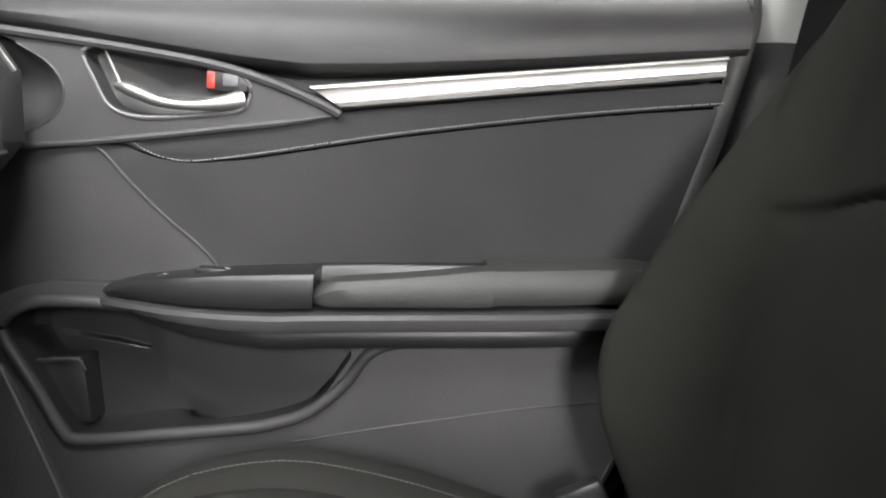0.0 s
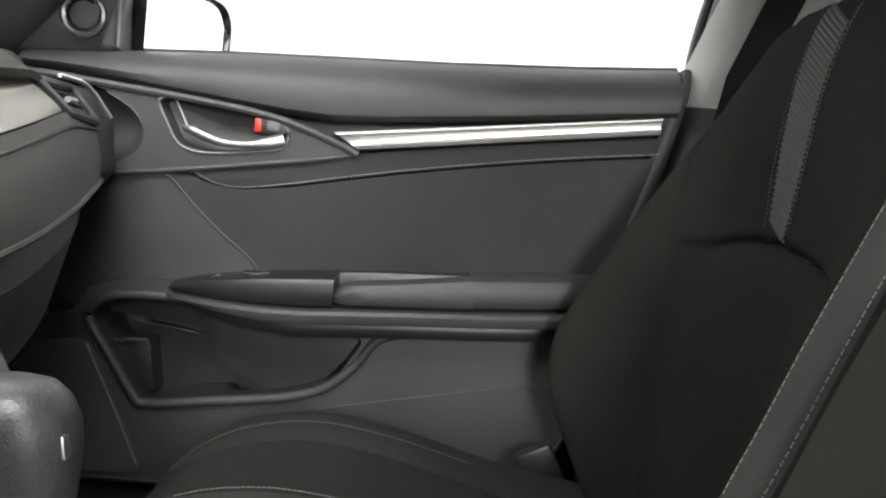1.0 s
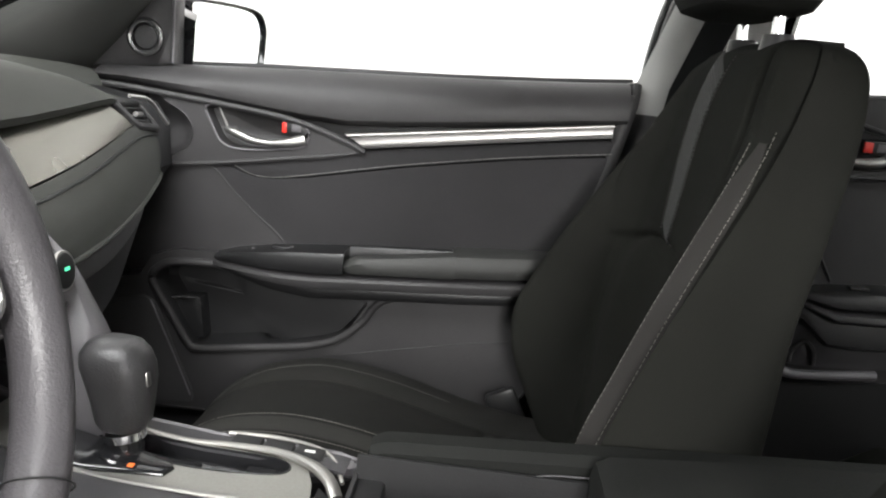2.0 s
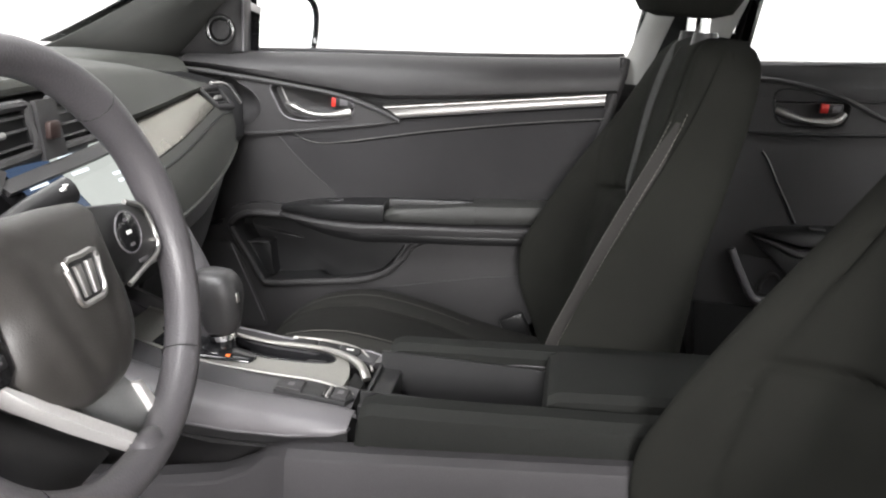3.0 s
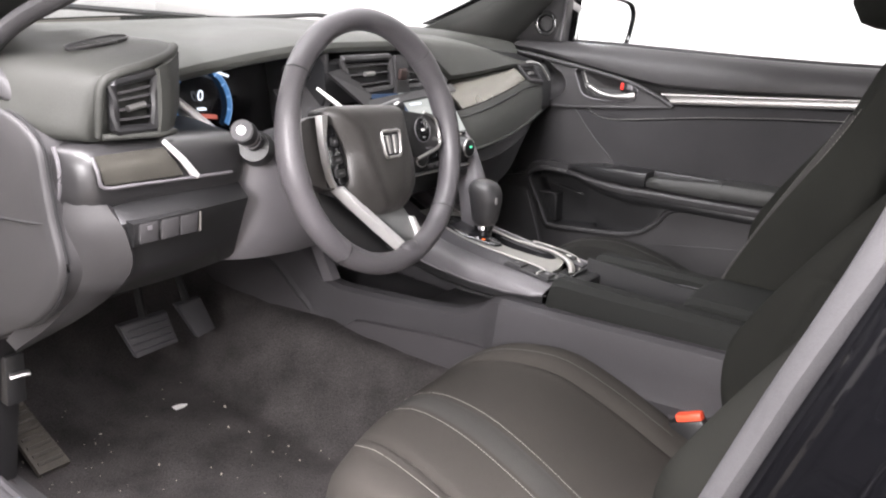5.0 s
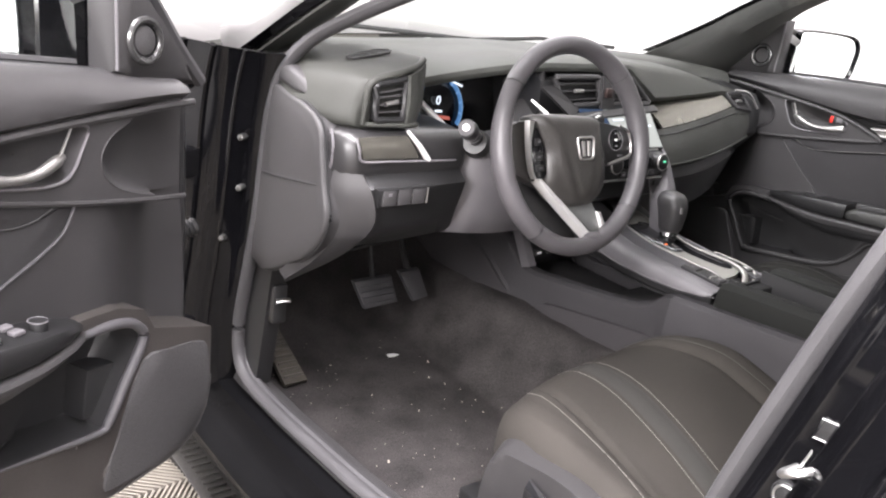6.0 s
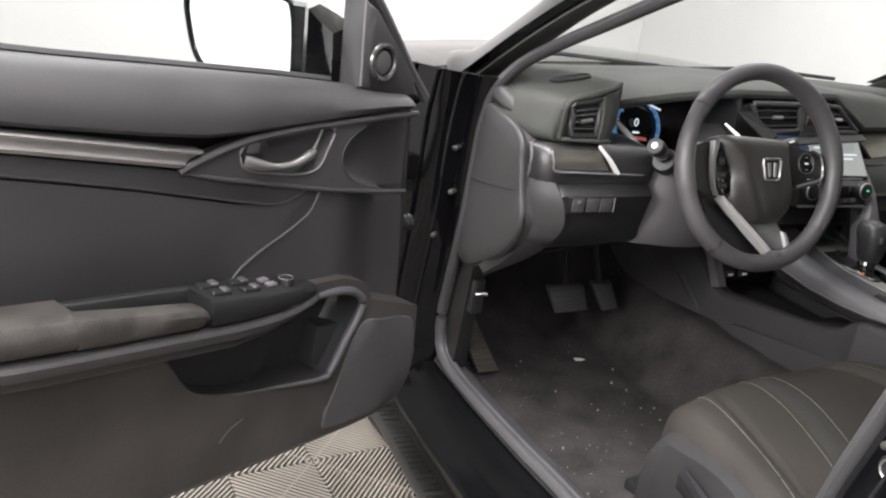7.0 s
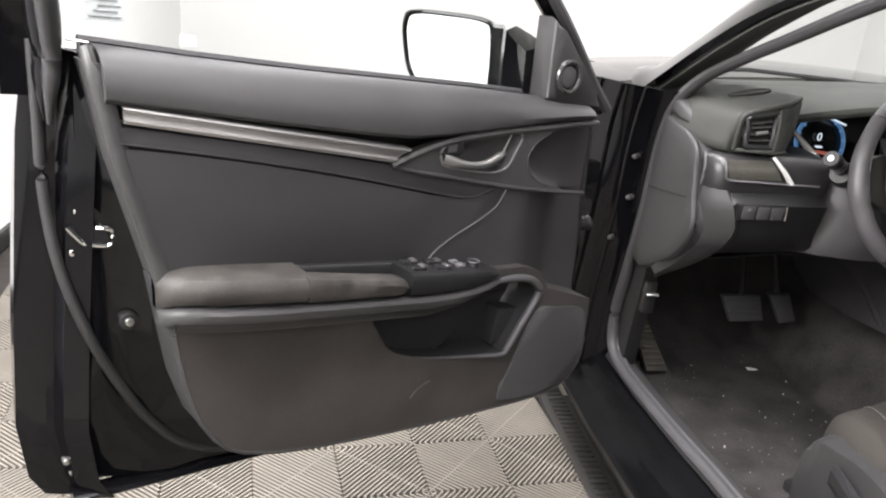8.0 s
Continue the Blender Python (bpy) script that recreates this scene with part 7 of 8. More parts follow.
def W(u, v, n):
    """Wheel coordinates: to the driver's right, up the rim, towards the driver."""
    return WC + V(0, u, 0) + WUP * v + WN * n


WEB = mat("pale_spoke_plastic", (0.20, 0.205, 0.205), 0.42, metal=0.3, vary=0.06)
wheel = thing("steering_wheel", WC - WN * 0.05, "leather steering wheel with silver spoke trim and emblem", "steering wheel")
RM = 0.170
rim = []
N = 96
rads = []
for k in range(N):
    a = 2 * math.pi * k / N
    rim.append(W(RM * math.cos(a), RM * math.sin(a) * (0.985 if math.sin(a) < 0 else 1.0), 0))
    dent = math.exp(-((a - radians(28)) / 0.16) ** 2) + math.exp(-((a - radians(152)) / 0.16) ** 2)
    rads.append(-0.0016 * dent + 0.0155 + 0.0022 * max(0.0, math.cos(2 * (a - radians(30)))) * (1 if math.sin(a) > -0.2 else 0.3))
bm = bmesh.new()
p = rim
rings = []
for i in range(N):
    t = (p[(i + 1) % N] - p[i - 1]).normalized()
    rad = (p[i] - WC).normalized()
    rings.append([p[i] + (rad * math.cos(2 * math.pi * k / 14) + WN * math.sin(2 * math.pi * k / 14) * 1.12) * rads[i] for k in range(14)])
rings.append(rings[0])
part("rim", loft(rings, bm, cap=False), LEATHER, wheel, "grey leather rim with fine perforation")
for a in (45, 143, 230, 318):
    q = radians(a)
    c = W(RM * math.cos(q), RM * math.sin(q), 0)
    rad = (c - WC).normalized()
    part("rim_seam", sweep([c + (rad * math.cos(2 * math.pi * k / 20) + WN * math.sin(2 * math.pi * k / 20) * 1.12) * 0.0170 for k in range(20)], 0.0007, 5, True), DARKPL, wheel)
# hub: airbag cover, domed, with two soft folds
hubo = curve([(-0.090, 0.055, 0), (-0.04, 0.056, 0), (0.048, 0.050, 0), (0.060, 0.040, 0), (0.066, 0.005, 0), (0.073, -0.035, 0), (0.069, -0.068, 0), (0.046, -0.092, 0), (0.016, -0.098, 0), (-0.018, -0.097, 0), (-0.050, -0.082, 0), (-0.070, -0.060, 0), (-0.074, -0.035, 0), (-0.072, -0.005, 0), (-0.086, 0.030, 0)], 4, True)


def hub_face(u, v, k):
    n = 0.021 - 0.012 * k ** 4 - 0.010 * k ** 12
    for s, tab in ((-1, [(-0.10, 0.020), (-0.055, 0.041), (-0.02, 0.052), (0.02, 0.062), (0.06, 0.088)]), (1, [(-0.10, 0.030), (-0.055, 0.045), (-0.02, 0.050), (0.02, 0.050), (0.06, 0.056)])):
        d = (s * u - lerp(tab, v)) / 0.006
        n -= 0.0068 / (1 + math.exp(-d * 1.6)) * (1.0 if s < 0 else 0.7)
        d = (s * u - lerp(tab, v) + 0.018) / 0.008
        n -= 0.0026 * math.exp(-d * d) * (1.0 if s < 0 else 0.5)
    return n


c0 = V(-0.004, -0.015, 0)
rings = [[W(*(lambda q: (q.x, q.y))(c0.lerp(r, k)), n) for r in hubo] for k, n in ((0.90, -0.045), (1.0, -0.035), (1.012, -0.02))]
for i in range(23):
    k = math.sin(math.pi / 2 * (1 - i / 22)) * 0.995 + 0.005
    rings.append([W(q.x, q.y, hub_face(q.x, q.y, k)) for q in (c0.lerp(r, k) for r in hubo)])
hub = part("airbag_cover", loft(rings), HUBPL, wheel, "brown-grey domed airbag cover", 60)
# emblem: a plain bright plaque in a frame
em = curve([(-0.0185, 0.017, 0), (0.0, 0.018, 0), (0.0185, 0.017, 0), (0.0175, -0.002, 0), (0.0145, -0.016, 0), (0.0, -0.0175, 0), (-0.0145, -0.016, 0), (-0.0175, -0.002, 0)], 3, True)
fe = lambda a, b, d: W(a + 0.001, b - 0.003, d)
part("emblem_back", ext([(q.x, q.y) for q in em], fe, 0.0220, 0.015, 0.001), DARKPL, hub)
part("emblem_frame", sweep([fe(q.x, q.y, 0.0228) for q in em], 0.0024, 8, True), SILVER, hub, "bright emblem frame")
for u in (-0.0072, 0.0072):
    part("emblem_bar", ext([(u - 0.0036, 0.0125), (u + 0.0036, 0.0125), (u * 0.82 + 0.0030, -0.0125), (u * 0.82 - 0.0030, -0.0125)], fe, 0.0250, 0.020, 0.0012), SILVER, hub, "plain bright emblem bar")
# side spokes with switch pods
sl = [(-0.080, 0.050), (-0.118, 0.046), (-0.158, 0.036), (-0.160, -0.004), (-0.150, -0.030), (-0.110, -0.050), (-0.070, -0.052)]
part("side_spoke", ext(sl[::-1], W, -0.010, -0.032, 0.005), HUBPL, wheel)
sr = [(0.055, 0.046), (0.120, 0.034), (0.158, 0.026), (0.160, -0.010), (0.150, -0.026), (0.110, -0.034), (0.068, -0.036)]
part("side_spoke", ext(sr, W, -0.010, -0.032, 0.005), LEATHER, wheel)
lp = [(-0.088, 0.034), (-0.074, 0.0), (-0.072, -0.040), (-0.082, -0.048), (-0.104, -0.046), (-0.109, -0.012), (-0.104, 0.028)]
pd = part("switch_pod", ext(lp, W, 0.002, -0.020, 0.003), GLOSSBL, wheel, "narrow black switch pod")
part("pod_trim", loft([[W(u - w, v, -0.004), W(u - w * 0.6, v, 0.005), W(u + w * 0.6, v, 0.005), W(u + w, v, -0.004)] for u, v, w in ((-0.103, 0.047, 0.009), (-0.105, 0.038, 0.008), (-0.110, 0.015, 0.0045), (-0.111, -0.012, 0.0035), (-0.108, -0.035, 0.003), (-0.102, -0.047, 0.003))]), SILVER, pd, "satin silver pod trim")
for u, v, a, b in ((-0.092, 0.012, 0.006, 0.008), (-0.092, -0.012, 0.012, 0.007), (-0.090, -0.030, 0.012, 0.006)):
    part("pod_key", rbox((u, v, 0.003), (a + 0.006, b + 0.004, 0.004), 0.0015, f=W), DARKPL, pd)
    part("pod_mark", rbox((u, v, 0.0052), (a * 0.6, b * 0.35, 0.0008), 0, f=W), GREYPL, pd)
rp = [(0.054, 0.044), (0.116, 0.033), (0.134, 0.024), (0.139, 0.014), (0.141, -0.010), (0.134, -0.018), (0.078, -0.030), (0.070, -0.026), (0.066, 0.005)]
pd = part("switch_pod", ext(rp, W, 0.002, -0.020, 0.003), DARKPL, wheel, "black trapezoid switch pod")
part("pod_trim", sweep(curve([W(u, v, 0.002) for u, v in ((0.112, 0.035), (0.134, 0.026), (0.141, 0.014), (0.1425, -0.009), (0.135, -0.0195), (0.108, -0.0255), (0.080, -0.0315))], 4), 0.0024, 8), SILVER, pd, "satin silver pod trim")
part("pod_dial", disc(W, 0.100, 0.010, 0.0045, 0.0, 0.0185, 30, 0.0015), GLOSSBL, pd)
part("dial_ring", ring(W, 0.100, 0.010, 0.004, 0.0185, 0.0008), GREYPL, pd)
for u, v, w, h in ((0.0, 0.011, 0.005, 0.0025), (0.0, 0.0, 0.007, 0.003), (0.0, -0.011, 0.006, 0.0025), (0.012, -0.028, 0.014, 0.003)):
    part("pod_mark", rbox((0.100 + u, 0.010 + v, 0.0048 if abs(v) < 0.02 else 0.0024), (w, h, 0.0008), 0, f=W), GREYPL if v else MARK, pd)
# lower spoke: a long and a short silver blade with a pale web between
part("lower_spoke", ext([(-0.020, -0.090), (0.046, -0.088), (0.064, -0.116), (0.076, -0.164), (0.044, -0.164)], W, -0.014, -0.030, 0.003), WEB, wheel, "pale grey lower spoke")
for pts in ([(-0.093, -0.046), (-0.083, -0.0465), (-0.040, -0.0855), (0.010, -0.129), (0.046, -0.160), (0.033, -0.162), (-0.018, -0.1175), (-0.065, -0.074)], [(0.058, -0.112), (0.070, -0.114), (0.078, -0.140), (0.083, -0.168), (0.072, -0.166), (0.066, -0.138)]):
    part("spoke_blade", ext(pts, lambda a, b, d: W(a, b, d - 0.10 * (b + 0.105) - 0.10 * a), -0.004, -0.026, 0.0025), BLADE, wheel, "satin silver spoke blade")
part("spoke_back", ext([(-0.10, -0.05), (-0.05, -0.07), (0.0, -0.11), (0.03, -0.16), (-0.02, -0.164), (-0.08, -0.135)], W, -0.034, -0.05, 0.003), DARKPL, wheel)
part("grip_flare", sweep(curve([W(0.055, -0.158, 0.0), W(0.030, -0.157, 0.002), W(0.012, -0.160, 0.0)], 4), [0.006, 0.009, 0.011, 0.0125, 0.013, 0.0125, 0.012, 0.010, 0.006], 12), LEATHER, wheel)
# column shroud
rings = []
for n, r, dv in ((-0.035, 0.050, 0.0), (-0.06, 0.062, 0.0), (-0.10, 0.066, -0.004), (-0.16, 0.070, -0.01), (-0.20, 0.072, -0.015)):
    rings.append([W(r * math.cos(t), dv + r * 0.85 * math.sin(t), n) for t in [2 * math.pi * k / 20 for k in range(20)]])
col = thing("steering_column", W(0, 0, -0.2), "steering column shroud with control stalks", "steering column")
part("shroud", loft(rings), PLASTIC, col, "grey column shroud")
part("ring_collar", sweep([V(-0.168, -0.470, 0.840), V(-0.157, -0.487, 0.848)], [0.025, 0.021], 20), DARKPL, col, "black stalk boot")
st = part("light_stalk", sweep([V(-0.175, -0.455, 0.838), V(-0.150, -0.50, 0.862), V(-0.141, -0.516, 0.871)], [0.013, 0.013, 0.014], 14), DARKPL, col, "black light stalk")
part("stalk_tip", sweep([V(-0.140, -0.517, 0.8715), V(-0.1325, -0.530, 0.878)], [0.0160, 0.0150], 18), DARKPL, st, "black stalk tip")
part("stalk_cap", sweep([V(-0.1327, -0.5297, 0.8778), V(-0.1318, -0.5313, 0.8787)], [0.0142, 0.0136], 20), MIDPL, st, "grey end cap with a lamp mark")
part("stalk_mark", sweep([V(-0.1318, -0.5315, 0.8788), V(-0.1312, -0.5325, 0.8793)], [0.0060, 0.0060], 14), BLADE, st)
for k in range(2):
    c = V(-0.155, -0.492, 0.857).lerp(V(-0.143, -0.512, 0.869), 0.2 + 0.5 * k)
    part("stalk_band", sweep([c, c + V(0.0015, -0.0025, 0.0015)], [0.0148, 0.0148], 16), GREYPL, st)
part("wiper_stalk", sweep([V(-0.165, -0.30, 0.852), V(-0.148, -0.24, 0.875), V(-0.134, -0.200, 0.888)], [0.009, 0.012, 0.0135], 12), DARKPL, col, "black wiper stalk")
for k in range(3):
    part("stalk_mark", rbox((-0.126 - 0.004 * k, -0.222 + 0.010 * k, 0.8935 + 0.001 * k), (0.004, 0.006, 0.003), 0.0008), MARK, col)

# ---- pedals ----
ped = thing("brake_pedal", (-0.52, -0.405, 0.41), "black rubber brake pedal on a steel arm", "pedal")
fp = lambda a, b, d: V(-0.505 + d - (b - 0.41) * 0.5, a, b)
part("pad", ext([(-0.458, 0.440), (-0.355, 0.440), (-0.350, 0.385), (-0.440, 0.382)], fp, 0.0, -0.014, 0.004), MIDPL, ped)
for k in range(4):
    part("pad_rib", rbox(fp(-0.402, 0.393 + 0.012 * k, 0.002), (0.004, 0.085, 0.004), 0.001), MIDPL, ped)
# both pedal arms near-black: the footwell shade over them is put into the colour
part("arm", sweep(curve([V(-0.53, -0.40, 0.43), V(-0.57, -0.39, 0.52), V(-0.60, -0.38, 0.66)], 4), 0.008, 8), SHADEBLK, ped)
ac = thing("accelerator_pedal", (-0.52, -0.295, 0.41), "narrow black accelerator pedal", "pedal")
part("pad", ext([(-0.333, 0.445), (-0.275, 0.445), (-0.262, 0.385), (-0.306, 0.380)], fp, 0.0, -0.014, 0.004), MIDPL, ac)
part("arm", sweep(curve([V(-0.53, -0.30, 0.43), V(-0.58, -0.30, 0.52), V(-0.62, -0.30, 0.62)], 4), 0.008, 8), SHADEBLK, ac)
fr = thing("foot_rest", (-0.5, -0.63, 0.27), "ribbed plastic foot rest plate", "foot rest")
tl, tr, br, bl = V(-0.60, -0.672, 0.385), V(-0.60, -0.632, 0.385), V(-0.435, -0.608, 0.275), V(-0.435, -0.660, 0.275)
part("plate", sheet([[tl, tr], [bl, br]], 0.010), FOOTP, fr)
for k in range(12):
    t = 0.05 + 0.08 * k
    part("plate_rib", sweep([tl.lerp(bl, t) + V(0, 0.005, 0.003), tr.lerp(br, t) + V(0, -0.005, 0.003)], 0.0035, 5), FOOTP, fr)

# crumbs on the carpet
rng = random.Random(7)
crumb = thing("paper_scrap", (-0.464, -0.37, 0.25), "small torn white paper scrap on the carpet", "litter")
bm = bmesh.new()
lift = max(carpet_z(-0.464 + a, -0.37 + b) for a in (-0.015, 0, 0.015) for b in (-0.02, 0, 0.02)) + 0.0118
vs = [bm.verts.new(V(-0.464 + 0.012 * math.cos(t) * (0.6 + 0.6 * rng.random()), -0.37 + 0.019 * math.sin(t) * (0.6 + 0.6 * rng.random()), lift + 0.004 * rng.random())) for t in [0.8 * k for k in range(8)]]
bm.faces.new(vs)
bmesh.ops.solidify(bm, geom=bm.faces[:], thickness=0.002)
part("scrap", bm, MARK, crumb)
bm = bmesh.new()
for k in range(110):
    x, y = -0.58 + 0.62 * rng.random(), -0.68 + 0.40 * rng.random() ** 1.4
    r = 0.0005 + 0.0013 * rng.random() ** 5
    m = Matrix.Translation((x, y, carpet_z(x, y) + 0.0108)) @ Euler((rng.random() * 3, rng.random() * 3, 0)).to_matrix().to_4x4() @ Matrix.Diagonal((r * (1 + 1.5 * rng.random()), r, r * 0.6, 1))
    bmesh.ops.create_cube(bm, size=2.0, matrix=m)
tagged(part("crumbs", bm, DEBRIS), "pale crumbs and grit scattered on the carpet", "litter", kind="stuff")


# ---- centre console ----
BINPL = mat("cup_bin_plastic", (0.017, 0.017, 0.0175), 0.5, grain=0.3, scale=800, vary=0.12)
FLANKPL = mat("console_flank_plastic", (0.035, 0.0335, 0.0355), 0.62, grain=0.3, scale=900, vary=0.12, spec=0.2)
FELT = mat("tunnel_felt", (0.041, 0.0385, 0.0405), 0.9, grain=0.6, scale=900, vary=0.12, spec=0.15)
con = thing("centre_console", (0.1, 0, 0.3), "dark grey centre console with gear selector plate", "console")
# lower body: ledge rises to the rear, walls go down to the carpet
for s in (-1, 1):
    rows = []
    for x, z in ((-0.60, 0.66), (-0.46, 0.60), (-0.40, 0.55), (-0.375, 0.530), (-0.35, 0.500), (-0.31, 0.494), (-0.20, 0.508), (-0.10, 0.522), (-0.03, 0.538), (0.005, 0.556), (0.03, 0.580), (0.055, 0.589), (0.15, 0.597), (0.30, 0.612), (0.45, 0.627), (0.62, 0.64)):
        y = (0.127 if x > 0.04 else 0.115) if x > -0.3 else 0.114 + 0.035 * (-0.3 - x) / 0.3
        rows.append([V(x, s * w, zz) for w, zz in ((y - 0.030, z + 0.002), (y - 0.010, z + 0.001), (y - 0.001, z - 0.005), (y + 0.001, z - 0.009), (y + 0.003, z - 0.05), (y + 0.004, z - 0.085), (y + 0.008, z - 0.095), (y + 0.004, z - 0.11))])
    part("lower_side", sheet(rows, 0.004), FLANKPL, con, "dark grey console flank", 24)
    part("carpet_flank", sheet([[V(x, s * w, z) for w, z in ((0.122, z0), (0.135, z0 - 0.03), (0.158, z0 - 0.10), (0.172, 0.245))] for x, z0 in ((-0.94, 0.70), (-0.80, 0.66), (-0.60, 0.60), (-0.45, 0.515), (-0.40, 0.465), (-0.345, 0.420), (-0.31, 0.420), (-0.15, 0.445), (0.0, 0.468), (0.3, 0.50), (0.6, 0.52))], 0.004), FELT, con, "smooth felt tunnel side")
part("open_tray", rbox((-0.19, 0, 0.46), (0.44, 0.18, 0.02), 0.004), PLASTIC, con, "open lower tray")
part("tray_back", rbox((-0.41, 0, 0.55), (0.02, 0.22, 0.20), 0.004), DARKPL, con)
part("tray_pad", ext([(-0.16, -0.085), (0.01, -0.085), (0.03, 0.085), (-0.16, 0.085)], lambda a, b, d: V(a, b, d + (a + 0.16) * 0.35), 0.492, 0.472, 0.006), PLASTIC, con)
part("socket_plate", rbox((-0.345, -0.075, 0.535), (0.02, 0.07, 0.04), 0.004), DARKPL, con)
for y in (-0.092, -0.05):
    part("socket", rbox((-0.332, y, 0.535), (0.012, 0.022, 0.014), 0.002), PLASTIC, con, "dark usb socket")
    part("socket_tongue", rbox((-0.3255, y, 0.535), (0.002, 0.013, 0.005), 0), MARK, con)
part("tray_cheek", sheet([[V(-0.375, -0.128, 0.60), V(-0.36, -0.112, 0.545), V(-0.335, -0.112, 0.502)], [V(-0.345, -0.128, 0.60), V(-0.335, -0.112, 0.55), V(-0.31, -0.112, 0.512)]], 0.02), GREYPL, con, "light grey tray edge")

# raised felt panel on the tunnel's flank
FLANK = [(-0.94, 0.70), (-0.80, 0.66), (-0.60, 0.60), (-0.45, 0.515), (-0.345, 0.420), (-0.31, 0.420), (-0.15, 0.445), (0.0, 0.468), (0.3, 0.50), (0.6, 0.52)]


def flank_y(x, z, proud):
    """How far out the tunnel's flank stands at height z."""
    z0 = lerp(FLANK, x)
    return proud + lerp([(0.0, 0.122), (0.03, 0.135), (0.10, 0.158), (0.25, 0.172)], z0 - z)


for s in (-1, 1):
    rows = []
    for x, zt in ((-0.284, 0.405), (-0.276, 0.428), (-0.256, 0.444), (-0.23, 0.451), (-0.16, 0.463), (-0.094, 0.475), (0.0, 0.490), (0.12, 0.504), (0.3, 0.520), (0.6, 0.54)):
        rows.append([V(x, s * flank_y(x, zt - d, 0.0035 if d else -0.004), zt - d) for d in (0.0, 0.002, 0.03, 0.06, 0.10)])
    part("flank_panel", sheet(rows, 0.003), FELT, con, "raised lower panel of the tunnel side")

# upper bridge: satin grey shell sweeping up into the dash, with a sloped band on each side of the plate
TOPLINE = [(-0.33, 0.718), (-0.26, 0.684), (-0.18, 0.654), (-0.10, 0.637), (-0.02, 0.629), (0.05, 0.627), (0.10, 0.624), (0.116, 0.621)]
LOWLINE = [(-0.33, 0.655), (-0.26, 0.628), (-0.18, 0.605), (-0.10, 0.592), (-0.02, 0.590), (0.05, 0.594), (0.10, 0.602), (0.116, 0.606)]
XS = [-0.33, -0.26, -0.18, -0.14, -0.10, -0.06, -0.02, 0.015, 0.05, 0.08, 0.10, 0.112, 0.118]


def bridge(s):
    rows = []
    for x in XS:
        zt, zb = lerp(TOPLINE, x), lerp(LOWLINE, x)
        e = 0.06 if s < 0 else 0.096
        y = lerp([(-0.33, 0.110), (-0.10, 0.103), (0.06, 0.106), (0.10, 0.104), (0.118, 0.096)], x)
        h = zt - zb
        rows.append(curve([V(x, s * w, z) for w, z in ((e - 0.004, zt - 0.014), (e, zt - 0.004), (e + (y - e) * 0.35, zt - 0.002), (e + (y - e) * 0.8, zt - 0.10 * h - 0.002), (y + 0.001, zt - 0.45 * h), (y + 0.003, zt - 0.78 * h), (y - 0.001, zb + 0.002), (y - 0.014, zb - 0.002))], 3))
    return sheet(rows, 0.003)


for s in (-1, 1):
    part("bridge_side", bridge(s), GREYPL, con, "satin grey console side")
    part("bridge_line", sweep(curve([V(x, s * (lerp([(-0.33, 0.110), (-0.10, 0.103), (0.06, 0.106), (0.118, 0.097)], x) + 0.003), lerp(LOWLINE, x) + 0.007) for x in XS[1:]], 3), 0.0014, 6), GREYPL, con)
    part("bridge_skirt", sheet([[V(x, s * w, lerp(LOWLINE, x) + dz) for w, dz in ((0.098, 0.002), (0.096, -0.012), (0.085, -0.022))] for x in XS[1:]], 0.003), DARKPL, con)
part("bridge_floor", sheet([[V(x, y, z) for y in (-0.09, 0.09)] for x, z in ((-0.33, 0.64), (-0.18, 0.588), (-0.05, 0.572), (0.12, 0.582))], 0.006), DARKPL, con)


def ft(a, b, d):
    """A point over the selector plate: a along, b across, d above it."""
    return V(a, b, d + lerp(TOPLINE, a))


part("band_driver", sheet([[ft(x, y, d) for y, d in ((-0.016, 0.0), (-0.024, 0.001), (-0.042, -0.001), (-0.060, -0.004), (-0.062, -0.012))] for x in XS[1:-1]], 0.003), MIDPL, con, "dark grey sloped band")
part("band_passenger", sheet([[ft(x, y, d) for y, d in ((0.058, 0.0), (0.066, 0.001), (0.082, -0.001), (0.097, -0.004), (0.099, -0.012))] for x in XS[1:-1]], 0.003), MIDPL, con, "dark grey sloped band")
slot = [(q.x, q.y) for q in curve([(-0.16, 0.020, 0), (-0.15, 0.050, 0), (-0.10, 0.056, 0), (-0.04, 0.059, 0), (0.02, 0.059, 0), (0.052, 0.056, 0), (0.064, 0.045, 0), (0.056, 0.030, 0), (0.02, 0.022, 0), (-0.03, 0.019, 0), (-0.10, 0.014, 0)], 4, True)]
base = [(-0.20, -0.020), (-0.10, -0.022), (0.0, -0.022), (0.06, -0.021), (0.092, -0.018), (0.092, 0.004), (0.088, 0.026), (0.080, 0.048), (0.064, 0.060), (0.0, 0.064), (-0.10, 0.060), (-0.20, 0.056)]
part("selector_plate", plate(base, [slot], ft, 0.0015, -0.010), PLATE, con, "brushed champagne selector plate")
cs = V(-0.045, 0.038, 0)
part("gate_well", sheet([[ft(*(lambda q: (q.x, q.y))(cs.lerp(V(*p, 0), k)), d) for p in slot + slot[:1]] for k, d in ((1.0, 0.0005), (0.97, -0.008), (0.9, -0.013), (0.5, -0.015), (0.02, -0.015))], 0.001), GLOSSBL, con, "glossy black selector gate")
part("gate_rim", sweep([ft(x, y, 0.001) for x, y in slot], 0.0014, 6, True), GLOSSBL, con)
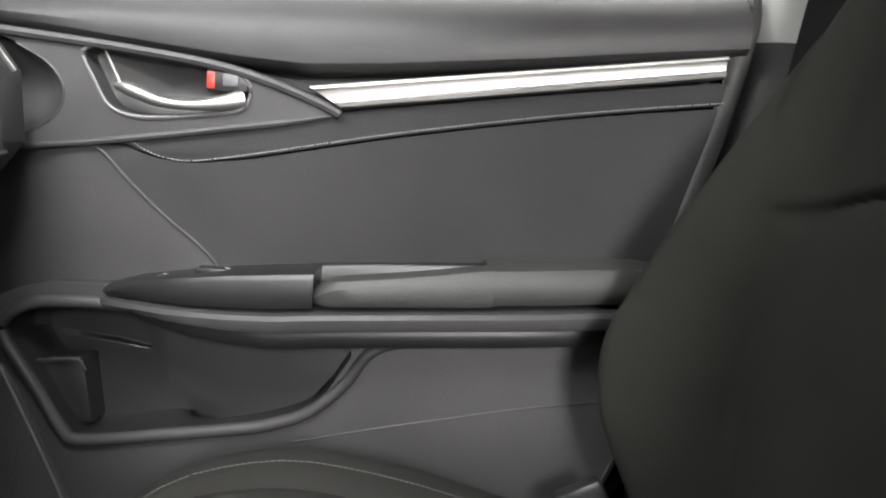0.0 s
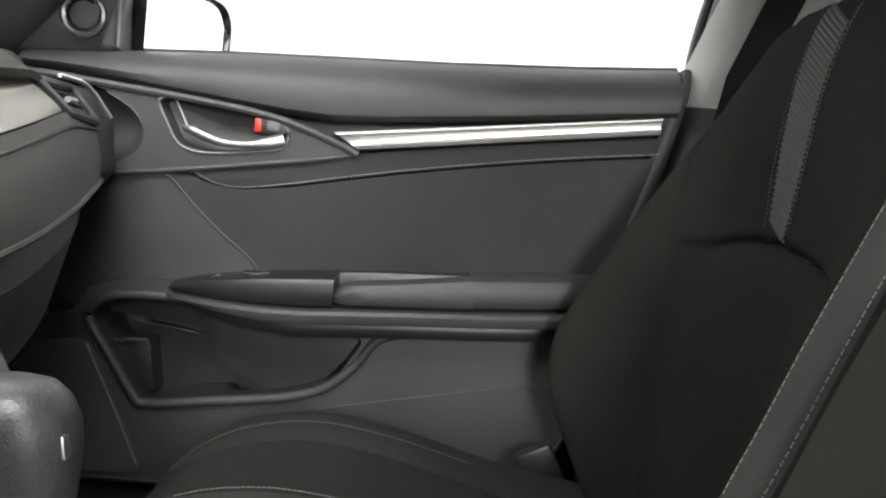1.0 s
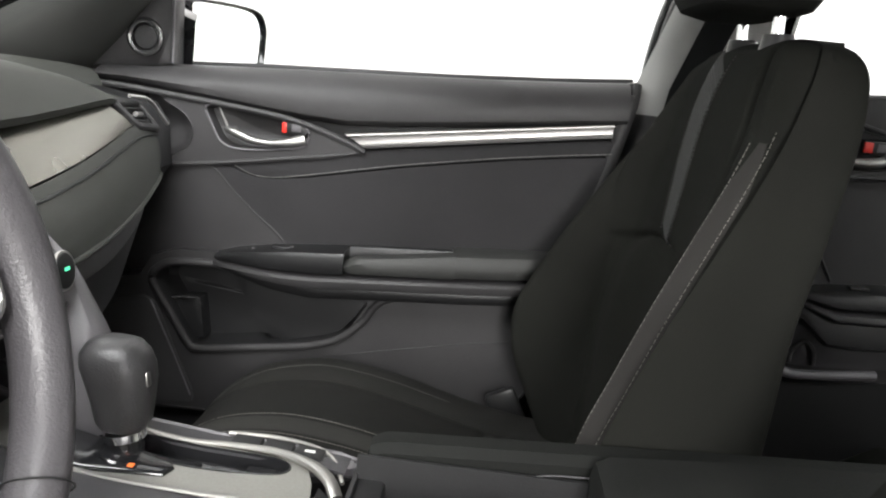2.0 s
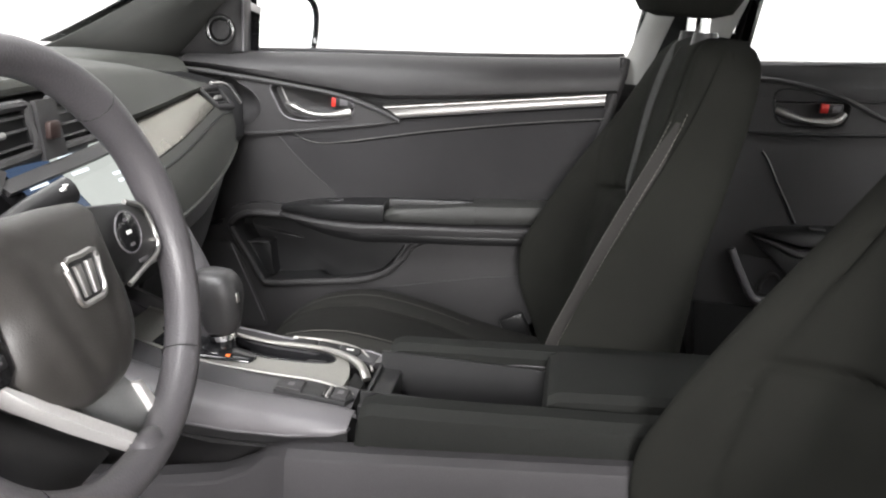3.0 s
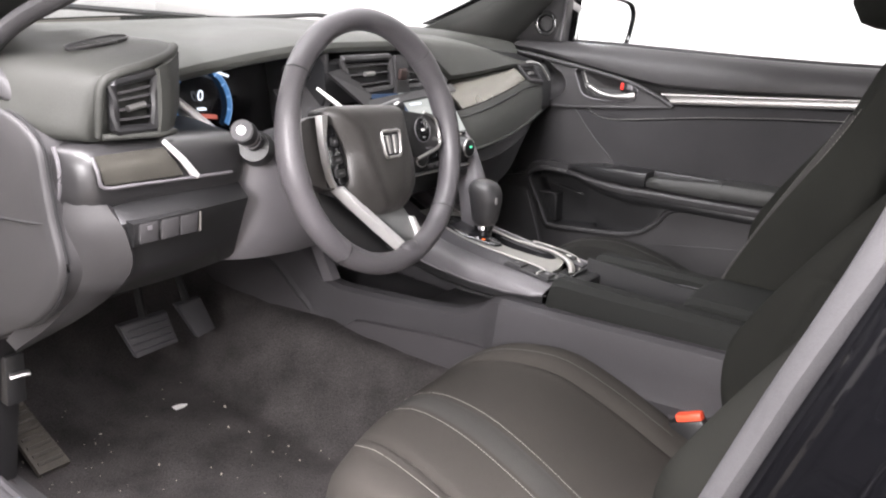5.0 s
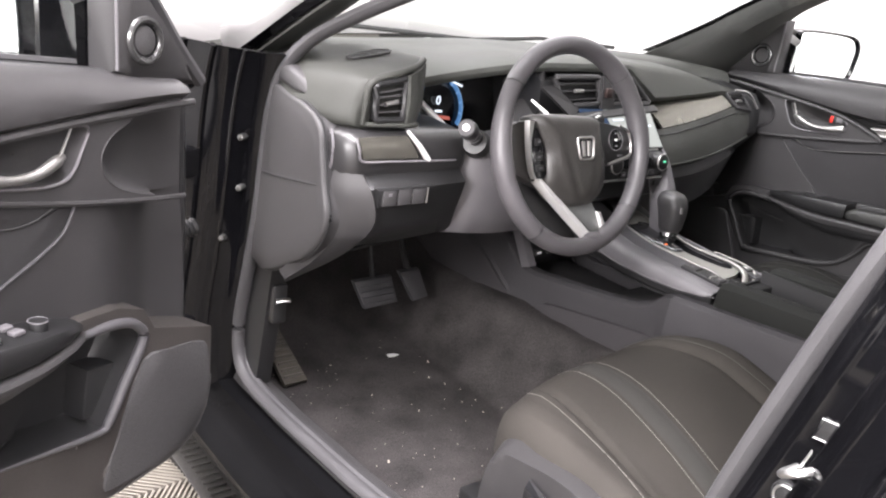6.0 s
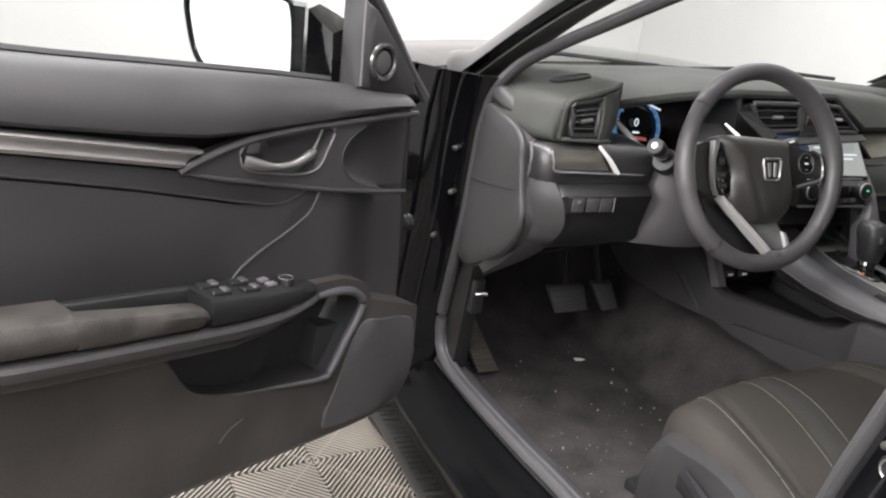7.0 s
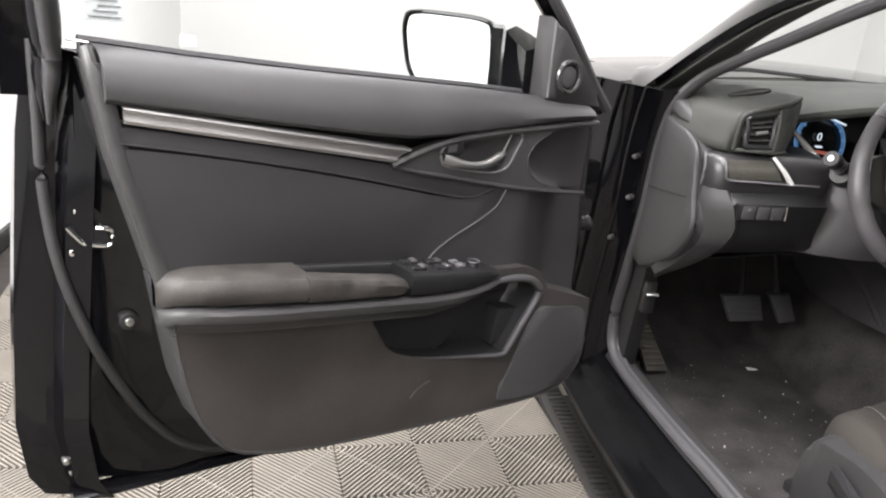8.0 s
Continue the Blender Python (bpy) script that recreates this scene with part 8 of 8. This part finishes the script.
for x, y, w in ((-0.035, 0.032, 0.040), (0.038, 0.042, 0.026)):
    part("gate_slide", loft([[ft(x + a, y + b * 0.7, d) for b, d in ((-0.009, -0.014), (-0.007, -0.005), (0.007, -0.004), (0.009, -0.014))] for a in (-w / 2, -w / 4, w / 4, w / 2)]), GLOSSBL, con, "glossy black gate slide")
part("gate_base", ext([(-0.155, -0.021), (-0.10, -0.022), (-0.034, -0.006), (-0.030, 0.010), (-0.038, 0.020), (-0.155, 0.030)], ft, 0.006, -0.002, 0.003), GLOSSBL, con, "glossy black position indicator")
part("amber_tag", rbox(ft(-0.062, -0.006, 0.0065), (0.005, 0.006, 0.0015), 0.0005), AMBER, con, "amber lit tag")
# satin rims along both sides, thicker at the rear end
rim_d = curve([ft(x, y, z) for x, y, z in ((-0.20, -0.022, 0.001), (-0.10, -0.023, 0.002), (0.0, -0.022, 0.003), (0.05, -0.021, 0.003), (0.085, -0.024, 0.002), (0.108, -0.032, -0.002))], 5)
part("plate_rim", sweep(rim_d, [0.0022 + 0.0012 * min(1.0, k / 12) for k in range(len(rim_d))], 8, flat=0.7), RIMSAT, con, "satin silver rim")
rim_p = curve([ft(x, y, z) for x, y, z in ((-0.20, 0.058, 0.002), (-0.06, 0.062, 0.003), (0.0, 0.066, 0.004), (0.045, 0.064, 0.005), (0.080, 0.052, 0.005), (0.102, 0.034, 0.003), (0.112, 0.020, -0.004))], 5)
part("plate_rim", sweep(rim_p, [0.0030 + 0.0035 * min(1.0, max(0.0, (k - 8) / 14)) for k in range(len(rim_p))], 10, flat=0.7), RIMSAT, con, "satin silver rim")
part("rim_outer", sweep(curve([ft(x, y, z) for x, y, z in ((-0.01, 0.096, 0.0), (0.035, 0.101, 0.0), (0.075, 0.095, 0.0), (0.098, 0.078, -0.001), (0.112, 0.050, -0.006))], 5), 0.0022, 8), RIMSAT, con, "thin satin line")
# near-black sheet stands for the shade in the notch behind the plate
part("plate_end", sheet([[ft(0.094, y, -0.004) for y in (-0.03, 0.0, 0.03)], [ft(0.108, y, -0.010) for y in (-0.034, 0.0, 0.024)], [ft(0.114, y, -0.03) for y in (-0.034, 0.0, 0.024)]], 0.003), SHADEBLK, con)
for k in range(3):
    x = 0.012 + 0.031 * k
    part("rim_button", ext([(x - 0.014, 0.071), (x + 0.014, 0.071 - 0.002 * k), (x + 0.014, 0.093 - 0.002 * k), (x - 0.014, 0.093)], ft, 0.0026, -0.002, 0.0015), DARKPL, con, "dark console button")
    if k == 2:
        part("button_mark", rbox(ft(x, 0.080, 0.0028), (0.010, 0.004, 0.0006), 0), MARK, con)
# driver's side: parking brake rocker between two keys
part("switch_block", ext([(0.014, -0.026), (0.105, -0.029), (0.112, -0.044), (0.104, -0.060), (0.016, -0.057)], ft, 0.0022, -0.006, 0.002), DARKPL, con, "black switch block")
for x0, x1 in ((0.019, 0.049), (0.086, 0.104)):
    part("console_switch", ext([(x0, -0.030), (x1, -0.031), (x1, -0.056), (x0, -0.054)], ft, 0.0048, 0.0, 0.0015), PLASTIC, con, "dark grey key")
    xm = (x0 + x1) / 2
    part("switch_mark", rbox(ft(xm, -0.043, 0.0050), (0.007, 0.008, 0.0006), 0), GREYPL, con)
part("brake_rocker", sheet([[ft(x, y, d) for x, d in ((0.053, 0.001), (0.060, -0.0045), (0.068, -0.005), (0.074, 0.002), (0.078, 0.004))] for y in (-0.032, -0.044, -0.055)], 0.002), GLOSSBL, con, "glossy parking brake rocker")
part("rocker_edge", ext([(0.0795, -0.031), (0.083, -0.031), (0.083, -0.056), (0.0795, -0.056)], ft, 0.0052, 0.0, 0.001), SILVER, con, "satin divider")

# selector lever
lev = thing("gear_selector", (-0.082, 0.02, 0.62), "black leather gear knob with a chrome collar", "gear lever")
rings = []
for z, rx, ry, x in ((0.662, 0.019, 0.018, -0.080), (0.669, 0.023, 0.021, -0.080), (0.688, 0.026, 0.024, -0.081), (0.706, 0.029, 0.0265, -0.083), (0.720, 0.0305, 0.028, -0.086), (0.731, 0.028, 0.0255, -0.088), (0.739, 0.022, 0.020, -0.089), (0.743, 0.012, 0.011, -0.089)):
    rings.append([V(x + rx * math.copysign(abs(math.cos(t)) ** 0.75, math.cos(t)), 0.020 + ry * math.copysign(abs(math.sin(t)) ** 0.75, math.sin(t)), z) for t in [2 * math.pi * k / 24 for k in range(24)]])
part("knob", loft(rings), KNOBL, lev, "dark leather knob")
part("knob_button", rbox((-0.057, 0.012, 0.712), (0.005, 0.008, 0.014), 0.002, pose(0, 0, 0, 0, -8)), SILVER, lev, "silver release button")
part("collar", sweep([V(-0.079, 0.02, 0.652), V(-0.080, 0.02, 0.659)], [0.0185, 0.0185], 20), CHROME, lev, "chrome collar")
part("neck", sweep([V(-0.078, 0.02, 0.62), V(-0.0785, 0.02, 0.636), V(-0.079, 0.02, 0.653)], [0.024, 0.016, 0.0165], 18), GLOSSBL, lev)

# padded rails, cup bin and arm rest lid
arm = thing("console_armrest", (0.35, 0, 0.6), "dark padded console arm rest with open cup bin", "arm rest")
for s, z0, z1 in ((-1, 0.600, 0.648), (1, 0.600, 0.652)):
    rings = []
    for x, dz, dw in ((0.128, -0.022, 0.004), (0.132, -0.006, 0.001), (0.145, 0.0, 0.0), (0.25, 0.006, 0.0), (0.35, 0.012, 0.0), (0.48, 0.020, 0.0), (0.62, 0.028, 0.0)):
        y0, y1 = 0.064 + dw, 0.1065 - dw
        rings.append([V(x, s * w, z) for w, z in ((y0, z0 + dz), (y0, z1 + dz - 0.008), (y0 + 0.008, z1 + dz), (y1 - 0.012, z1 + dz), (y1 - 0.002, z1 + dz - 0.01), (y1, z0 + dz + 0.02), (y1 - 0.002, z0 + dz))])
    part("padded_rail", loft(rings), CONPAD, arm, "padded dark vinyl rail")
part("bin_floor", rbox((0.24, 0, 0.572), (0.26, 0.13, 0.01), 0.002), BINPL, arm)
for s in (-1, 1):
    part("bin_wall", sheet([[V(x, s * 0.0598, z) for x in (0.123, 0.36)] for z in (0.54, 0.643)], 0.004), BINPL, arm)
part("bin_front", sheet([[V(0.125, y, z) for y in (-0.064, 0.064)] for z in (0.54, 0.625)], 0.004), BINPL, arm)
part("bin_block", rbox((0.136, 0, 0.585), (0.030, 0.124, 0.070), 0.005), DARKPL, arm, "black block at the front of the cup bin")
part("bin_floor_edge", sweep([V(0.16, 0.045, 0.580), V(0.34, 0.045, 0.582)], 0.0012, 6), GREYPL, arm)
part("bin_line", sweep(curve([V(0.148, 0.0594, 0.626), V(0.20, 0.0594, 0.625), V(0.245, 0.0594, 0.622), V(0.262, 0.0594, 0.627), V(0.280, 0.0594, 0.639), V(0.30, 0.0588, 0.645), V(0.345, 0.058, 0.648)], 4), 0.0009, 6), MIDPL, arm, "thin grey edge of the bin")
rings = []
for x, zt in ((0.335, 0.655), (0.338, 0.667), (0.35, 0.674), (0.45, 0.682), (0.58, 0.690), (0.66, 0.692)):
    rings.append([V(x, y, z) for y, z in ((-0.062, 0.60), (-0.064, zt - 0.010), (-0.056, zt - 0.002), (-0.02, zt), (0.02, zt), (0.056, zt - 0.002), (0.064, zt - 0.010), (0.062, 0.60))])
part("lid", loft(rings), CONPAD, arm, "padded dark vinyl lid")


# ---- ribbed floor tiles, laid as square modules with ribs in turn one way and the other ----
TILE_ANGLE = radians(95.5)
TX, TY = V(math.cos(TILE_ANGLE), math.sin(TILE_ANGLE), 0), V(-math.sin(TILE_ANGLE), math.cos(TILE_ANGLE), 0)
ORIGIN = V(-0.585, -0.800, 0)
M = 0.2


def module_mesh(flip):
    """Diagonal ribs in a thin square frame."""
    verts, faces = [], []

    def bar(a, b, w, z0, z1):
        a, b = Vector(a), Vector(b)
        t = (b - a).normalized()
        n = V(-t.y, t.x, 0) * w
        k = len(verts)
        for z in (z0, z1):
            q = n if z == z0 else n * 0.75
            verts.extend([(*(a + q).xy, z), (*(a - q).xy, z), (*(b - q).xy, z), (*(b + q).xy, z)])
        faces.extend([(k + 4, k + 5, k + 6, k + 7), (k, k + 1, k + 5, k + 4), (k + 1, k + 2, k + 6, k + 5), (k + 2, k + 3, k + 7, k + 6), (k + 3, k, k + 4, k + 7)])

    h = M / 2 - 0.0015
    n = 13
    for k in range(-n + 1, n):
        c = 2 * h * k / n
        x0, x1 = max(-h, c - h), min(h, c + h)
        if x1 - x0 < 0.004:
            continue
        s = -1 if flip else 1
        bar((s * x0, x0 - c, 0), (s * x1, x1 - c, 0), 0.0033, -0.013, 0.0)
    s = 1 if flip else -1
    bar((-h * s, -h, 0), (h * s, h, 0), 0.0022, -0.013, -0.001)
    me = bpy.data.meshes.new("tile_module")
    me.from_pydata(verts, [], faces)
    me.update()
    me.materials.append(TILEP)
    return me


tiles = thing("floor_tiles", ORIGIN, "beige ribbed plastic interlocking floor tiles", "floor tiles", kind="structure")
meshes = (module_mesh(False), module_mesh(True))
count = 0
for i in range(-24, 20):
    for j in range(-18, 18):
        c = ORIGIN + TX * (M * (i + 0.5)) + TY * (M * (j + 0.5))
        if not (Y0 + 0.1 < c.y < -0.72 and -2.6 < c.x < 1.0):
            continue
        if i >= 0:
            continue
        ob = new("tile", meshes[(i + j) % 2])
        ob.parent = tiles
        ob.matrix_parent_inverse = tiles.matrix_basis.inverted()
        ob.matrix_basis = Matrix.Translation(c) @ Matrix.Rotation(TILE_ANGLE, 4, "Z")
        count += 1
# everything farther off in one piece
far = bmesh.new()
for i in range(-26, 34):
    for j in range(-30, 32):
        c = ORIGIN + TX * (M * (i + 0.5)) + TY * (M * (j + 0.5))
        if (c.y < -0.72 and -2.6 < c.x < 1.0 and i < 0) or not (Y0 - 0.05 < c.y < Y1) or not (X0 < c.x < X1) or (abs(c.y) < 0.72 and abs(c.x) < 2.2):
            continue
        vs = [far.verts.new(c + TX * a + TY * b + V(0, 0, -0.004)) for a, b in ((-0.097, -0.097), (0.097, -0.097), (0.097, 0.097), (-0.097, 0.097))]
        far.faces.new(vs)
tagged(part("far_tiles", far, TILEP, tiles), kind="stuff")
# edge ramp beside the car's sill
e = thing("tile_edge_strip", (-0.5, -0.76, 0), "grey ridged edging strip along the floor tiles", "edging strip")
bm = loft([[V(x, y - 0.02 * (x + 0.85) * 0, z) for y, z in ((-0.803, -0.012), (-0.803, 0.003), (-0.745, 0.003), (-0.715, -0.010), (-0.715, -0.012))] for x in (-2.2, -1.0, 0.0, 1.0)])
part("strip", bm, EDGEP, e)
for k in range(60):
    part("ridge", rbox((-1.25 + 0.022 * k, -0.760, 0.004), (0.008, 0.045, 0.006), 0.001), EDGEP, e)
